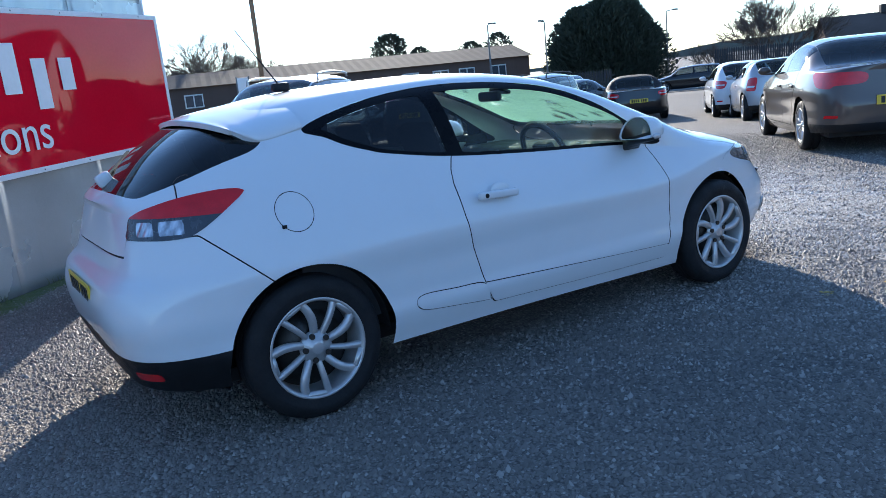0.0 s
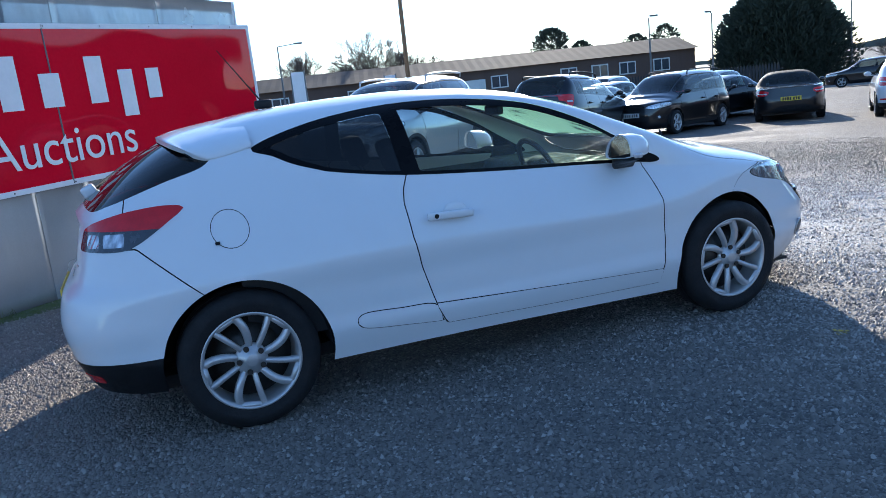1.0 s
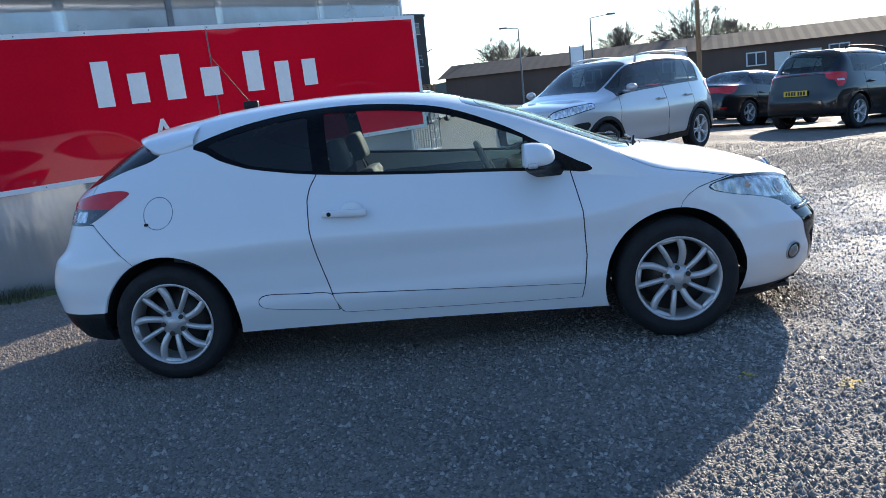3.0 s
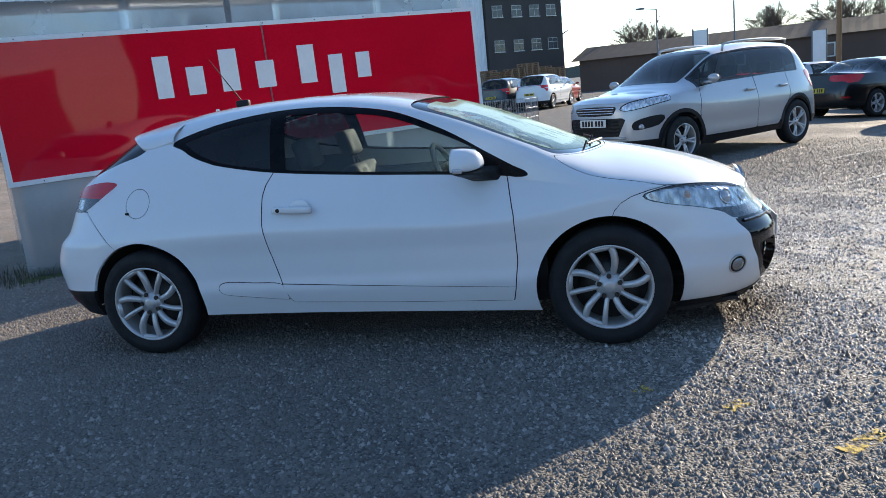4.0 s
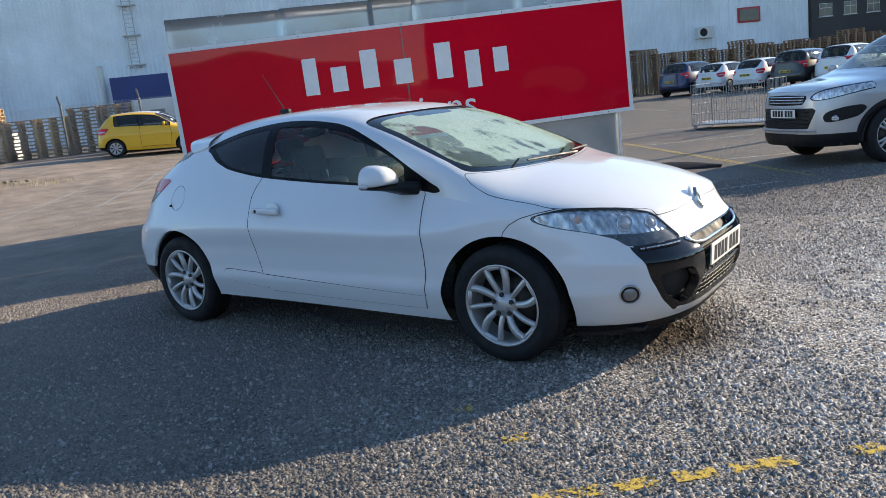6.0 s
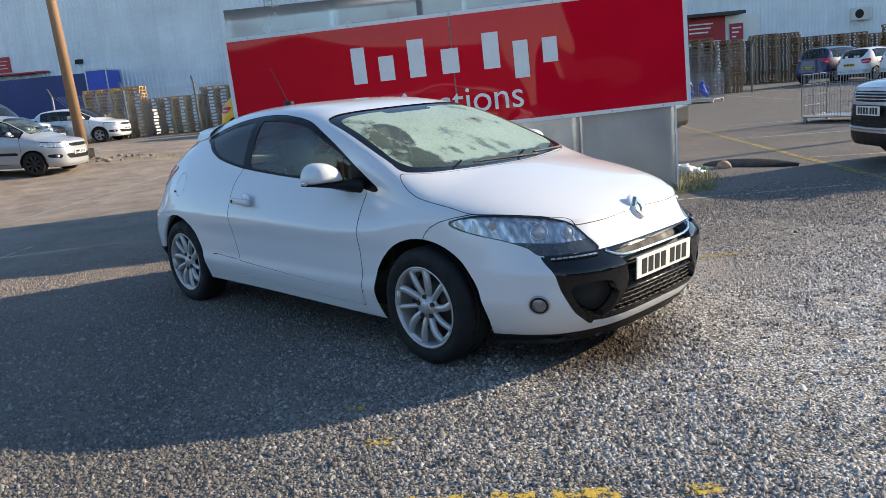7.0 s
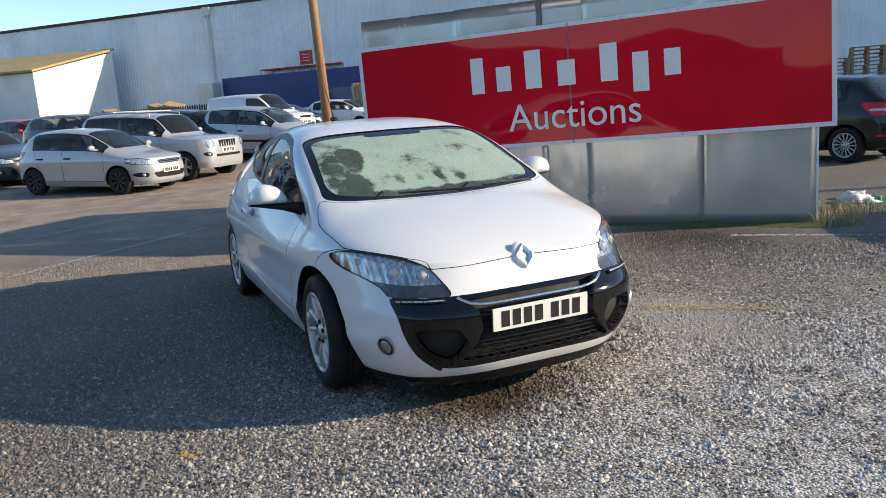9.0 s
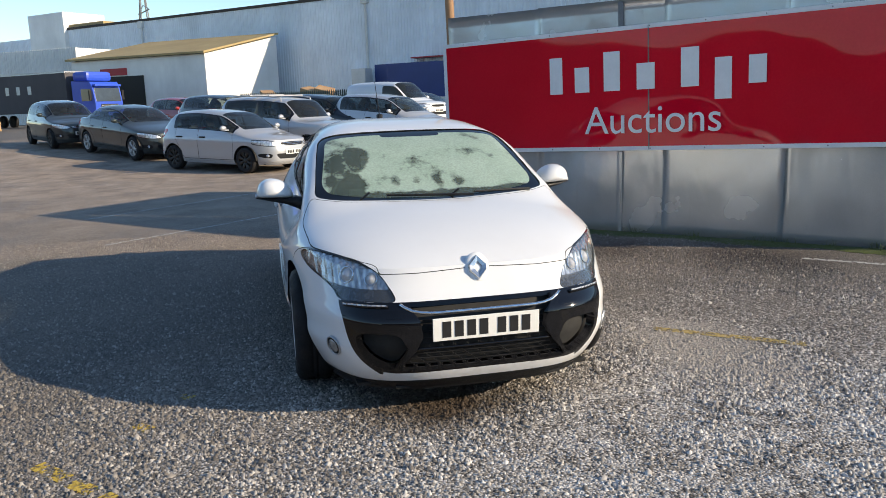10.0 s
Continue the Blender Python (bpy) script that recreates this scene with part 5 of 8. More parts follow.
# ---- the other cars ----
def spec_for(L, W, H, wb, fo, zn, zh, zbelt, xcowl, xroof, xrend, xtail, ztail, tyre=0.31, lift=0.0, lean=0.2, boxy=0.0):
    xf = wb / 2 + fo
    xr = L - xf
    k = W / 1.8
    return Spec(
        wb=wb, width=W, tyre=tyre,
        z0=[(-xr, 0.27 + lift), (-0.5, 0.2 + lift), (0.8, 0.19 + lift), (xf, 0.2 + lift)],
        zb=[(-xr, min(zbelt, ztail) - 0.01), (-wb / 2, min(zbelt + 0.03, ztail + 0.03)), (0, zbelt), (xcowl - 0.25, zbelt - 0.03), (wb / 2 + 0.1, (zn + zh) / 2 - 0.05), (xf - 0.06, zn)],
        zc=[(-xr + 0.03, ztail), (xtail, ztail + 0.015), (xrend, H - 0.045), ((xrend + xroof) / 2, H), (xroof, H - 0.06), (xcowl, zh + 0.01), (xcowl + 0.12, zh - 0.01), (wb / 2 + 0.15, (zh + zn) / 2 + 0.035), (xf - 0.25, zn + 0.075), (xf - 0.05, zn + 0.004)],
        af=[(0.15, xf - 0.12), (0.28 + lift, xf - 0.01), (0.5, xf), (zn - 0.1, xf - 0.03), (zn, xf - 0.06), (zn + 0.25, xf - 0.15)],
        ar=[(0.2, xr - 0.09), (0.36 + lift, xr - 0.01), (0.55, xr), (0.75, xr - 0.03), (max(0.8, zbelt), xr - 0.06)],
        nf=[(0.2, 4.2 + boxy), (0.9, 4.0 + boxy)], nr=[(0.2, 6 + boxy), (1.0, 5 + boxy)],
        w=[(0.15, 0.80 * k), (0.24 + lift, 0.85 * k), (0.36 + lift, 0.885 * k), (0.5, 0.885 * k), (0.72, 0.9 * k), (1.2, 0.9 * k)],
        zs=[(-xr, 0.74 + lift), (0, 0.74 + lift), (xf, zn - 0.02)],
        dk=[(-xr, 0.35), (0, 0.45), (xf, 0.6)],
        bow=[(-xr, 0), (xroof - 0.5, 0), (xroof, 0.06), (xcowl - 0.1, 0.15), (xcowl + 0.15, 0.08), (xcowl + 0.4, 0), (xf, 0)],
        lean=[(-xr, lean * 0.6), (-0.5, lean), (xroof, lean), (xcowl, lean * 0.6), (xcowl + 0.3, 0.08), (xf, 0.08)],
        ns=[(-xr, 4.0), (xroof, 4.4), (xcowl - 0.1, 3.4), (xcowl + 0.25, 2.3), (xf, 2.2)],
    )


KINDS = dict(
    suv=dict(L=4.44, W=1.84, H=1.66, wb=2.69, fo=0.90, zn=0.95, zh=1.13, zbelt=1.10, xcowl=1.12, xroof=0.25, xrend=-1.55, xtail=-2.02, ztail=1.12, tyre=0.345, lift=0.06),
    saloon=dict(L=4.62, W=1.81, H=1.42, wb=2.81, fo=0.80, zn=0.74, zh=0.98, zbelt=0.97, xcowl=0.95, xroof=0.12, xrend=-1.0, xtail=-1.68, ztail=1.03, tyre=0.32),
    hatch=dict(L=3.97, W=1.68, H=1.46, wb=2.47, fo=0.80, zn=0.76, zh=0.98, zbelt=0.97, xcowl=1.0, xroof=0.2, xrend=-1.3, xtail=-1.85, ztail=1.0, tyre=0.30),
    mini=dict(L=3.82, W=1.72, H=1.41, wb=2.50, fo=0.74, zn=0.80, zh=0.98, zbelt=0.97, xcowl=0.75, xroof=0.28, xrend=-1.35, xtail=-1.75, ztail=1.0, tyre=0.31),
    city=dict(L=3.55, W=1.63, H=1.49, wb=2.30, fo=0.65, zn=0.80, zh=1.0, zbelt=0.98, xcowl=0.82, xroof=0.15, xrend=-1.2, xtail=-1.68, ztail=1.0, tyre=0.295),
    estate=dict(L=4.6, W=1.8, H=1.48, wb=2.68, fo=0.86, zn=0.76, zh=0.98, zbelt=0.97, xcowl=1.05, xroof=0.25, xrend=-1.75, xtail=-2.18, ztail=1.0, tyre=0.315),
    mpv=dict(L=4.5, W=1.80, H=1.63, wb=2.72, fo=0.86, zn=0.84, zh=1.05, zbelt=1.02, xcowl=1.25, xroof=0.35, xrend=-1.75, xtail=-2.1, ztail=1.05, tyre=0.315),
    roadster=dict(L=4.18, W=1.84, H=1.34, wb=2.47, fo=0.86, zn=0.70, zh=0.93, zbelt=0.92, xcowl=0.75, xroof=0.12, xrend=-0.65, xtail=-1.15, ztail=0.93, tyre=0.32, lean=0.28),
    jeep=dict(L=4.41, W=1.76, H=1.66, wb=2.63, fo=0.72, zn=0.98, zh=1.10, zbelt=1.10, xcowl=0.80, xroof=0.30, xrend=-1.85, xtail=-2.08, ztail=1.10, tyre=0.345, lift=0.10, lean=0.12, boxy=2.5),
    fusion=dict(L=4.02, W=1.71, H=1.53, wb=2.49, fo=0.80, zn=0.82, zh=1.03, zbelt=1.0, xcowl=1.08, xroof=0.3, xrend=-1.5, xtail=-1.92, ztail=1.03, tyre=0.30),
    van=dict(L=4.4, W=1.8, H=1.82, wb=2.68, fo=0.85, zn=0.90, zh=1.10, zbelt=1.08, xcowl=1.2, xroof=0.45, xrend=-2.05, xtail=-2.2, ztail=1.3, tyre=0.31, lean=0.08, boxy=2.0),
)


def build_car(kind, name, label, category, paint_, at, heading, wheel="five", rim=None, res=130, cladding=False, rails=False, blind=False, soft_top=None, side_tint=None, black_roof=False, side_strip=False, handles=None, rack=False, front_rim=None, group="", plates=True):
    d = KINDS[kind]
    s = spec_for(**d)
    L, W, H, wb, R = d["L"], d["W"], d["H"], d["wb"], d["tyre"]
    xf = wb / 2 + d["fo"]
    xr = xf - L
    zn, zbelt, xcowl, xroof, xrend, xtail = d["zn"], d["zbelt"], d["xcowl"], d["xroof"], d["xrend"], d["xtail"]
    z = float(ground_z(at[0], at[1])) - 0.004
    ca, sa = math.cos(radians(heading)), math.sin(radians(heading))
    gx = [float(ground_z(at[0] + k * ca * wb / 2, at[1] + k * sa * wb / 2)) for k in (1, -1)]
    pitch = -math.degrees(math.atan2(gx[0] - gx[1], wb))
    car = thing(name, label, category, Matrix.Translation((at[0], at[1], sum(gx) / 2 - 0.002)) @ Matrix.Rotation(radians(heading), 4, "Z") @ Matrix.Rotation(radians(pitch), 4, "Y"), group)
    S = Carver(*shell(s, res, max(14, res // 8), max(14, res // 8)))
    side = lambda V: V[:, 1] + W * 0.28
    ar_ = R * 1.16
    for x in (wb / 2, -wb / 2):
        S.take(every(lambda V, x=x: np.hypot(V[:, 0] - x, V[:, 2] - R) - ar_, side))
        if cladding:
            halves("arch_trim", S.take(every(lambda V, x=x: np.hypot(V[:, 0] - x, V[:, 2] - R) - ar_ - 0.05, side)), M_PLASTIC, car, "black arch trim", 0.008, 0.02)
        for y in (-1, 1):
            arch_liner(car, x, W * 0.475 * y, W * 0.28 * y, ar_ + 0.01)
    glass = side_tint or M_CARGLASS
    t = lambda V: V[:, 6]
    xb = lambda V: V[:, 7]
    sc = 0.5
    ws = every(lambda V: (0.86 - t(V)) * sc, lambda V: xroof + 0.04 - xb(V), lambda V: xb(V) - xcowl + 0.07)
    whole("windscreen", S.take(ws), glass, car, "", -0.004)
    rw = every(lambda V: (0.84 - t(V)) * sc, lambda V: xb(V) - xrend + 0.03, lambda V: xtail + 0.06 + (0.12 if d["ztail"] > zbelt + 0.1 else 0) - xb(V))
    whole("rear_window", S.take(rw), glass, car, "", -0.004)
    pane = every(lambda V: (0.08 - t(V)) * sc, lambda V: (t(V) - 0.78) * sc)
    rear_end = xrend + (0.12 if kind != "saloon" else -0.15)
    if kind == "roadster":
        rear_end = -0.45
    cuts = [(-0.28 if not blind else 0.0, xcowl - 0.16)]
    if not blind and kind not in ("mini", "city", "roadster"):
        cuts.append((max(rear_end, -1.12), -0.33))
        if rear_end < -1.3:
            cuts.append((rear_end, -1.18))
    elif not blind and kind != "roadster":
        cuts.append((rear_end, -0.35))
    for a, b in cuts:
        slant = 0.12
        halves("side_window", S.take(every(pane, lambda V, a=a: a - V[:, 0] - slant * t(V) * 0.4, lambda V, b=b: V[:, 0] - b + slant * t(V) * 0.2)), glass, car, "", -0.004)
    if kind == "saloon":
        halves("window_trim", S.take(every(lambda V: (0.012 - t(V)) * sc, lambda V: (t(V) - 0.035) * sc, lambda V: rear_end - 0.05 - V[:, 0], lambda V: V[:, 0] - xcowl + 0.12)), M_CHROME, car, "chrome window line", 0.001)
    if not blind:
        halves("window_surround", S.take(every(lambda V: (0.03 - t(V)) * sc, lambda V: (t(V) - 0.83) * sc, lambda V: rear_end - 0.05 - V[:, 0], lambda V: V[:, 0] - xcowl + 0.12)), M_GLOSS, car, "", -0.002)
    if soft_top is not None:
        whole("soft_top", S.take(every(lambda V: (0.05 - t(V)) * sc, lambda V: xb(V) - xroof - 0.05, lambda V: xtail - xb(V))), soft_top, car, "black fabric roof", 0.002)
    # lamps, grille and intakes
    nose = lambda V: wb / 2 + 0.2 - V[:, 0]
    hw = W / 2
    front = S.V[(S.V[:, 0] > wb / 2) & (S.V[:, 6] < 0.02)]

    def on_front(y, z, lift=0.0):
        d2 = (front[:, 1] + abs(y)) ** 2 + (front[:, 2] - z) ** 2
        k = np.argsort(d2)[:5]
        w = 1 / (d2[k] + 1e-5)
        q = (front[k] * w[:, None]).sum(0) / w.sum()
        n = Vector((q[3], -(1 if y > 0 else -1) * q[4], q[5])).normalized()
        return Vector((q[0], y, z)) + n * lift, n

    if kind == "jeep":
        for sy in (-1, 1):
            q, n = on_front(sy * hw * 0.70, zn - 0.10, 0.0)
            face = Matrix.Translation(q) @ n.to_track_quat("Z", "Y").to_matrix().to_4x4()
            v, f = lathe([(0.105, -0.01), (0.102, 0.01), (0.092, 0.012), (0.088, 0.004)], 24, "z")
            rg = piece("headlight", mesh_from("headlight", v, f), M_CHROME, car, "round headlamp", face)
            v, f = lathe([(0.09, 0.004), (0.06, 0.014), (0.0, 0.018)], 24, "z")
            piece("lens", mesh_from("lens", v, f), M_BOWL, rg)
            part("indicator", box(-0.02, 0.06, -0.045, 0.045, -0.005, 0.01, Matrix.Translation(on_front(sy * hw * 0.93, zn - 0.12)[0]), 0.004), M_AMBER, car, "amber indicator")
        for k in range(7):
            y = (k - 3) * 0.098
            q, n = on_front(y + 1e-4, zn - 0.11, 0.004)
            part("grille_slot", box(-0.012, 0.006, -0.030, 0.030, -0.085, 0.085, Matrix.Translation(q), 0.004), M_PLASTIC, car, "upright grille slot")
        lo = [(0.05, zn - 0.36), (-hw * 0.55, zn - 0.36), (-hw * 0.55, zn - 0.42), (0.05, zn - 0.42)]
        whole("lower_intake", S.take(every(yz(np.array(lo)), nose)), M_PLASTIC, car, "", -0.015)
    else:
        if kind == "suv":
            hp = [(-1.0, 0.085), (-0.86, 0.07), (-0.58, -0.01), (-0.50, -0.085), (-0.60, -0.12), (-0.80, -0.085), (-0.97, 0.01)]
        elif kind == "mini":
            hp = [(-0.90, 0.0), (-0.76, 0.03), (-0.62, 0.0), (-0.57, -0.09), (-0.64, -0.17), (-0.78, -0.19), (-0.90, -0.12)]
        else:
            hp = [(-0.96, 0.0), (-0.80, 0.02), (-0.58, -0.025), (-0.44, -0.075), (-0.50, -0.125), (-0.72, -0.135), (-0.90, -0.10)]
        hl = rounded([(hw * a, zn + b) for a, b in hp], 4)
        lc = Carver(*S.take(every(yz(hl), nose)))
        edge = lc.take(lambda V: -inside(V[:, [1, 2]], hl) - 0.012)
        halves("lamp_rim", edge, M_GLOSS, car, "dark lamp rim", -0.002, 0.01)
        halves("headlight", (lc.V, lc.T), M_BOWL, car, "clear headlamp", -0.004, 0.01)
        gd = 0.16 if kind == "suv" else 0.12
        gr = [(0.05, zn - 0.035), (-hw * 0.42, zn - 0.045), (-hw * 0.45, zn - 0.075), (-hw * 0.39, zn - gd), (0.05, zn - gd - 0.012)]
        whole("grille", S.take(every(yz(np.array(gr)), nose)), M_PLASTIC, car, "dark slatted grille", -0.012)
        lo0, lo1, lw = (0.205, 0.46, 0.60) if kind == "suv" else (0.30, 0.42, 0.60)
        lo = [(0.05, zn - lo0), (-hw * (lw - 0.05), zn - lo0), (-hw * lw, zn - lo0 - 0.03), (-hw * (lw - 0.1), zn - lo1), (0.05, zn - lo1 - 0.01)]
        whole("lower_intake", S.take(every(yz(np.array(lo)), nose)), M_PLASTIC, car, "dark lower intake", -0.015)
        for k in range(2 if kind != "suv" else 3):
            zz = zn - 0.065 - 0.035 * k
            part("grille_bar", tube([on_front(hw * (0.40 - 0.08 * q) + 1e-4, zz, 0.003)[0] for q in range(11)], 0.008, 6), M_CHROME if kind in ("suv", "hatch", "saloon") else M_PLASTIC, car, smooth=True)
    if kind == "suv":
        for k in range(4):
            part("intake_bar", tube([on_front(hw * (0.50 - 0.1 * q) + 1e-4, zn - 0.25 - 0.05 * k, -0.004)[0] for q in range(11)], 0.006, 5), M_PLASTIC, car, smooth=True)
        part("skid_strip", tube([on_front(hw * (0.60 - 0.12 * q) + 1e-4, zn - 0.485, 0.006)[0] for q in range(11)], 0.018, 6), M_STEEL, car, "silver skid strip", smooth=True)
    fg = rounded([(-hw * 0.90, zn - 0.20), (-hw * 0.70, zn - 0.27), (-hw * 0.68, zn - 0.36), (-hw * 0.74, zn - 0.39), (-hw * 0.88, zn - 0.34)] if kind == "suv" else [(-hw * 0.86, zn - 0.30), (-hw * 0.70, zn - 0.31), (-hw * 0.69, zn - 0.37), (-hw * 0.74, zn - 0.40), (-hw * 0.87, zn - 0.37)], 3)
    halves("fog_surround", S.take(every(yz(fg), nose)), M_PLASTIC, car, "dark fog lamp surround", -0.01)
    for sy in (-1, 1):
        q, n = on_front(sy * hw * 0.77, zn - 0.35, -0.004)
        v, f = lathe([(0.042, -0.004), (0.036, 0.008), (0.0, 0.012)], 16, "z")
        piece("fog_lamp", mesh_from("fog_lamp", v, f), M_BOWL, car, "", Matrix.Translation(q) @ n.to_track_quat("Z", "Y").to_matrix().to_4x4())
    way = lambda V: V[:, 8]
    zt = zbelt if d["ztail"] < zbelt + 0.2 else zbelt + 0.05
    if kind == "saloon":
        tp = [(0.42, 0.945), (0.80, 0.965), (1.20, 0.975), (1.30, 0.955), (1.24, 0.89), (1.10, 0.80), (0.84, 0.78), (0.78, 0.81), (0.42, 0.83)]
    elif kind == "roadster":
        tp = [(0.62, 0.84), (0.9, 0.87), (1.18, 0.87), (1.2, 0.80), (1.0, 0.73), (0.66, 0.74)]
    elif kind == "mini":
        tp = [(0.70, 0.97), (0.98, 0.97), (1.02, 0.90), (1.02, 0.72), (0.96, 0.69), (0.72, 0.69), (0.69, 0.75)]
    elif kind in ("suv", "mpv"):
        tp = [(0.70, zt + 0.02), (1.02, zt + 0.05), (1.20, zt + 0.03), (1.18, zt - 0.06), (1.06, zt - 0.22), (0.92, zt - 0.24), (0.86, zt - 0.12), (0.70, zt - 0.09)]
    elif kind in ("jeep", "van", "fusion"):
        tp = [(0.84, zt + 0.02), (1.12, zt + 0.03), (1.13, zt - 0.28), (0.86, zt - 0.30)]
    else:
        tp = [(0.62, 0.95), (0.90, 0.985), (1.16, 0.99), (1.20, 0.95), (1.08, 0.84), (0.98, 0.78), (0.68, 0.79)]
    tl = rounded([(hw * a, z_) for a, z_ in tp], 4)
    tcv = Carver(*S.take(every(lambda V: inside(V[:, [8, 2]], tl), lambda V: V[:, 0] - xr - 1.0)))
    zc0 = sum(p_[1] for p_ in tp) / len(tp)
    pale = tcv.take(every(lambda V: inside(V[:, [8, 2]], tl) + 0.03, lambda V: np.abs(V[:, 2] - zc0 + 0.03) - 0.022))
    halves("taillight", (tcv.V, tcv.T), M_REDLENS, car, "red tail lamp", 0.004, 0.02)
    halves("reversing_lamp", pale, M_REDLENS if kind == "saloon" else M_CLEARLENS, car, "", 0.003, 0.01)
    val = S.take(every(lambda V: V[:, 2] - 0.36 - d.get("lift", 0), lambda V: V[:, 0] + wb / 2 + 0.33))
    whole("rear_valance", val, M_PLASTIC, car, "black rear valance", 0.002)
    if kind in ("saloon", "hatch"):
        refl = S.take(every(lambda V: np.abs(V[:, 2] - 0.45) - 0.018, lambda V: np.abs(V[:, 8] - hw * 0.86) - 0.11, lambda V: V[:, 0] - xr - 0.6))
        halves("rear_reflector", refl, M_REDLENS, car, "thin red reflector", 0.003, 0.01)
    if black_roof:
        whole("roof_panel", S.take(every(lambda V: (0.85 - t(V)) * sc, lambda V: xb(V) - xroof - 0.04, lambda V: xrend - 0.03 - xb(V))), M_BLACK, car, "black roof panel", 0.0)
    if side_strip:
        halves("side_strip", S.take(every(lambda V: np.abs(V[:, 2] - 0.56) - 0.035, side, lambda V: np.abs(V[:, 0]) - wb / 2 + ar_ + 0.02)), M_PLASTIC, car, "dark rubbing strip", 0.008, 0.015)
    # doors
    grooves = []
    zs0 = 0.30 + d.get("lift", 0)
    for a, b in ((-0.30, xcowl - 0.14), (-1.12, -0.31)):
        if kind in ("mini", "city", "roadster", "van") and b < 0:
            continue
        dp = [(b, zs0), (a, zs0), (a - 0.02, 0.7), (a, zbelt + 0.1), (b - 0.05, zbelt + 0.1), (b + 0.03, 0.72)]
        if a < -1:
            dp = [(b, zs0), (a + 0.28, zs0), (a + 0.16, 0.55), (a - 0.02, 0.8), (a, zbelt + 0.1), (b, zbelt + 0.1)]
        p, g = S.seam(every(xz(dp), side), 0.005)
        if len(p[1]):
            for o in halves("door", p, paint_, car):
                sy = -1 if o.data.vertices[0].co.y < 0 else 1
                hy = hw * 0.985
                part("door_handle", box(a + 0.06, a + 0.26, min(sy * (hy - 0.02), sy * (hy + 0.02)), max(sy * (hy - 0.02), sy * (hy + 0.02)), zbelt - 0.17, zbelt - 0.135, bevel=0.01), handles or paint_, o, smooth=True)
        grooves.append(g)
    low = S.take(lambda V: V[:, 2] - (0.36 if cladding else 0.26) - d.get("lift", 0))
    for patch in islands(*low):
        if patch[0][:, 1].max() > -0.02:
            whole("skirt", patch, M_PLASTIC if cladding else paint_, car, "black plastic skirt" if cladding else "", 0.003)
        else:
            halves("skirt", patch, M_PLASTIC if cladding else paint_, car, "black plastic skirt" if cladding else "", 0.003)
    whole("body", (S.V, S.T), paint_, car)
    for g in grooves:
        for patch in islands(*g):
            halves("panel_gap", patch, M_GAP, car, "", -0.006)
    # cabin
    part("floor_pan", box(xr + 0.25, xf - 0.3, -hw * 0.78, hw * 0.78, 0.2 + d.get("lift", 0), 0.28 + d.get("lift", 0)), M_UNDER, car)
    part("dashboard", box(xcowl - 0.55, xcowl - 0.1, -hw * 0.75, hw * 0.75, zbelt - 0.35, zbelt - 0.06, bevel=0.05), M_TRIM, car)
    rows = [0.05] if kind == "roadster" or blind else [0.05, -0.82]
    for x in rows:
        for y in (-0.36, 0.36):
            seat(car, x, y, zbelt - 0.68, 0.28)
    for sy in (-1, 1):
        bm = bmesh.new()
        bmesh.ops.create_uvsphere(bm, u_segments=14, v_segments=10, radius=1.0, matrix=Matrix.Translation((xcowl - 0.32, sy * (hw + 0.055), zbelt + 0.07)) @ Matrix.Diagonal((0.055, 0.095, 0.062, 1)))
        box_bm(bm, xcowl - 0.36, xcowl - 0.28, min(sy * hw * 0.9, sy * (hw + 0.05)), max(sy * hw * 0.9, sy * (hw + 0.05)), zbelt + 0.005, zbelt + 0.04)
        part("mirror", bm, paint_, car, smooth=True)
    if plates:
        plate_on(car, Matrix.Translation((xf + 0.008, 0, zn - 0.27)) @ Matrix.Rotation(radians(90), 4, "Z"))
        plate_on(car, Matrix.Translation((xr - 0.008, 0, 0.62 if kind in ("saloon", "roadster") else 0.75)) @ Matrix.Rotation(radians(-90), 4, "Z"), True)
    if rails:
        for sy in (-1, 1):
            x0, x1 = xrend + 0.1, xroof - 0.15
            pts = [(x0, hw * 0.66, H - 0.075)] + [(x0 + (x1 - x0) * k / 12, hw * 0.66 + 0.01 * math.sin(math.pi * k / 12), H - 0.065 + 0.085 * math.sin(math.pi * (0.06 + 0.88 * k / 12)) ** 0.35) for k in range(13)] + [(x1 + 0.02, hw * 0.66, H - 0.12)]
            part("roof_rail", tube([(x, sy * y, z_) for x, y, z_ in pts], 0.018, 8), M_RIM if paint_ is not M_BLACK else M_PLASTIC, car, "silver roof rail" if paint_ is not M_BLACK else "black roof rail", smooth=True)
    if rack:
        for x in (-0.2, -0.9):
            part("rack_bar", box(x - 0.03, x + 0.03, -hw * 0.75, hw * 0.75, H + 0.02, H + 0.055, bevel=0.01), M_RIM, car, "pale roof rack bar")
    rim = rim or (M_COVER if wheel == "cover" else M_RIM)
    for x in (wb / 2, -wb / 2):
        for sy in (-1, 1):
            add_wheel(car, x, sy * (hw - 0.125), R, R * 0.67, wheel, (front_rim if x > 0 and front_rim else rim), 0.3 * x)
    return car


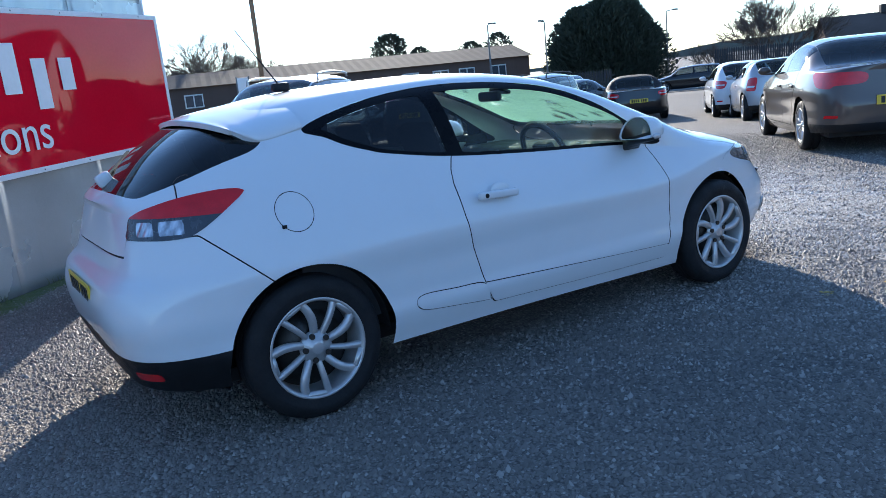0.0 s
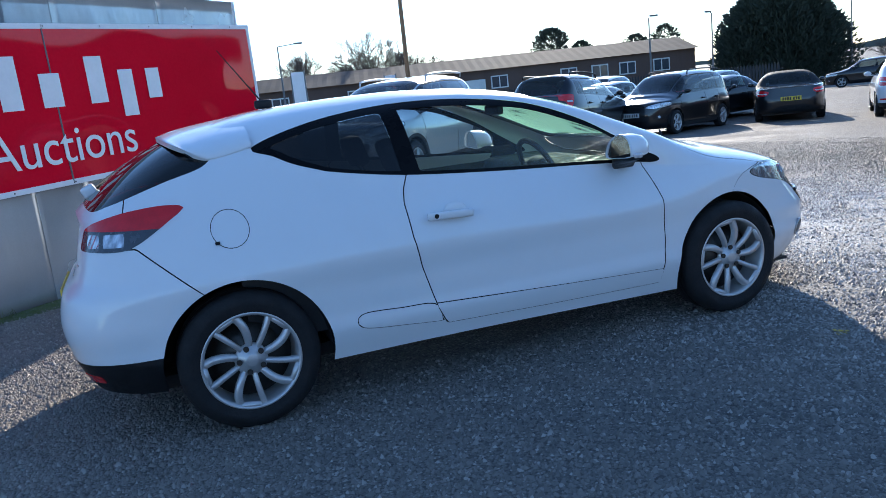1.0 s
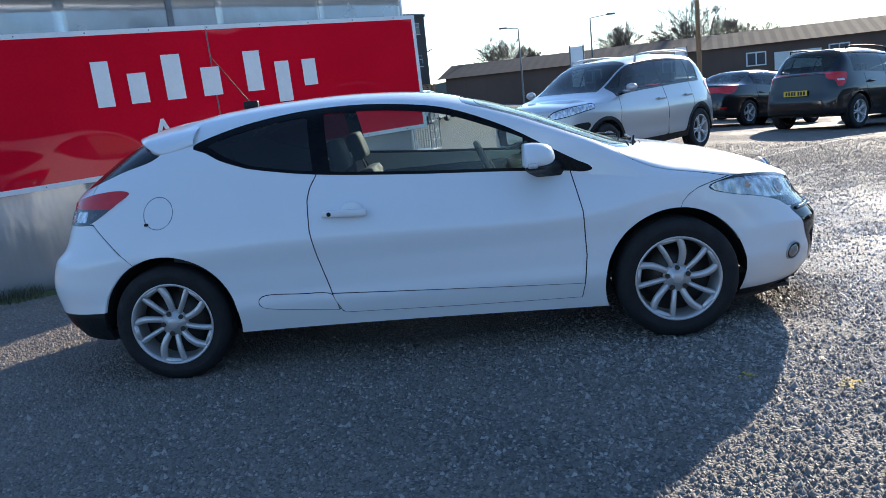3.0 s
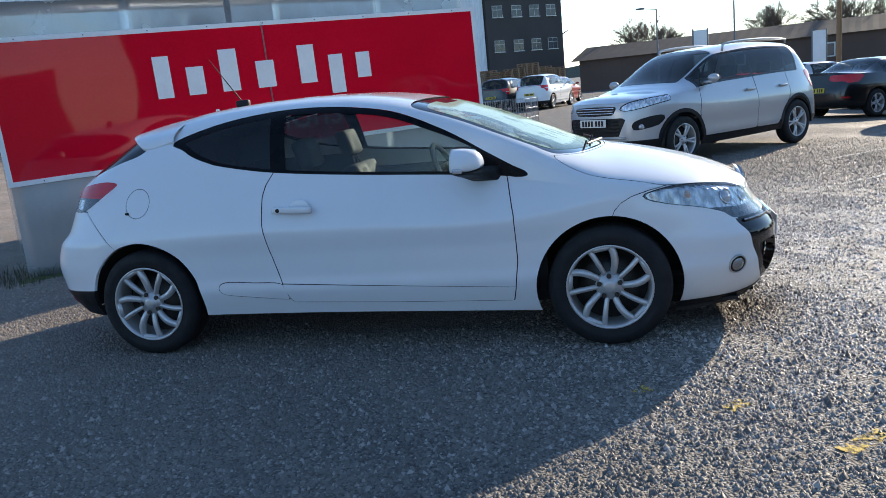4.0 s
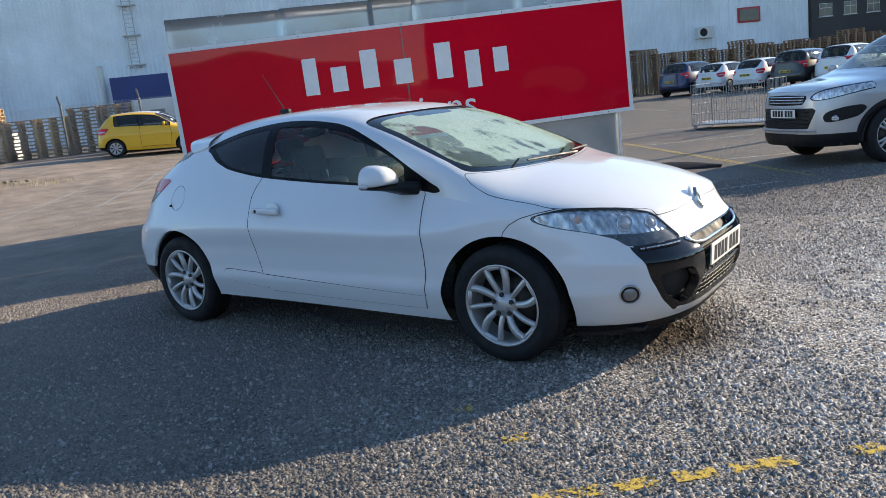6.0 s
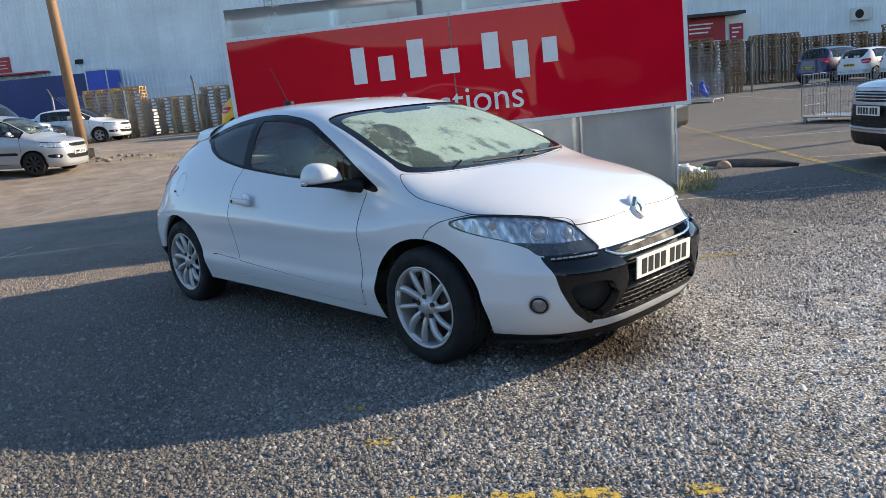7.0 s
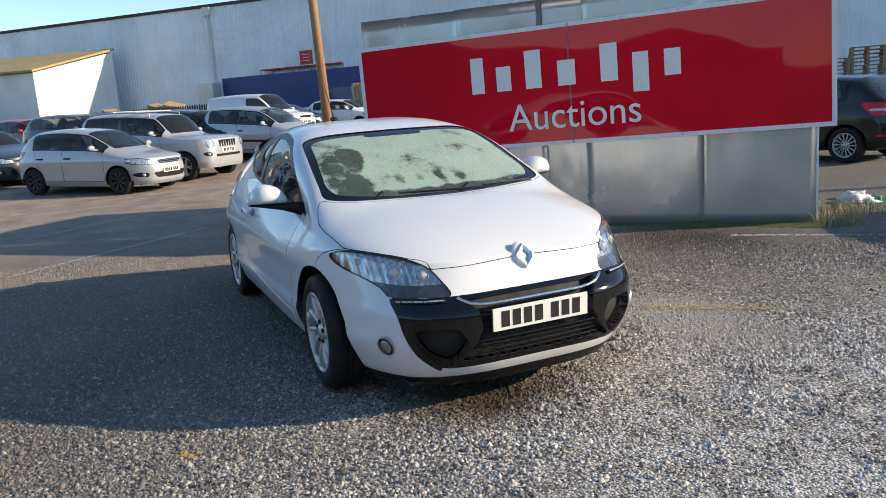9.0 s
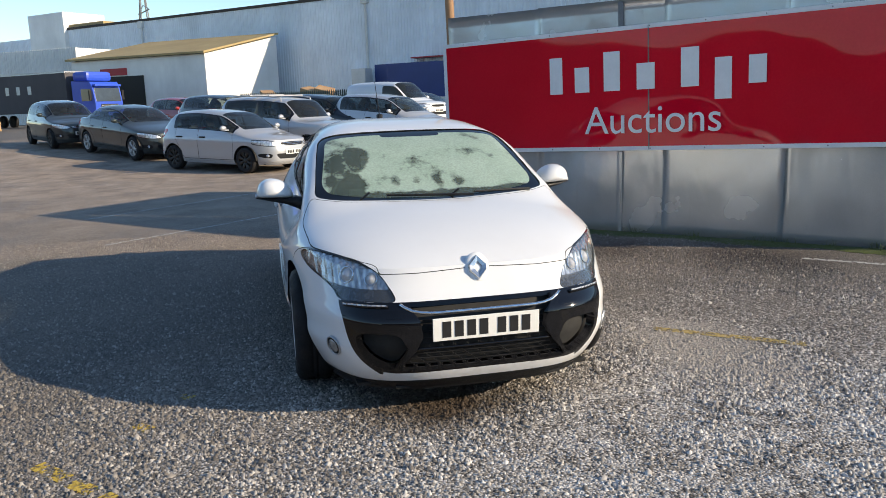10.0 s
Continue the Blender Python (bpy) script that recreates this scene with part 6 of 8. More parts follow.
M_SOFT = surface("black_fabric_hood", (0.012, 0.012, 0.013), 0.9, vary=0.3, scale=12, bump=0.2, bump_scale=200)
CARS = [
    ("suv", "silver_suv", "silver five-door SUV with black lower cladding and roof rails", "SUV", M_SILVER, (2.58, 8.48), 225.8, dict(wheel="five", cladding=True, rails=True, res=200)),
    ("saloon", "brown_saloon", "bronze-brown four-door saloon with multi-spoke alloy wheels", "car", M_BRONZE, (8.6, 2.55), 44, dict(wheel="many", res=200)),
    ("mini", "small_hatchback", "pale silver three-door hatchback with a black roof", "car", M_SILVER, (15.2, 8.2), 43, dict(wheel="five", black_roof=True)),
    ("hatch", "white_hatchback", "white five-door hatchback parked in a row", "car", M_WHITE, (17.3, 10.7), 43, dict(wheel="five")),
    ("roadster", "dark_roadster", "black roadster with a black fabric roof", "car", M_BLACK, (16.4, 13.9), 48, dict(soft_top=M_SOFT, wheel="five")),
    ("estate", "black_estate", "black estate car standing by the fence", "car", M_BLACK, (36.5, 28.2), 130, dict()),
    ("mpv", "black_people_carrier", "black people carrier with dark windows", "car", M_BLACK, (12.35, 14.0), 205, dict(rails=True)),
    ("roadster", "black_coupe", "low black coupe parked behind the people carrier", "car", M_BLACK, (16.2, 16.6), 190, dict()),
    ("suv", "black_suv", "black SUV with roof rails seen from behind", "SUV", M_BLACK, (8.7, 13.2), 36, dict(rails=True, res=160)),
    ("hatch", "dark_hatchback", "dark blue hatchback parked nose to the yard", "car", M_NAVY, (9.9, 21.6), 10, dict()),
    ("saloon", "black_saloon", "black saloon parked in the row", "car", M_BLACK, (12.6, 18.0), 36, dict()),
    ("hatch", "silver_hatchback", "silver hatchback standing behind the black cars", "car", M_SILVER, (14.9, 21.4), 205, dict()),
    ("hatch", "dark_hatchback", "dark hatchback standing behind the black cars", "car", M_BLACK, (19.0, 20.4), 205, dict()),
    ("saloon", "black_saloon", "black saloon beyond the silver SUV", "car", M_BLACK, (7.8, 16.9), 36, dict()),
    ("suv", "grey_suv", "pale grey SUV in the back row", "SUV", M_SILVER, (16.5, 24.0), 215, dict()),
    ("hatch", "silver_hatchback", "silver hatchback in the back row", "car", M_SILVER, (8.5, 26.0), 30, dict()),
    ("hatch", "black_hatchback", "black hatchback with multi-spoke alloy wheels behind the hoarding", "car", M_BLACK, (-5.38, 10.22), 190, dict(wheel="many", res=160)),
    ("hatch", "white_hatchback", "white hatchback in the row behind the mesh cage", "car", M_WHITE, (-7.9, 36.2), 75, dict(group="row of cars")),
    ("hatch", "white_hatchback", "white hatchback in the row behind the mesh cage", "car", M_WHITE, (-6.0, 35.7), 75, dict(group="row of cars")),
    ("suv", "dark_suv", "black SUV in the row behind the mesh cage", "SUV", M_BLACK, (-4.1, 35.4), 75, dict(group="row of cars")),
    ("suv", "white_suv", "white SUV in the row behind the mesh cage", "SUV", M_WHITE, (-2.2, 35.0), 75, dict(group="row of cars")),
    ("suv", "dark_suv", "dark SUV at the end of the row", "SUV", M_NAVY, (-9.75, 36.8), 75, dict(group="row of cars")),
    ("estate", "red_estate", "red estate car behind the row", "car", M_MAROON, (-2.0, 40.4), 75, dict()),
    ("hatch", "silver_hatchback", "silver five-door hatchback with black steel front wheels", "car", M_SILVER, (-14.77, -1.74), 45, dict(wheel="cover", res=160, handles=M_PLASTIC, front_rim=M_DARKMETAL)),
    ("jeep", "boxy_jeep", "silver boxy off-roader with a slotted grille", "SUV", M_SILVER, (-16.4, -0.2), 45, dict(rails=True, rack=True, res=160, handles=M_PLASTIC)),
    ("fusion", "tall_hatchback", "silver tall five-door hatchback with a dark side strip", "car", M_SILVER, (-18.75, 2.86), 40, dict(wheel="cover", res=160, side_strip=True, handles=M_PLASTIC)),
    ("estate", "dark_estate", "dark car parked between silver cars", "car", M_BLACK, (-20.5, 1.2), 42, dict()),
    ("saloon", "grey_saloon", "dark grey four-door saloon", "car", M_GREY, (-19.1, -4.6), 35, dict(res=150)),
    ("hatch", "dark_green_hatchback", "dark green hatchback at the end of the row", "car", M_GREY, (-22.9, -7.4), 28, dict(wheel="cover")),
    ("hatch", "red_hatchback", "red hatchback in the back row", "car", M_MAROON, (-27.0, -3.8), 40, dict()),
    ("estate", "dark_estate", "dark estate car in the back row", "car", M_GREY, (-23.5, -2.0), 40, dict()),
    ("van", "white_van", "small white panel van", "van", M_WHITE, (-26.0, 4.3), 40, dict(blind=True, wheel="cover")),
    ("hatch", "white_hatchback", "white hatchback beside the wooden pole", "car", M_WHITE, (-28.6, 5.0), 40, dict()),
    ("saloon", "black_saloon", "black saloon beside the wooden pole", "car", M_BLACK, (-30.3, 6.3), 40, dict()),
    ("hatch", "white_hatchback", "white hatchback near the stacked pallets", "car", M_WHITE, (-29.8, 8.9), 40, dict()),
    ("city", "yellow_city_car", "bright yellow small city car", "car", M_YELLOW, (-21.32, 12.72), 52, dict(wheel="cover", res=150)),
    ("hatch", "white_hatchback", "white hatchback behind the yellow car", "car", M_WHITE, (-23.2, 14.2), 52, dict()),
]
for kind, name, label, cat, mat_, at, hd, opt in CARS:
    build_car(kind, name, label, cat, mat_, at, hd, **opt)


# ---- buildings, poles, fences ----
def cladding(name, colour, rough=0.45, metal=0.3, streak=0.35, spec=0.4):
    m, nt, nn, ln, p = nodes_of(name)
    a = noise_node(nt, 0.25, 5, 0.6)
    s = noise_node(nt, 1.2, 5, 0.65, stretch=(1, 1, 0.06))
    c = ramp_node(nt, a, [(0.3, tuple(x * 0.85 for x in colour)), (0.7, tuple(min(1, x * 1.12) for x in colour))])
    c = mix_node(nt, ramp_node(nt, s, [(0.5, (0, 0, 0)), (0.8, (streak,) * 3)]), c, tuple(x * 0.6 for x in colour))
    ln.new(c, p.inputs["Base Color"])
    p.inputs["Roughness"].default_value = rough
    p.inputs["Metallic"].default_value = metal
    p.inputs["Specular IOR Level"].default_value = spec
    return m


M_CLAD = cladding("grey_blue_cladding", (0.72, 0.78, 0.83), 0.5, 0.0, 0.3)
M_CLADW = cladding("white_cladding", (0.74, 0.74, 0.72), 0.5, 0.0, 0.2)
M_ROOFT = cladding("ochre_roof_sheet", (0.36, 0.27, 0.13), 0.7, 0.0)
M_DARKROOF = cladding("dark_corrugated_roof", (0.075, 0.068, 0.064), 0.85, 0.0, 0.35, 0.1)
M_BLUE = cladding("blue_trailer_curtain", (0.011, 0.037, 0.17), 0.4, 0.0, 0.3)
M_BLUEB = cladding("bright_blue_panel", (0.02, 0.08, 0.5), 0.4, 0.0, 0.1)
M_BLACKB = cladding("black_brick_wall", (0.058, 0.053, 0.052), 0.8, 0.0, 0.2)
M_BRICK = cladding("brown_brick", (0.13, 0.085, 0.07), 0.9, 0.0, 0.3, 0.1)
M_REDP = surface("red_painted_panel", (0.4, 0.02, 0.03), 0.5, vary=0.15, scale=2)
M_PANE = surface("building_window_glass", (0.05, 0.065, 0.08), 0.08, vary=0.2, scale=3, spec=0.5)
M_WOOD = surface("pale_pallet_wood", (0.46, 0.29, 0.13), 0.8, vary=0.35, scale=5, bump=0.2, bump_scale=60)
M_WOODD = surface("weathered_pallet_wood", (0.27, 0.175, 0.108), 0.85, vary=0.4, scale=5, bump=0.2, bump_scale=60)
M_POLE = surface("brown_wooden_pole", (0.29, 0.165, 0.09), 0.85, vary=0.35, scale=4, stretch=(6, 6, 0.4), bump=0.3, bump_scale=40)
M_CARD = surface("cardboard", (0.42, 0.25, 0.13), 0.85, vary=0.2, scale=3)
M_LAMPW = surface("off_white_panel", (0.6, 0.6, 0.58), 0.5, vary=0.12, scale=2)
WALL = Matrix.Translation((-59.7, 15.5, 0)) @ Matrix.Rotation(math.atan2(0.733, 0.68), 4, "Z")


def ribbed(L0, L1, z0, z1, pitch=0.30, depth=0.045):
    """A profiled sheet wall along x, its face at y = 0 and looking to -y."""
    v, f = [], []
    n = int((L1 - L0) / pitch)
    pts = []
    for k in range(n):
        x = L0 + (L1 - L0) * k / n
        pts += [(x, 0), (x + pitch * 0.45, 0), (x + pitch * 0.58, -depth), (x + pitch * 0.87, -depth)]
    pts.append((L1, 0))
    for x, y in pts:
        v += [(x, y, z0), (x, y, z1)]
    for k in range(len(pts) - 1):
        a = 2 * k
        f.append((a, a + 2, a + 3, a + 1))
    return mesh_from("sheet_wall", v, f, False)


def build_warehouse():
    w = thing("warehouse", "long grey profiled-steel warehouse with a low-pitched roof", "building", WALL)
    piece("wall", ribbed(-51, 72.5, 0.2, 10.95), M_CLAD, w)
    part("wall_core", box(-51, 72.5, 0.02, 0.4, -0.5, 10.9), M_CLAD, w)
    part("roof", box(-51.3, 72.8, -0.12, 60, 10.9, 11.15), M_DARKROOF, w, "edge of a low roof")
    part("end_wall", box(-51, -50.6, 0.4, 60, 0, 10.9), M_CLAD, w)
    part("end_wall", box(72.1, 72.5, 0.4, 60, 0, 10.9), M_CLAD, w)
    for x in (-38.5, -9.3):
        dp = part("downpipe", rod((x, -0.12, 0.3), (x, -0.12, 10.2), 0.11, n=10), M_LAMPW, w)
        part("hopper", box(x - 0.35, x + 0.35, -0.4, 0.05, 10.2, 10.9, bevel=0.05), M_LAMPW, dp)
    part("canopy", box(-4.3, 3.0, -0.9, 0, 5.2, 5.3), M_REDP, w, "thin dark red canopy")
    part("loading_bay", box(-8.6, 6.2, -0.12, -0.05, 0.2, 4.9), M_BLUE, w, "dark blue loading bay wall")
    part("wall_sign", box(-0.9, 0.25, -0.1, -0.045, 5.45, 6.55, bevel=0.01), M_REDP, w, "small red wall sign")
    for k, (a, b) in enumerate(((-0.7, 0.05), (-0.6, -0.05), (-0.7, 0.0))):
        part("sign_bar", box(a, b, -0.108, -0.1, 6.22 - 0.25 * k, 6.26 - 0.25 * k), M_SIGNWHITE, w)
    part("floodlight", box(5.0, 5.5, -0.35, -0.04, 5.6, 5.9, bevel=0.04), M_PLASTIC, w)
    lad = part("ladder", rod((19.2, -0.35, 5.4), (19.2, -0.35, 11.4), 0.035, n=6), M_STEEL, w, "fixed steel wall ladder")
    part("stile", rod((19.75, -0.35, 5.4), (19.75, -0.35, 11.4), 0.035, n=6), M_STEEL, lad)
    for k in range(20):
        part("rung", rod((19.2, -0.35, 5.55 + 0.29 * k), (19.75, -0.35, 5.55 + 0.29 * k), 0.018, n=5), M_STEEL, lad)
    for z in (5.6, 7.6, 9.6):
        part("bracket", box(18.9, 20.05, -0.4, -0.02, z, z + 0.07), M_STEEL, lad)
    part("rain_pipe", rod((17.0, -0.16, 0.3), (17.0, -0.16, 5.8), 0.2, n=10), M_LAMPW, w)
    part("wall_lamp", box(21.35, 21.9, -0.35, -0.04, 5.7, 6.0, bevel=0.06), M_LAMPW, w, "pale bulkhead lamp")
    part("dock_block", box(-10.4, -8.9, -1.2, -0.05, 0.2, 4.6, bevel=0.02), M_LAMPW, w)
    # entrance
    part("entrance_wall", box(47.2, 55.4, -0.12, -0.045, 0.2, 4.7), M_CLADW, w)
    part("entrance_panel", box(49.1, 52.8, -0.2, -0.13, 0.2, 4.7), M_REDP, w)
    part("entrance_roof", box(48.5, 53.9, -1.3, 0, 4.72, 4.95), M_DARKROOF, w)
    part("entrance_door", box(49.6, 52.4, -0.24, -0.205, 0.2, 3.0), M_CLADW, w)
    part("door_pane", box(50.0, 52.0, -0.25, -0.243, 0.3, 2.6), M_PANE, w)
    for a, b, z0, z1 in ((49.9, 52.0, 3.4, 4.55), (53.1, 54.1, 2.9, 4.1), (47.5, 48.7, 3.0, 3.9)):
        sgn = part("entrance_sign", box(a, b, -0.30, -0.22, z0, z1, bevel=0.01), M_REDP, w, "red sign")
        for k in range(3):
            hh = (z1 - z0) / 5
            part("sign_bar", box(a + 0.15, b - 0.15 - 0.2 * k, -0.308, -0.30, z1 - hh * (1.1 + 1.3 * k) - hh * 0.45, z1 - hh * (1.1 + 1.3 * k)), M_SIGNWHITE, sgn)
    part("dark_doorway", box(43.0, 47.0, -0.10, -0.045, 0.2, 5.3), M_PLASTIC, w)
    part("door_jamb", box(46.8, 47.4, -0.16, -0.05, 0.2, 5.4), M_REDP, w)
    fr = part("window_frame", box(66.0, 68.0, -0.12, -0.045, 4.4, 5.6), M_REDP, w)
    part("pane", box(66.15, 67.85, -0.13, -0.121, 4.55, 5.45), M_PANE, fr)
    ac = part("air_unit", box(62.2, 63.6, -0.5, -0.05, 3.5, 4.4, bevel=0.03), M_LAMPW, w)
    part("fan_grille", rod((62.7, -0.53, 3.95), (62.7, -0.5, 3.95), 0.32, n=20), M_PLASTIC, ac)
    # farther, lower stretch and its lift tower
    piece("far_wall", ribbed(-110, -51, 0.2, 10.4), M_CLAD, w)
    part("far_core", box(-110, -51, 0.02, 0.4, -0.5, 10.35), M_CLAD, w)
    part("tower", box(-57.5, -51.0, -0.5, 5.0, 0.2, 12.9), M_CLADW, w, "pale roof tower")
    part("tower_roof", box(-51.0, -45.0, 0.2, 5.0, 11.1, 11.5), M_ROOFT, w)


def wedge(name, pts, z0, zs, mat_, parent):
    """An upright prism over plan points with its own top height at each."""
    n = len(pts)
    v = [(x, y, z0) for x, y in pts] + [(x, y, z) for (x, y), z in zip(pts, zs)]
    f = [tuple(range(n, 2 * n))] + [(k, (k + 1) % n, n + (k + 1) % n, n + k) for k in range(n)]
    return piece(name, mesh_from(name, v, f, False), mat_, parent)


def build_leanto():
    b = thing("side_building", "white lean-to building with an ochre sheet roof", "building")
    C, E = Vector((-64.7, -5.3)), Vector((-73.2, -17.5))
    back = Vector((-0.733, 0.68)) * 9.0
    pts = [tuple(C), tuple(C + back), tuple(E + back), tuple(E)]
    wedge("wall", pts, 0.2, [6.1, 7.95, 7.95, 6.1], M_CLADW, b)
    o = Vector((0.733, -0.68)) * 0.4
    side = (C - E).normalized() * 0.3
    v = [(*(C + o + side), 6.12), (*(C + back + side), 8.1), (*(E + back - side), 8.1), (*(E + o - side), 6.12)]
    v += [(x, y, z + 0.18) for x, y, z in v]
    piece("roof", mesh_from("roof", v, [(0, 1, 2, 3), (4, 7, 6, 5), (0, 3, 7, 4), (0, 4, 5, 1), (1, 5, 6, 2), (2, 6, 7, 3)], False), M_ROOFT, b, "ochre sheet roof")
    d = (C - E).normalized()
    m = Matrix.Translation((E.x, E.y, 0)) @ Matrix.Rotation(math.atan2(d.y, d.x), 4, "Z")
    part("shutter_opening", box(3.4, 8.2, -0.06, -0.02, 0.2, 4.6), M_PLASTIC, b, m=m)
    part("wall_sign", box(3.4, 6.4, -0.12, -0.03, 4.7, 5.3, bevel=0.01), M_REDP, b, "red strip sign", m=m)
    w = thing("pale_building", "pale cream cladding building at the yard's far end", "building")
    m2 = Matrix.Translation((-80.0, -24.0, 0)) @ Matrix.Rotation(math.atan2(d.y, d.x), 4, "Z")
    piece("wall", ribbed(-30, 8.0, 0.2, 7.6), M_CLADW, w, "", m2)
    part("core", box(-30, 8.0, 0.02, 8, 0.2, 7.55), M_CLADW, w, m=m2)


def build_black_block():
    b = thing("black_office", "black two-storey office block with small white-framed windows", "building", WALL)
    part("wall", box(72.6, 81.9, -0.3, 12, -1.0, 9.0), M_BLACKB, b)
    part("parapet", box(72.5, 82.0, -0.4, 12.1, 9.0, 9.25), M_BLACKB, b)
    for z in (1.4, 4.3, 7.4):
        for x in (73.3, 75.6, 77.8, 79.9):
            fr = part("window", box(x - 0.02, x + 1.18, -0.36, -0.29, z - 0.04, z + 1.0, bevel=0.01), M_STEEL, b)
            part("sill", box(x - 0.08, x + 1.24, -0.42, -0.30, z - 0.1, z - 0.045), M_LAMPW, fr)
            for x_ in (x + 0.03, x + 0.61):
                for z_, h_ in ((z, 0.60), (z + 0.65, 0.31)):
                    part("pane", box(x_, x_ + 0.53, -0.37, -0.361, z_, z_ + h_), M_PANE, fr)
    part("camera_arm", rod((81.9, -0.3, 5.6), (82.6, -0.3, 5.9), 0.05), M_PLASTIC, b)


def build_brick():
    b = thing("brick_workshop", "long low brown-brick workshop with a corrugated pitched roof", "building")
    A, B = Vector((46.0, 54.2)), Vector((-2.0, 68.0))
    d = (B - A)
    n = Vector((d.y, -d.x)).normalized()
    if n.y > 0:
        n = -n
    m = Matrix.Translation((A.x, A.y, -1.7)) @ Matrix.Rotation(math.atan2(d.y, d.x), 4, "Z")
    L = d.length
    s = 1 if (Matrix.Rotation(math.atan2(d.y, d.x), 2) @ Vector((0, 1))).dot(n) > 0 else -1
    D = 9.0
    y0, y1 = (0, -s * D)
    v = [(0, y0, 0), (L, y0, 0), (L, y1, 0), (0, y1, 0), (0, y0, 4.4), (L, y0, 4.4), (L, y1, 4.4), (0, y1, 4.4), (0, (y0 + y1) / 2, 5.5), (L, (y0 + y1) / 2, 5.5)]
    piece("wall", mesh_from("wall", v, [(0, 1, 5, 4), (2, 3, 7, 6), (0, 4, 8, 7, 3), (1, 2, 6, 9, 5)], False), M_BRICK, b, "", m)
    v, f = [], []
    k = 0
    N = int(L / 0.8)
    for i in range(N + 1):
        x = -0.3 + (L + 0.6) * i / N
        for xx, dz in ((x, 0.0), (x + 0.4, 0.02)):
            v += [(xx, y0 + s * 0.4, 4.36 + dz), (xx, (y0 + y1) / 2, 5.62 + dz), (xx, y1 - s * 0.4, 4.36 + dz)]
            if k:
                q = 3 * k
                f += [(q - 3, q, q + 1, q - 2), (q - 2, q + 1, q + 2, q - 1)]
            k += 1
    piece("roof", mesh_from("roof", v, f, False), M_DARKROOF, b, "dark corrugated roof", m)
    for x in (2.4, 5.5, 8.0, 10.8, 17.0, 23.0, 29.5, 36.0):
        fr = part("window", box(x, x + 1.5, min(s * 0.02, s * 0.12), max(s * 0.02, s * 0.12), 2.7, 3.8), M_LAMPW, b, m=m)
        for q in range(2):
            part("pane", box(x + 0.1 + 0.7 * q, x + 0.7 + 0.7 * q, min(s * 0.12, s * 0.14), max(s * 0.12, s * 0.14), 2.8, 3.7), M_PANE, fr)
    part("wall_banner", box(19.0, 22.4, min(s * 0.02, s * 0.1), max(s * 0.02, s * 0.1), 2.2, 3.6), M_LAMPW, b, "pale banner", m=m)
    c = thing("far_shed", "dark brick shed with roof vents beyond the fence", "building", pose(54.0, 29.4, -3.3, 0, 0, -52))
    v = [(0, 0, 0), (40, 0, 0), (40, 12, 0), (0, 12, 0), (0, 0, 4.0), (40, 0, 4.0), (40, 12, 4.0), (0, 12, 4.0), (0, 6, 6.2), (40, 6, 6.2)]
    piece("wall", mesh_from("wall", v, [(0, 1, 5, 4), (2, 3, 7, 6), (0, 4, 8, 7, 3), (1, 2, 6, 9, 5)], False), M_BRICK, c)
    v = [(-0.3, -0.4, 3.9), (40.3, -0.4, 3.9), (40.3, 6, 6.35), (-0.3, 6, 6.35), (40.3, 12.4, 3.9), (-0.3, 12.4, 3.9)]
    piece("roof", mesh_from("roof", v, [(0, 1, 2, 3), (3, 2, 4, 5)], False), M_DARKROOF, c)
    for x in range(4, 38, 5):
        part("roof_vent", box(x, x + 0.9, 5.5, 6.5, 6.2, 6.9, bevel=0.1), M_DARKROOF, c)


M_TRAILER = cladding("grey_trailer_curtain", (0.10, 0.095, 0.10), 0.7, 0.0, 0.3, 0.1)


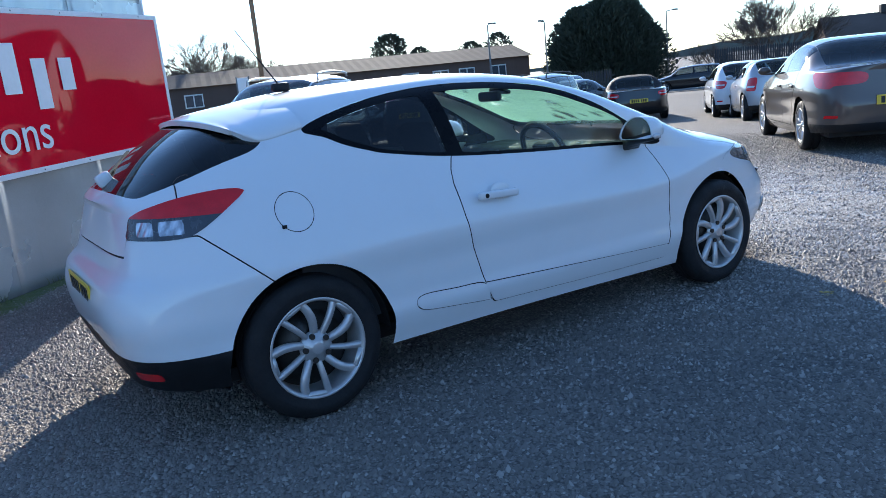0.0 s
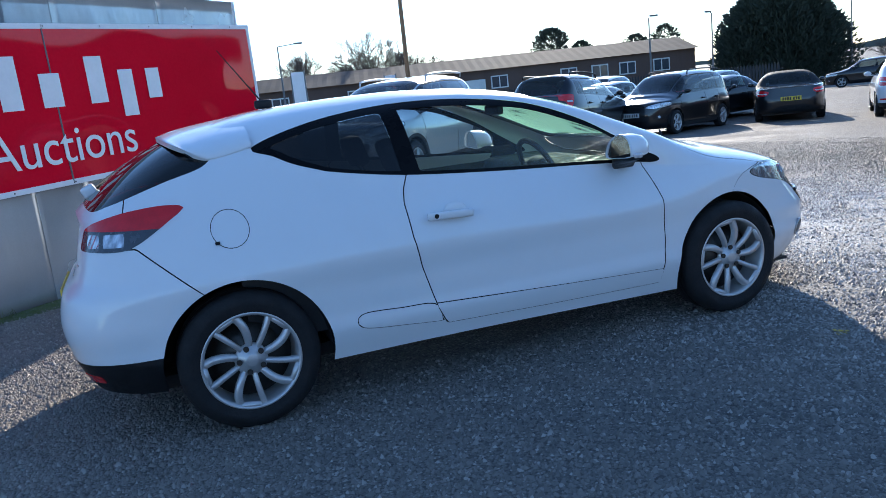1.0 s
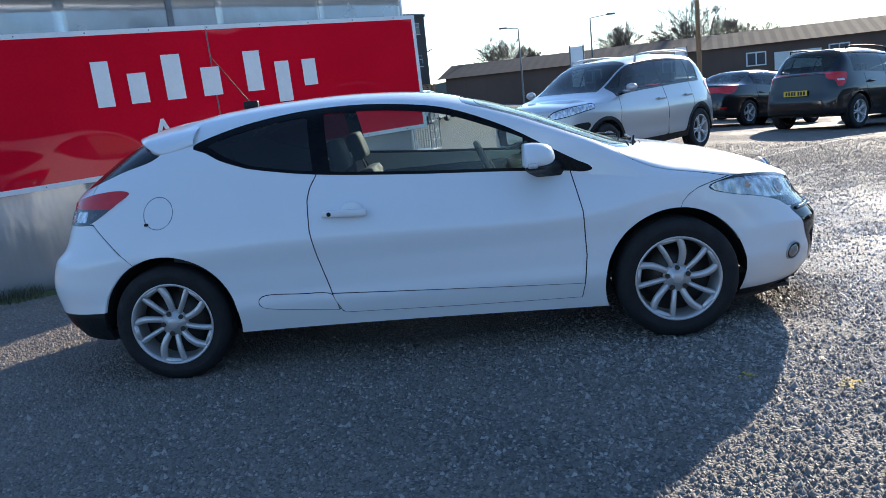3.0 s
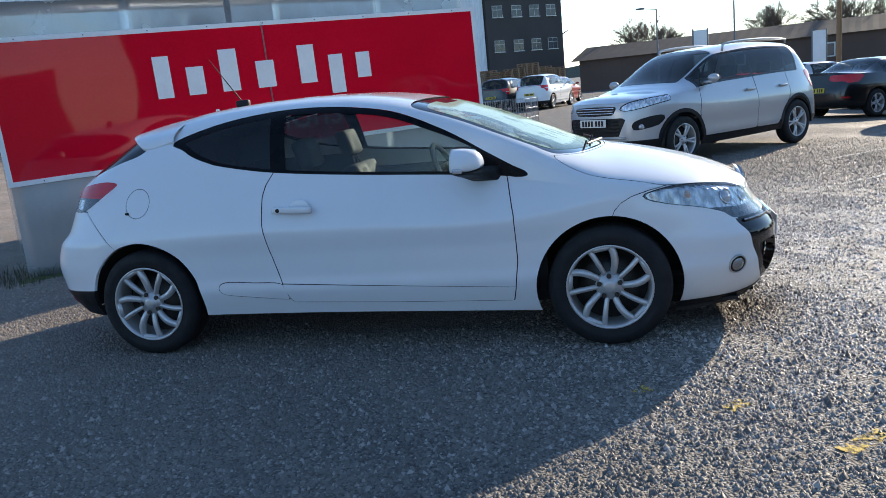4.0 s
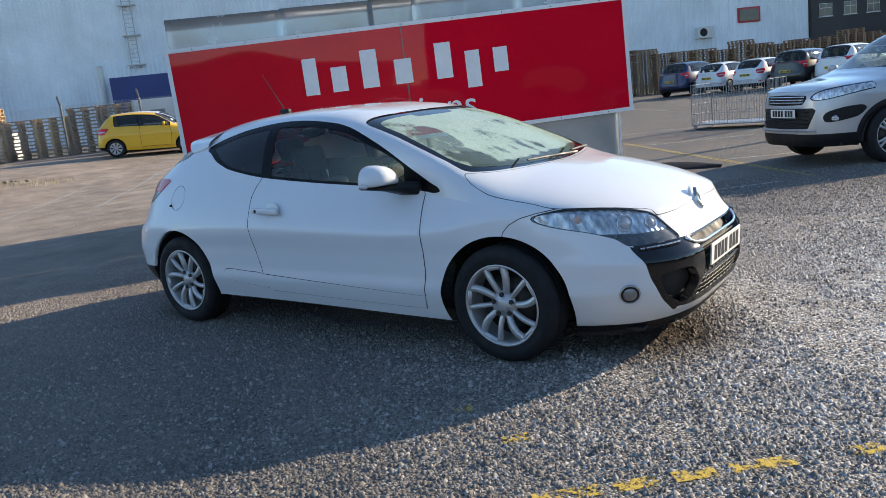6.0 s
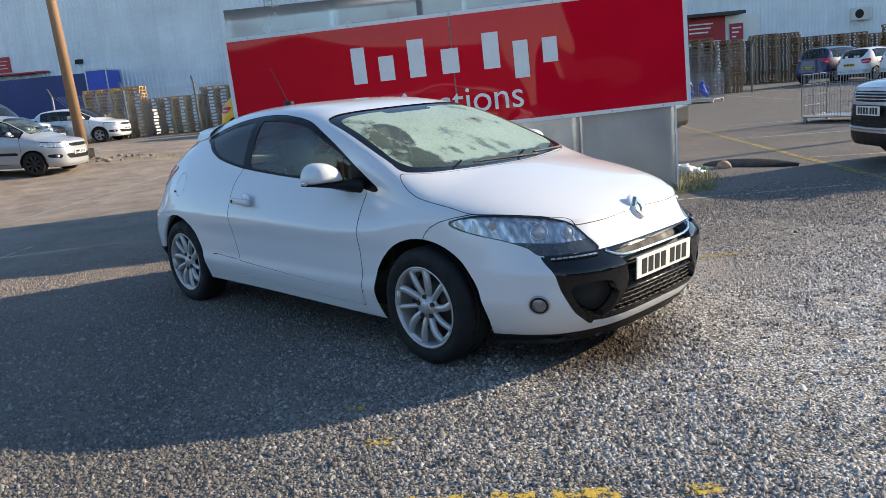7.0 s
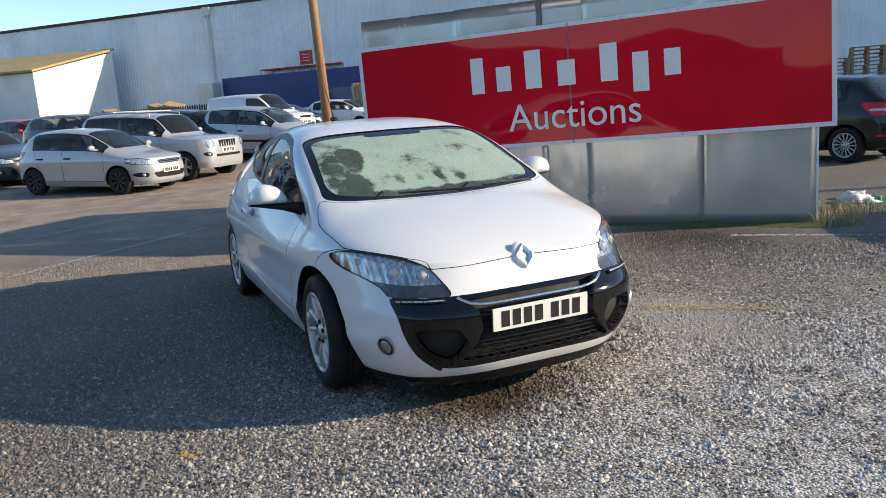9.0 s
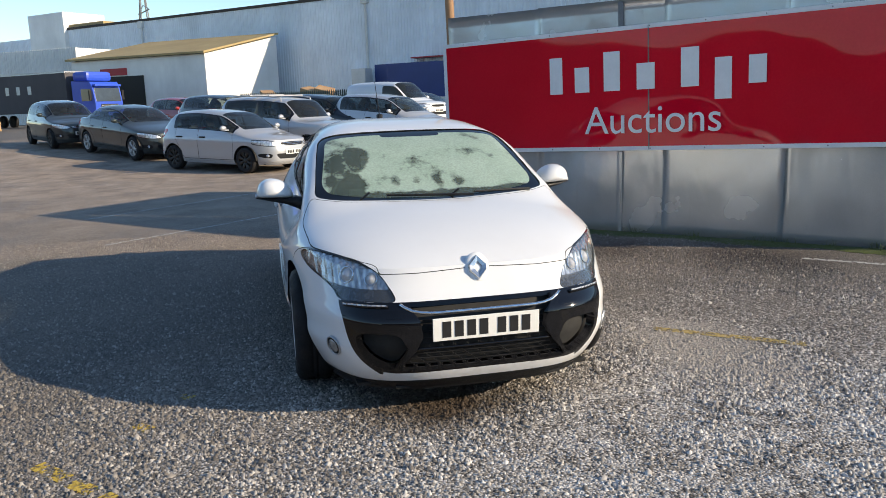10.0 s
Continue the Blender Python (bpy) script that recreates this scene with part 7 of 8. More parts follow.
def lorry():
    a = Vector((-57.5, -13.3))
    t = thing("lorry", "articulated lorry with a blue cab and grey curtain trailer", "lorry", Matrix.Translation((a.x, a.y, 0.5)) @ Matrix.Rotation(radians(50), 4, "Z"))
    cv = [(-0.2, 0.75), (1.95, 0.75), (2.15, 1.0), (2.12, 1.75), (1.92, 2.85), (1.7, 3.2), (-0.2, 3.3)]
    nv = len(cv)
    v = [(x, y, z) for y in (-1.2, 1.2) for x, z in cv]
    f = [tuple(range(nv)), tuple(range(2 * nv - 1, nv - 1, -1))] + [(k, nv + k, nv + (k + 1) % nv, (k + 1) % nv) for k in range(nv)]
    cab = piece("cab", mesh_from("cab", v, f, False), M_BLUEB, t, "blue cab")
    part("roof_fairing", box(-0.2, 1.35, -1.1, 1.1, 3.25, 3.95, bevel=0.25), M_BLUEB, cab)
    part("windscreen", box(-0.02, 0.02, -1.08, 1.08, 0.0, 0.98, Matrix.Translation((2.12, 0, 1.80)) @ Matrix.Rotation(radians(-10.3), 4, "Y"), 0.01), M_PANE, cab)
    part("sun_visor", box(1.85, 2.2, -1.12, 1.12, 2.86, 3.02, bevel=0.04), M_BLUEB, cab)
    part("grille", box(2.13, 2.18, -0.75, 0.75, 1.05, 1.62, bevel=0.02), M_PLASTIC, cab)
    for k in range(4):
        part("grille_bar", box(2.175, 2.2, -0.75, 0.75, 1.12 + 0.13 * k, 1.16 + 0.13 * k), M_STEEL, cab)
    for sy in (-1, 1):
        part("side_window", box(0.75, 1.75, sy * 1.21 - 0.012, sy * 1.21 + 0.012, 1.85, 2.7, bevel=0.01), M_PANE, cab)
        part("mirror", box(1.85, 2.0, sy * 1.42 - 0.1, sy * 1.42 + 0.1, 1.9, 2.6, bevel=0.04), M_PLASTIC, cab)
        part("headlamp", box(2.12, 2.2, sy * 0.95 - 0.2, sy * 0.95 + 0.2, 0.72, 0.95, bevel=0.03), M_BOWL, cab)
    part("bumper", box(1.85, 2.22, -1.2, 1.2, 0.35, 1.0, bevel=0.06), M_BLUEB, cab)
    part("number_plate", box(2.22, 2.235, -0.3, 0.3, 0.5, 0.62), M_PLATEW, cab)
    tr = part("trailer", box(-14.0, -0.7, -1.27, 1.27, 1.1, 4.0, bevel=0.03), M_TRAILER, t, "dark grey curtain trailer")
    part("roof_edge", box(-14.0, -0.7, -1.29, 1.29, 3.92, 4.05), M_STEEL, tr)
    for k in range(3):
        part("trailer_bar", box(-7.6 + 1.3 * k, -7.2 + 1.3 * k, -1.285, -1.275, 2.5, 3.1), M_STEEL, tr)
    for x in (1.3, -1.6, -10.5, -11.8, -13.0):
        for y in (-1.1, 1.1):
            v, f = lathe([(0.2, 0.12), (0.45, 0.14), (0.5, 0.08), (0.5, -0.08), (0.45, -0.14), (0.2, -0.12), (0.0, -0.1)], 20)
            piece("wheel", mesh_from("wheel", v, f), M_TYRE, t, "", Matrix.Translation((x, y, 0.5)))


def trailer(L, label):
    t = thing("blue_trailer", label, "trailer", WALL @ Matrix.Translation((L, -0.4, 0.5)))
    part("curtain", box(-13.5, -1.5, -2.5, 0, 0.9, 4.25, bevel=0.03), M_BLUE, t)
    hb = part("headboard", box(-1.5, 0.0, -2.52, 0.02, 0.6, 4.35, bevel=0.03), M_BLUEB, t, "bright blue headboard with white edges")
    for x in (-1.5, -0.06):
        part("edge_strip", box(x, x + 0.07, -2.56, -2.515, 0.6, 4.4), M_LAMPW, hb)
    part("edge_strip", box(-1.5, 0.01, -2.56, 0.03, 4.35, 4.45), M_LAMPW, hb)
    for x in (-11.8, -10.4, -9.0):
        part("wheel", rod((x, -2.4, 0.45), (x, -0.1, 0.45), 0.5, n=18), M_TYRE, t)
    part("landing_leg", box(-3.0, -2.8, -2.2, -0.3, -0.1, 0.95), M_STEEL, t)


PALLET = bmesh.new()
for k in range(6):
    box_bm(PALLET, -0.6, 0.6, -0.5 + 0.18 * k, -0.5 + 0.18 * k + 0.1, 0.122, 0.144)
for x in (-0.55, 0.0, 0.55):
    box_bm(PALLET, x - 0.05, x + 0.05, -0.5, 0.5, 0.1, 0.122)
    for y in (-0.45, 0.0, 0.45):
        box_bm(PALLET, x - 0.05, x + 0.05, y - 0.05, y + 0.05, 0.022, 0.1)
for y in (-0.45, 0.0, 0.45):
    box_bm(PALLET, -0.6, 0.6, y - 0.05, y + 0.05, 0.0, 0.022)
PALLET_ME = bpy.data.meshes.new("pallet")
PALLET.to_mesh(PALLET_ME)
PALLET.free()
PALLET_ME.materials.append(M_WOODD)
PALLET_PALE = PALLET_ME.copy()
PALLET_PALE.materials.clear()
PALLET_PALE.materials.append(M_WOOD)


def pallet_stack(x, y, count, turn, pale=False, z=None):
    z = float(ground_z(x, y)) if z is None else z
    st = thing("pallet_stack", ("stack of pale new wooden pallets" if pale else "stack of weathered wooden pallets"), "pallets", pose(x, y, z - 0.003, 0, 0, turn), "stacked pallets")
    rnd = random.Random(int(x * 37 + y * 91))
    for k in range(count):
        tagged(piece("pallet", PALLET_PALE if pale else PALLET_ME, None, st, "", pose(rnd.uniform(-0.03, 0.03), rnd.uniform(-0.03, 0.03), 0.146 * k, 0, 0, rnd.uniform(-2, 2))), kind="stuff")
    return st


def chain_fence(a, b, height, post_every=3.0, name="chain_link_fence", mesh=0.14):
    a, b = Vector(a), Vector(b)
    d = b - a
    n = max(1, round(d.length / post_every))
    f = thing(name, "chain-link fence on grey posts with cranked tops", "fence", Matrix.Translation((a.x, a.y, 0)) @ Matrix.Rotation(math.atan2(d.y, d.x), 4, "Z"))
    zs = lambda s: float(ground_z(a.x + d.x * s, a.y + d.y * s))
    for k in range(n + 1):
        s = k / n
        p = rod((d.length * s, 0, zs(s) - 0.05), (d.length * s, 0, zs(s) + height), 0.05, n=6)
        rod_bm(p, (d.length * s, 0, zs(s) + height), (d.length * s, -0.3, zs(s) + height + 0.35), 0.04, n=6)
        part("post", p, M_POST, f)
    v, fc = [], []
    L = d.length
    k = -height
    while k < L:
        for sg in (1, -1):
            x0, x1 = (k, k + height) if sg > 0 else (k + height, k)
            z0, z1 = 0.0, height
            if min(x0, x1) < 0 or max(x0, x1) > L:
                continue
            q = len(v)
            g0, g1 = zs(x0 / L), zs(x1 / L)
            r = 0.006
            v += [(x0 - r, 0, g0), (x0 + r, 0, g0), (x1 + r, 0, g1 + z1), (x1 - r, 0, g1 + z1)]
            v += [(x, y + 0.008, z) for x, y, z in v[-4:]]
            fc += [(q, q + 1, q + 2, q + 3), (q + 7, q + 6, q + 5, q + 4), (q, q + 3, q + 7, q + 4), (q + 1, q + 5, q + 6, q + 2)]
        k += mesh
    tagged(piece("mesh", mesh_from("mesh", v, fc, False), M_STEEL, f), kind="stuff")


def palisade(a, b, height, mat_, base=None, pitch=0.16):
    a, b = Vector(a), Vector(b)
    d = b - a
    f = thing("palisade_fence", "grey steel palisade fence with pointed pales", "fence", Matrix.Translation((a.x, a.y, 0)) @ Matrix.Rotation(math.atan2(d.y, d.x), 4, "Z"))
    n = int(d.length / pitch)
    v, fc = [], []
    for k in range(n):
        x = k * pitch
        z = base if base is not None else float(ground_z(a.x + d.x * k / n, a.y + d.y * k / n))
        q = len(v)
        w = pitch * 0.36
        for yy in (0, 0.02):
            v += [(x - w, yy, z), (x + w, yy, z), (x + w, yy, z + height - 0.12), (x, yy, z + height), (x - w, yy, z + height - 0.12)]
        fc += [(q, q + 1, q + 2, q + 3, q + 4), (q + 9, q + 8, q + 7, q + 6, q + 5)] + [(q + i, q + 5 + i, q + 5 + (i + 1) % 5, q + (i + 1) % 5) for i in range(5)]
    tagged(piece("paling", mesh_from("paling", v, fc, False), mat_, f), kind="stuff")
    for h in (0.4, height - 0.45):
        z = base if base is not None else float(ground_z((a.x + b.x) / 2, (a.y + b.y) / 2))
        part("rail", box(0, d.length, 0.02, 0.07, z + h, z + h + 0.06), mat_, f)


def wire_cage(x, y, turn, w, d, h, filled=False):
    z = float(ground_z(x, y))
    c = thing("mesh_cage", "galvanised wire-mesh roll cage" + (" holding blue plastic scrap" if filled else " standing empty"), "cage", pose(x, y, z, 0, 0, turn))
    for yy, xx in ((-d / 2, None), (d / 2, None), (None, -w / 2), (None, w / 2)):
        bm = bmesh.new()
        span = w if xx is None else d
        n = max(4, int(span / 0.06))
        for k in range(n + 1):
            s = -span / 2 + span * k / n
            r = 0.009 if k in (0, n, n // 2) else 0.0035
            p = (s, yy) if xx is None else (xx, s)
            rod_bm(bm, (*p, 0.12), (*p, h), r, n=4)
        for k in range(5):
            zz = 0.14 + (h - 0.15) * k / 4
            p, q = ((-span / 2, yy), (span / 2, yy)) if xx is None else ((xx, -span / 2), (xx, span / 2))
            rod_bm(bm, (*p, zz), (*q, zz), 0.0035, n=4)
        part("mesh_panel", bm, M_STEEL, c)
    part("base", box(-w / 2, w / 2, -d / 2, d / 2, 0.1, 0.125), M_STEEL, c)
    for sx in (-1, 1):
        for sy in (-1, 1):
            part("foot", box(sx * (w / 2 - 0.05) - 0.03, sx * (w / 2 - 0.05) + 0.03, sy * (d / 2 - 0.05) - 0.03, sy * (d / 2 - 0.05) + 0.03, 0.0, 0.1), M_STEEL, c)
    return c


def street_lamp(x, y, h, arm, turn, base=None):
    z = float(ground_z(x, y)) if base is None else base
    l = thing("street_lamp", "grey steel street lamp with a single arm", "street lamp", pose(x, y, z, 0, 0, turn))
    part("column", rod((0, 0, 0), (0, 0, h), 0.09, 0.05, 8), M_POST, l)
    part("arm", rod((0, 0, h), (arm, 0, h + 0.12), 0.04, 0.03, 6), M_POST, l)
    part("lantern", box(arm - 0.1, arm + 0.55, -0.12, 0.12, h + 0.06, h + 0.2, bevel=0.04), M_POST, l)


def reflection_walls():
    """Unseen brick walls behind the camera's arc, added to darken sign and glass reflections."""
    for k, (a, b) in enumerate((((-52.0, -36.0), (38.0, -34.0)), ((41.0, -32.0), (72.0, 10.0)))):
        d = Vector(b) - Vector(a)
        m = Matrix.Translation((*a, -2.0)) @ Matrix.Rotation(math.atan2(d.y, d.x), 4, "Z")
        w = tagged(new("unseen_wall_south" if k == 0 else "unseen_wall_east"), "unseen dark brown brick wall added to darken reflections", "wall", kind="structure")
        w.matrix_basis = m
        top = 6.6 if k == 0 else 10.5
        part("brickwork", box(0, d.length, -0.4, 0.0, 0, top), M_SOUTHBRICK, w)
        part("coping", box(-0.1, d.length + 0.1, -0.5, 0.1, top, top + 0.15), M_LAMPW, w)


M_SOUTHBRICK = cladding("dark_brown_brick", (0.085, 0.06, 0.052), 0.9, 0.0, 0.3, 0.1)
reflection_walls()
build_warehouse()
build_leanto()
build_black_block()
build_brick()
lorry()
trailer(8.1, "dark blue curtain-side trailer parked at the loading bay")
trailer(31.5, "dark blue curtain-side trailer beside the stacked pallets")
wp = thing("wooden_pole", "tall leaning brown wooden pole on a rubble mound", "pole")
part("shaft", rod((-19.9, 5.3, 0.1), (-20.35, 5.15, 9.5), 0.16, 0.12, 12), M_POLE, wp, smooth=True)
part("sleeve", box(-20.12, -19.68, 5.08, 5.52, 0.1, 0.65, bevel=0.03), M_DARKMETAL, wp)
# fence line with pallets behind it
chain_fence((-31.5, 8.6), (-11.2, 30.8), 2.0)
FD = Vector((22.5, 24.6)).normalized()
FN = Vector((-FD.y, FD.x))
rnd = random.Random(5)
for k in range(23):
    s = 1.5 + 1.27 * k
    if k in (6, 7, 18, 19):
        continue
    p = Vector((-31.5, 8.6)) + FD * s + FN * (1.3 + rnd.uniform(-0.1, 0.2))
    n_ = 15 if k < 2 else 11 if k < 4 else 13 if k < 9 else rnd.choice((13, 14, 15)) if k < 17 else rnd.choice((16, 17))
    pallet_stack(p.x, p.y, n_, 47.5 + rnd.uniform(-3, 3), pale=k in (0, 1, 3))
for s, w in ((9.6, 1.0), (25.0, 1.15)):
    p = Vector((-31.5, 8.6)) + FD * s + FN * 1.5
    cr = thing("steel_crate", "pale grey steel storage crate behind the fence", "crate", pose(p.x, p.y, float(ground_z(p.x, p.y)) - 0.003, 0, 0, 47.5))
    part("body", box(-w, w, -0.6, 0.6, 0.1, 1.95 if w < 1.1 else 2.35, bevel=0.02), M_LAMPW, cr)
    for sx in (-0.8, 0.8):
        part("skid", box(sx - 0.1, sx + 0.1, -0.6, 0.6, 0.0, 0.1), M_STEEL, cr)
    part("vent", box(-0.35, 0.25, -0.615, -0.602, 1.15, 1.5), M_POST, cr, "dark vent panel")
    for sx in (-w, w):
        part("corner_post", box(sx - 0.04, sx + 0.04, -0.625, -0.57, 0.1, 1.97 if w < 1.1 else 2.37), M_STEEL, cr)
for k in range(16):
    p = Vector((-16.0, 40.0)) + FD * 1.27 * k
    pallet_stack(p.x, p.y, rnd.choice((15, 16, 18)), 47 + rnd.uniform(-3, 3))
for x, y, n_ in ((-50.5, -18.2, 14), (-49.2, -19.4, 13), (-53.4, -20.0, 8), (-33.5, -0.6, 7)):
    pallet_stack(x, y, n_, 42 + n_, pale=n_ > 8)
wire_cage(-1.45, 13.9, -12, 1.75, 0.9, 1.0)
wire_cage(-10.5, 24.3, 5, 1.9, 1.0, 1.05, True)
scr = thing("plastic_scrap", "crumpled blue plastic scrap in the mesh cage", "scrap", pose(-10.5, 24.3, 0.13))
bm = bmesh.new()
for k in range(9):
    box_bm(bm, -0.2, 0.2, -0.04, 0.04, -0.1, 0.1, pose(rnd.uniform(-0.6, 0.6), rnd.uniform(-0.3, 0.3), rnd.uniform(0.1, 0.6), rnd.uniform(0, 90), rnd.uniform(0, 90), rnd.uniform(0, 90)), 0.02)
me = bpy.data.meshes.new("plastic_scrap")
bm.to_mesh(me)
bm.free()
piece("pieces", me, M_BLUEB, scr)
# skips and boxes in front of the lean-to, with a green palisade
palisade((-48.0, -2.2), (-41.5, 5.4), 1.9, surface("dark_green_steel", (0.03, 0.06, 0.055), 0.6, 0.2, vary=0.2), 0.55)
for k, (x, y, r) in enumerate(((-49.0, -0.5, 12), (-46.8, 2.2, 40), (-45.9, 3.0, 65))):
    cb = box(-0.55, 0.55, -0.42, 0.42, 0, 0.62, bevel=0.02)
    tagged(part("carton", cb, M_CARD, None, smooth=False, m=pose(x, y, 2.0 if k else 1.9, 8 * k, 14, r)), "large brown cardboard carton on a heap", "box")
hp = box(-6.5, 6.5, -1.2, 1.2, 0, 1.6, bevel=0.2)
tagged(part("skip", hp, M_POST, None, m=pose(-46.5, 2.4, 0.5, 0, 0, 49)), "long grey open skip full of cartons", "skip")
for k in range(3):
    sk = box(-1.8, 1.8, -0.9, 0.9, 0, 1.25, bevel=0.04)
    tagged(part("white_skip", sk, M_LAMPW, None, m=pose(-40.5 + 3.0 * k, 6.3 + 3.2 * k, 0.52, 0, 0, 47)), "white steel skip by the loading bay", "skip")
# far fences and lamps
M_PALE = surface("dull_dark_steel", (0.05, 0.052, 0.055), 0.75, 0.1, vary=0.3, spec=0.15)
palisade((20.0, 40.0), (32.2, 30.0), 1.7, M_PALE)
palisade((39.5, 28.5), (56.0, 22.0), 2.4, M_PALE)
for x, y, h, arm, turn in ((34.5, 45.0, 6.0, 0.2, 0), (41.0, 46.0, 6.2, 0.3, 200), (52.0, 43.0, 6.5, 1.2, 10), (9.5, 56.0, 6.5, 1.3, -10), (4.4, 60.0, 6.0, 1.0, 190)):
    street_lamp(x, y, h, arm, turn)
tp = thing("telegraph_pole", "tall dark wooden telegraph pole", "pole")
part("shaft", rod((9.0, 26.1, -1.2), (9.0, 26.1, 9.5), 0.10, 0.075, 10), M_POLE, tp, smooth=True)
for x, y in ((4.15, 24.0), (8.6, 27.2)):
    bn = thing("banner_post", "narrow white banner board between two grey posts", "sign", pose(x, y, float(ground_z(x, y)), 0, 0, -15))
    part("banner", box(-0.22, 0.22, -0.02, 0.02, 1.2, 2.6, bevel=0.01), M_SIGNWHITE, bn)
    for sx in (-1, 1):
        part("edge", box(sx * 0.24 - 0.025, sx * 0.24 + 0.025, -0.03, 0.03, 0.0, 2.65, bevel=0.008), M_POST, bn)
pyl = thing("pylon", "distant lattice electricity pylon", "pylon", pose(-290, -38, 0, 0, 0, 20))
bm = bmesh.new()
for sx in (-1, 1):
    for sy in (-1, 1):
        rod_bm(bm, (sx * 4, sy * 4, 0), (sx * 0.7, sy * 0.7, 40), 0.25, n=4)
for k in range(10):
    z, q = 4 * k, 4 - 0.33 * k
    q2 = 4 - 0.33 * (k + 1)
    rod_bm(bm, (-q, -q, z), (q2, -q2, z + 4), 0.15, n=4)
    rod_bm(bm, (q, -q, z), (-q2, -q2, z + 4), 0.15, n=4)
for z, w in ((30, 6), (35, 8), (40, 5)):
    rod_bm(bm, (-w, 0, z), (w, 0, z), 0.22, n=4)
    rod_bm(bm, (-w, 0, z), (0, 0, z + 2.2), 0.15, n=4)
    rod_bm(bm, (w, 0, z), (0, 0, z + 2.2), 0.15, n=4)
me = bpy.data.meshes.new("lattice")
bm.to_mesh(me)
bm.free()
piece("lattice", me, M_POST, pyl)


# ---- trees ----
M_BARK = surface("bare_bark", (0.11, 0.085, 0.07), 0.9, vary=0.3, scale=6)
M_NEEDLE = surface("dark_conifer_needles", (0.038, 0.05, 0.034), 0.85, vary=0.4, scale=3)
M_HILL = surface("hazy_far_woods", (0.10, 0.11, 0.10), 0.95, vary=0.25, scale=0.05)


def bare_tree(x, y, z, height, spread, seed):
    t = thing("bare_tree", "leafless round-crowned winter tree", "tree", pose(x, y, z))
    r = random.Random(seed)
    tb, cb = bmesh.new(), bmesh.new()
    rod_bm(tb, (0, 0, 0), (0, 0, height * 0.3), height * 0.03, height * 0.02, 7)

    cv, cf = [], []

    def twig(p, q, r0, r1):
        """A three-sided tapered twig."""
        d = (q - p).normalized()
        a = d.orthogonal().normalized()
        b = d.cross(a)
        k = len(cv)
        for c, w in ((p, r0), (q, r1)):
            for e in range(3):
                cv.append(c + (a * math.cos(2.094 * e) + b * math.sin(2.094 * e)) * w)
        cf.extend([(k + e, k + (e + 1) % 3, k + 3 + (e + 1) % 3, k + 3 + e) for e in range(3)])

    def grow(p, d, ln, rad, depth):
        q = p + d * ln
        twig(p, q, rad, rad * 0.65)
        if depth == 0:
            return
        for _ in range(4 if depth > 1 else 8):
            nd = (d + Vector((r.uniform(-1, 1), r.uniform(-1, 1), r.uniform(-0.25, 0.6))) * 0.72 * spread).normalized()
            grow(q - d * ln * r.uniform(0, 0.5), nd, ln * r.uniform(0.62, 0.8), rad * 0.6, depth - 1)

    for _ in range(9):
        d = Vector((r.uniform(-1, 1) * spread, r.uniform(-1, 1) * spread, 0.9)).normalized()
        grow(Vector((0, 0, height * r.uniform(0.12, 0.28))), d, height * 0.22, height * 0.0075, 4)
    cb.free()
    part("trunk", tb, M_BARK, t)
    tagged(piece("crown", mesh_from("crown", cv, cf, False), M_BARK, t), kind="stuff")


def conifer(x, y, z, height, radius, seed, count=2600):
    t = thing("conifer", "dense dark evergreen with a ragged crown", "tree", pose(x, y, z))
    r = random.Random(seed)
    part("trunk", rod((0, 0, 0), (0, 0, height * 0.8), 0.3, 0.08, 7), M_BARK, t)
    v, f = [], []
    for _ in range(count):
        u = r.random() ** 0.8
        hh = height * (0.02 + 0.98 * u)
        rr = radius * (1 - max(0, (u - 0.5) / 0.5) ** 2.6) ** 0.6 * (0.84 + 0.16 * math.sin(9 * u + seed)) + 0.1
        a = r.uniform(0, 2 * math.pi)
        k = rr * (0.35 + 0.78 * r.random() ** 0.8) * (0.86 + 0.1 * math.sin(3 * a + seed) + 0.1 * math.sin(7 * a + 11 * u))
        c = Vector((k * math.cos(a), k * math.sin(a), hh))
        s = r.uniform(0.10, 0.30) * (0.55 + radius / 9)
        up = Vector((math.cos(a) * 0.8, math.sin(a) * 0.8, r.uniform(0.1, 1.1))).normalized()
        side = up.cross(Vector((r.uniform(-1, 1), r.uniform(-1, 1), r.uniform(-1, 1)))).normalized()
        q = len(v)
        v += [c - side * s * 0.5, c + side * s * 0.5, c + up * s * 1.8, c + up.cross(side) * s * 0.45 + up * s * 0.5]
        f += [(q, q + 1, q + 2), (q, q + 3, q + 2), (q + 1, q + 2, q + 3)]
    piece("crown", mesh_from("crown", v, f, False), M_NEEDLE, t)


for x, y, h, r_, sd, n_ in ((48.4, 47.0, 8.9, 3.6, 1, 14000), (46.9, 48.3, 8.5, 2.8, 2, 9000), (50.0, 45.5, 8.7, 2.9, 3, 9000), (48.9, 46.2, 8.8, 3.0, 9, 8000), (51.0, 44.3, 6.6, 2.2, 10, 5000), (46.0, 49.2, 6.2, 2.2, 4, 5000)):
    conifer(x, y, -2.4, h, r_, sd, n_)
for x, y, h, r_, sd, n_ in ((45.0, 78.0, 8.9, 3.0, 5, 4500), (48.4, 77.0, 7.2, 2.4, 8, 2600), (56.0, 77.0, 7.4, 2.2, 6, 2400), (59.5, 76.0, 8.2, 2.4, 7, 2600)):
    conifer(x, y, -2.0, h, r_, sd, n_)
bare_tree(22.3, 74.6, -1.4, 11.8, 1.1, 11)
bare_tree(28.5, 80.0, -1.4, 10.2, 1.0, 18)
bare_tree(17.0, 80.0, -1.4, 11.0, 1.0, 14)
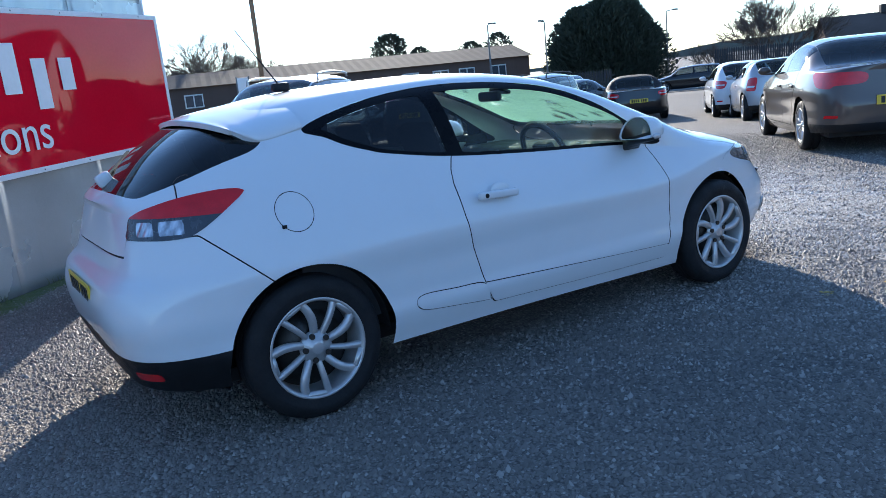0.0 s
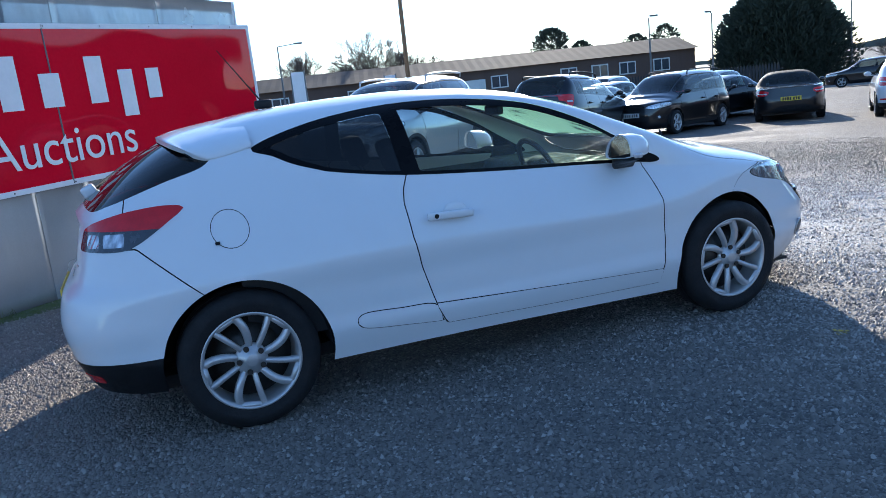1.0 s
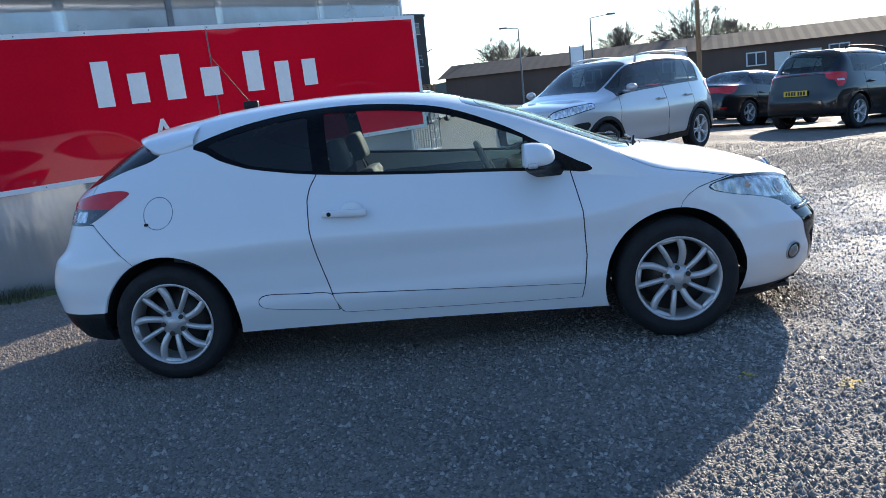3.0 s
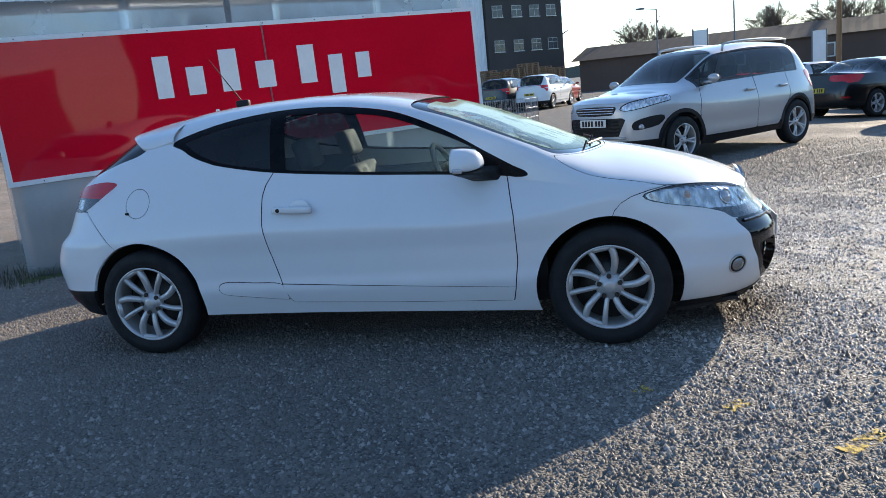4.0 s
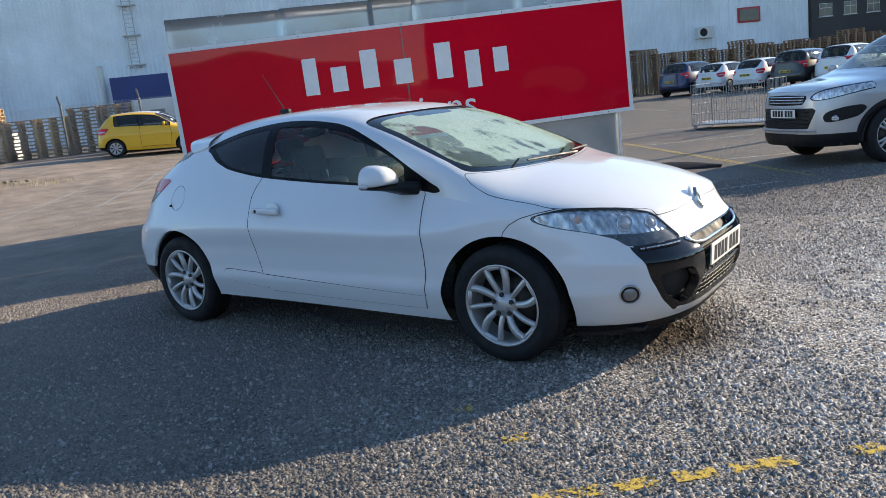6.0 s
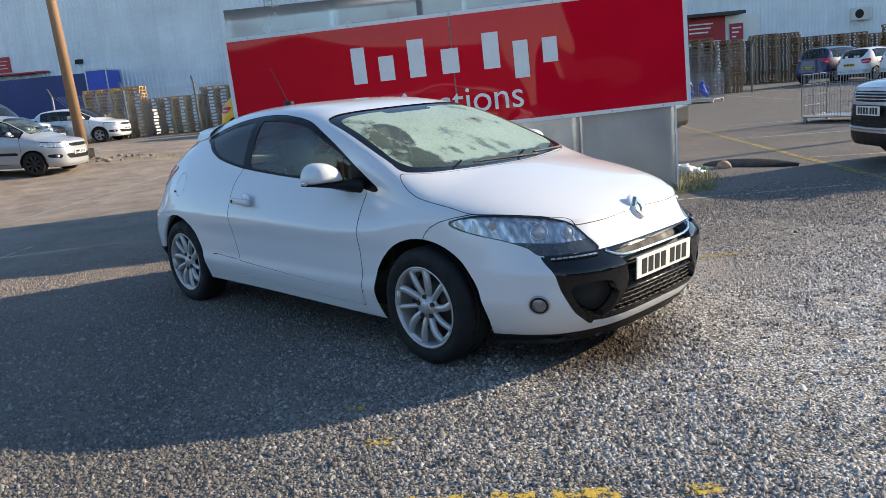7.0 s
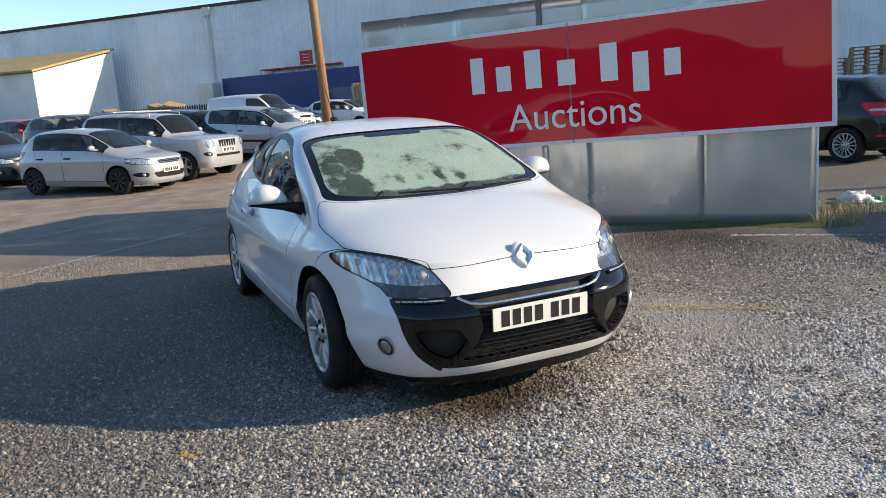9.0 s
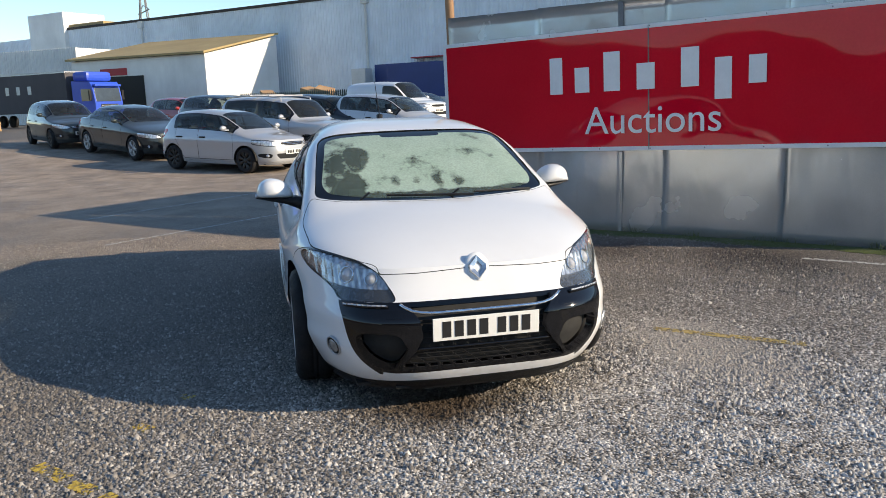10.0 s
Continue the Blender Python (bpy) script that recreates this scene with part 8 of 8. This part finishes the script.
bare_tree(4.2, 78.0, -1.2, 10.2, 0.9, 13)
bare_tree(49.0, 30.6, -1.8, 9.6, 1.1, 12)
bare_tree(46.6, 34.0, -1.6, 4.8, 1.0, 17)
# the far hills close the horizon
v, f = [], []
n = 160
for k in range(n + 1):
    a = radians(-40 + 190 * k / n)
    h = 9 + 5 * math.sin(5 * a) + 3 * math.sin(13 * a + 1) + 1.5 * math.sin(41 * a)
    v += [(900 * math.cos(a), 900 * math.sin(a), -20), (900 * math.cos(a), 900 * math.sin(a), h)]
    if k:
        f.append((2 * k - 2, 2 * k, 2 * k + 1, 2 * k - 1))
tagged(piece("backdrop", mesh_from("backdrop", v, f, False), M_HILL), "hazy line of low wooded hills", "hills", kind="structure")


# ---- paint lines, weeds and litter ----
def worn_paint(name, colour, keep=0.5):
    m, nt, nn, ln, p = nodes_of(name)
    a = noise_node(nt, 19.0, 6, 0.75)
    ln.new(ramp_node(nt, a, [(0.2, tuple(c * 0.6 for c in colour)), (0.8, colour)]), p.inputs["Base Color"])
    p.inputs["Roughness"].default_value = 0.8
    ln.new(ramp_node(nt, a, [(keep - 0.04, (0, 0, 0)), (keep + 0.04, (1, 1, 1))]), p.inputs["Alpha"])
    ln.new(bump_node(nt, noise_node(nt, 75, 3, 0.6), 0.6, 0.005), p.inputs["Normal"])
    return m


M_YEL = worn_paint("worn_yellow_line", (0.66, 0.44, 0.07), 0.50)
M_YELF = worn_paint("faded_yellow_line", (0.45, 0.33, 0.12), 0.47)
M_WHT = worn_paint("worn_white_line", (0.5, 0.49, 0.46), 0.47)


def line_on_ground(a, b, width, mat_, name, label):
    a, b = Vector(a), Vector(b)
    d = b - a
    n = max(2, int(d.length / 0.5))
    sd = Vector((-d.y, d.x)).normalized() * width / 2
    v, f = [], []
    for k in range(n + 1):
        p = a + d * k / n
        for q in (p - sd, p + sd):
            v.append((q.x, q.y, float(ground_z(q.x, q.y)) + 0.004))
        if k:
            f.append((2 * k - 2, 2 * k, 2 * k + 1, 2 * k - 1))
    tagged(piece(name, mesh_from(name, v, f, False), mat_), label, "road marking", kind="structure")


for a, b in (((2.12, -2.04), (2.30, -1.88)), ((2.34, -1.85), (2.46, -1.74)), ((2.50, -1.70), (2.62, -1.60)), ((2.66, -1.56), (2.84, -1.41)), ((3.0, -1.28), (3.1, -1.18)), ((1.78, -1.68), (1.86, -1.60)), ((1.42, -1.5), (1.48, -1.44))):
    line_on_ground(a, b, 0.075, M_YEL, "yellow_marking", "broken worn yellow line on the asphalt")
line_on_ground((1.1, 1.45), (1.7, 2.15), 0.08, M_YELF, "yellow_marking", "faded yellow line on the asphalt")
line_on_ground((-6.5, 15.3), (1.6, 5.8), 0.11, M_YELF, "yellow_marking", "long faded yellow bay line")
for a, b in (((-4.03, 13.5), (-2.2, 14.7)), ((-2.36, 10.59), (-0.6, 11.7)), ((-0.09, 7.75), (0.9, 8.35)), ((-0.47, 3.75), (1.3, 5.45)), ((2.2, 2.88), (4.6, 4.95)), ((-3.95, -2.85), (-6.0, -0.55)), ((-11.5, 29.0), (-6.3, 22.9)), ((3.9, 6.2), (6.5, 8.6)), ((-9.2, 0.2), (-15.5, 6.6)), ((-6.4, -3.6), (-9.4, -0.6)), ((-10.7, 4.0), (-15.9, 9.0)), ((-15.92, 9.03), (-18.9, 13.2))):
    line_on_ground(a, b, 0.07, M_WHT, "white_marking", "thin worn white bay line")

M_GRASS = surface("rough_grass", (0.10, 0.125, 0.04), 0.8, vary=0.4, scale=9)
M_WEED = surface("dark_weeds", (0.045, 0.052, 0.024), 0.85, vary=0.5, scale=9)
M_STRAW = surface("dry_grass", (0.33, 0.28, 0.13), 0.85, vary=0.3, scale=9)
M_MOSS = surface("green_moss", (0.07, 0.09, 0.02), 0.95, vary=0.5, scale=20, bump=0.6, bump_scale=120)
M_BAG = surface("white_plastic_bag", (0.7, 0.72, 0.7), 0.35, vary=0.1, scale=8, bump=0.8, bump_scale=14)
M_BOTTLE = surface("green_plastic", (0.04, 0.25, 0.12), 0.3, vary=0.3, scale=10)
M_STONE = surface("pink_brick_lump", (0.45, 0.30, 0.21), 0.85, vary=0.2, scale=15, bump=0.5, bump_scale=60)


def blades(name, label, spots, count, size, mat_, seed):
    r = random.Random(seed)
    v, f = [], []
    for _ in range(count):
        x0, y0, rad = r.choice(spots)
        a, k = r.uniform(0, 6.283), rad * r.random() ** 0.6
        p = Vector((x0 + k * math.cos(a), y0 + k * math.sin(a), 0.0))
        p.z = float(ground_z(p.x, p.y))
        h = size * r.uniform(0.4, 1.2)
        d = Vector((r.uniform(-1, 1), r.uniform(-1, 1), 0)) * h * 0.6
        s = Vector((math.cos(a * 7), math.sin(a * 7), 0)) * h * 0.025
        q = len(v)
        v += [p - s, p + s, p + d * 0.35 + Vector((0, 0, h * 0.65)) + s * 0.8, p + d * 0.35 + Vector((0, 0, h * 0.65)) - s * 0.8, p + d + Vector((0, 0, h))]
        f += [(q, q + 1, q + 2, q + 3), (q + 3, q + 2, q + 4)]
    tagged(piece(name, mesh_from(name, v, f, False), mat_), label, "grass", kind="stuff")


END = SIGN_AT @ Vector((3.6, 0, 0))
LEFT = SIGN_AT @ Vector((-1.6, 0, 0))
spots = [(END.x + dx, END.y + dy, r_) for dx, dy, r_ in ((0.0, 0.15, 0.3), (-0.25, 0.5, 0.4), (0.15, 0.05, 0.25), (-0.5, 1.0, 0.4), (-0.1, 0.7, 0.35))]
blades("grass_tuft", "rough green grass at the hoarding's end", spots, 900, 0.06, M_GRASS, 1)
blades("dry_grass", "dry yellow grass stalks at the hoarding's end", spots, 420, 0.13, M_STRAW, 2)
blades("hoarding_weeds", "thin weeds along the foot of the hoarding", [tuple((SIGN_AT @ Vector((s, -0.06, 0)))[:2]) + (0.1,) for s in (0.2, 0.9, 1.5, 1.6, 2.2, 2.35, 2.5, 2.9, 3.3)], 300, 0.075, M_GRASS, 3)
blades("weed_patch", "low dark green weeds by the hoarding's other end", [(LEFT.x + 0.1, LEFT.y - 0.1, 0.3), (LEFT.x - 0.35, LEFT.y + 0.05, 0.35), (LEFT.x + 0.5, LEFT.y + 0.3, 0.2)], 620, 0.11, M_WEED, 4)
blades("mound_grass", "dry grass round the wooden pole", [(-19.7, 5.0, 0.9), (-19.0, 5.6, 1.0), (-18.4, 6.2, 0.9), (-17.6, 6.8, 0.7)], 700, 0.12, M_STRAW, 5)


def moss_strip(s0, s1, w, seed):
    r = random.Random(seed)
    v, f = [], []
    n = int((s1 - s0) / 0.06)
    for k in range(n + 1):
        s = s0 + (s1 - s0) * k / n
        a, b = -0.02, -0.05 - w * (0.4 + 0.6 * abs(math.sin(2.3 * s + seed)) * r.uniform(0.6, 1))
        for y, z in ((a, 0.012), ((a + b) / 2, 0.022 * r.uniform(0.4, 1)), (b, 0.003)):
            v.append(tuple(SIGN_AT @ Vector((s, y, z))))
        if k:
            q = 3 * k
            f += [(q - 3, q, q + 1, q - 2), (q - 2, q + 1, q + 2, q - 1)]
    tagged(piece("moss", mesh_from("moss", v, f), M_MOSS), "mossy dirt along the hoarding foot", "moss", kind="stuff")


moss_strip(-1.6, 3.9, 0.28, 3)
# litter
def lump(name, label, cat, at, size, mat_, seed, cuts=2, rough=0.25):
    bm = bmesh.new()
    bmesh.ops.create_icosphere(bm, subdivisions=3, radius=1.0)
    for v in bm.verts:
        k = 1 + rough * noise.noise(v.co * 1.7 + Vector((seed, 0, 0))) + rough * 0.6 * noise.noise(v.co * 4 + Vector((0, seed, 0)))
        v.co = Vector((v.co.x * size[0] * k, v.co.y * size[1] * k, max(-0.25, v.co.z) * size[2] * k + size[2] * 0.25))
    return tagged(part(name, bm, mat_, None, smooth=True, m=pose(at[0], at[1], float(ground_z(*at)), 0, 0, seed * 40)), label, cat)


lump("plastic_bag", "crumpled white plastic bag on the grass", "litter", (-1.0, 6.15), (0.19, 0.12, 0.08), M_BAG, 1, rough=0.7)
lump("plastic_bag", "crumpled white plastic bag on the grass", "litter", (-1.25, 6.45), (0.14, 0.1, 0.07), M_BAG, 2, rough=0.7)
lump("green_bottle", "crushed green plastic bottle", "litter", (-0.86, 6.32), (0.1, 0.06, 0.06), M_BOTTLE, 3, rough=0.4)
lump("brick_lump", "pale broken brick lying in the grass", "brick", (-0.75, 6.72), (0.11, 0.08, 0.075), M_STONE, 4, rough=0.2)
v, f = [], []
for k in range(17):
    s = k / 16
    x, y = -1.15 + 1.35 * s, 7.0 - 0.12 * s
    w = 0.17 * math.sin(math.pi * min(1, 0.15 + s * 0.85)) + 0.02
    z = 0.03 + 0.07 * math.sin(3.1 * s) * (1 - 0.5 * s)
    for dy, dz in ((-w, 0.0), (0, z), (w, z * 0.6 + 0.02)):
        v.append((x + dy * 0.3, y + dy, dz + 0.004))
    if k:
        q = 3 * k
        f += [(q - 3, q, q + 1, q - 2), (q - 2, q + 1, q + 2, q - 1)]
tagged(piece("rubber_mat", mesh_from("rubber_mat", v, f), M_TYRE), "buckled strip of dark rubber matting", "mat")
mh = bmesh.new()
for k in range(46):
    a, rr = rnd.uniform(0, 6.28), rnd.uniform(0, 1.5)
    s = rnd.uniform(0.03, 0.10)
    bmesh.ops.create_icosphere(mh, subdivisions=2, radius=s, matrix=Matrix.Translation((-19.4 + rr * math.cos(a) * 1.3, 5.5 + rr * math.sin(a), float(ground_z(-19.4, 5.5)) + s * 0.3)) @ Matrix.Diagonal((1, rnd.uniform(0.6, 1.2), 0.6, 1)))
tagged(part("rubble", mh, surface("grey_rubble", (0.24, 0.21, 0.18), 0.9, vary=0.4, scale=12), None), "broken rubble round the wooden pole", "rubble", kind="stuff")
# loose pale chips lying about on the asphalt near the car
ch = bmesh.new()
rc = random.Random(9)
for k in range(260):
    x, y = rc.uniform(-3.0, 4.8), rc.uniform(-3.4, 3.2)
    s = rc.uniform(0.004, 0.011)
    bmesh.ops.create_icosphere(ch, subdivisions=1, radius=s, matrix=Matrix.Translation((x, y, s * 0.4)) @ Matrix.Diagonal((1.2, rc.uniform(0.7, 1.2), 0.7, 1)))
tagged(part("loose_chippings", ch, surface("pale_chippings", (0.32, 0.3, 0.27), 0.8, vary=0.4, scale=30), None), "loose pale stone chippings on the asphalt", "gravel", kind="stuff")


# ---- stone chippings that stand proud of the asphalt where the sun rakes it ----
def chipping_material():
    m, nt, nn, ln, p = nodes_of("stone_chippings")
    g = nn.new("ShaderNodeNewGeometry")
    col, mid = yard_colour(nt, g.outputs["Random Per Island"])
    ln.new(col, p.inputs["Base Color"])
    ln.new(ramp_node(nt, g.outputs["Random Per Island"], [(0.0, (0.48,) * 3), (1.0, (0.8,) * 3)]), p.inputs["Roughness"])
    p.inputs["Specular IOR Level"].default_value = 0.28
    return m


def chippings(count, rect, seed, keep, size=1.0):
    r = np.random.RandomState(seed)
    x = r.uniform(rect[0], rect[1], count)
    y = r.uniform(rect[2], rect[3], count)
    k = keep(x, y)
    x, y = x[k], y[k]
    n = len(x)
    level = ground_z(x, y)
    s = size * r.uniform(0.004, 0.0115, n) * (1 + 0.5 * (r.uniform(0, 1, n) > 0.93))
    a = r.uniform(0, 6.283, n)
    flat = r.uniform(0.7, 1.5, n)
    long_ = r.uniform(0.8, 1.5, n)
    base = np.array([(1, 0, 0), (0, 1, 0), (-1, 0, 0), (0, -1, 0), (0.25, 0.2, 1)], float)
    V = np.empty((n, 5, 3))
    jit = r.uniform(0.7, 1.25, (n, 5))
    ca, sa = np.cos(a), np.sin(a)
    for i, (bx, by, bz) in enumerate(base):
        px, py = bx * long_ * s * jit[:, i], by * s * jit[:, i]
        V[:, i, 0] = x + ca * px - sa * py
        V[:, i, 1] = y + sa * px + ca * py
        V[:, i, 2] = bz * s * flat * jit[:, i] - 0.0005 + level
    F = np.array([(0, 1, 4), (1, 2, 4), (2, 3, 4), (3, 0, 4)])
    T = (F[None] + 5 * np.arange(n)[:, None, None]).reshape(-1)
    me = bpy.data.meshes.new("stone_chippings")
    me.vertices.add(5 * n)
    me.vertices.foreach_set("co", V.reshape(-1).astype(np.float32))
    me.loops.add(len(T))
    me.loops.foreach_set("vertex_index", T.astype(np.int32))
    me.polygons.add(len(T) // 3)
    me.polygons.foreach_set("loop_start", np.arange(0, len(T), 3, dtype=np.int32))
    me.polygons.foreach_set("loop_total", np.full(len(T) // 3, 3, dtype=np.int32))
    me.update()
    me.validate()
    return me


M_CHIPS = chipping_material()
def bare_asphalt(x, y):
    """Where stones stand proud: not behind the hoarding, under the coupe's middle or in the painted line; few in chalky patches and far off."""
    ahead = (x + 2.98) * 0.686 - (y - 2.39) * 0.728 > 0.06
    along, off = (x - 2.12) * 0.752 + (y + 2.04) * 0.66, (x - 2.12) * 0.66 - (y + 2.04) * 0.752
    line = (np.abs(off) < 0.045) & (along > -0.1) & (along < 1.0) & (np.sin(along * 23.0) > -0.6)
    toss = np.modf(np.abs(np.sin(x * 127.1 + y * 311.7) * 4375.85))[0]
    patch = np.sin(2.1 * x + 1.3 * np.sin(1.7 * y)) + np.sin(2.6 * y + 1.1 * np.sin(2.3 * x) + 1.0) + 0.7 * np.sin(5.3 * x + 4.1 * y) + 0.6 * np.sin(7.9 * y - 6.1 * x + 2.0) + 0.4 * np.sin(15.0 * x + 11.0 * y)
    chalk = (np.hypot((x - 2.9) / 2.6, (y - 1.2) / 2.5) < 1.0 + 0.1 * patch) & (patch > 0.05)
    sand = np.hypot((x - 1.35) / 0.75, (y - 1.6) / 0.5) < 0.9 + 0.12 * patch
    far = np.clip((9.0 - np.hypot(x - 2.5, y - 1.0)) / 4.5, 0, 1)
    return ahead & (np.hypot(x, y * 1.6) > 0.9) & ~line & (toss < far * np.where(chalk | sand, 0.22, 1.0))


for count, rect, size, seed in ((330000, (-4.4, 5.2, -4.5, 3.7), 1.0, 3), (95000, (0.3, 9.5, 3.7, 9.5), 1.1, 5), (26000, (5.2, 9.5, 0.0, 3.7), 1.1, 6)):
    tagged(piece("stone_chippings", chippings(count, rect, seed, bare_asphalt, size), M_CHIPS), "raised stone chippings in the worn asphalt", "gravel", kind="stuff")
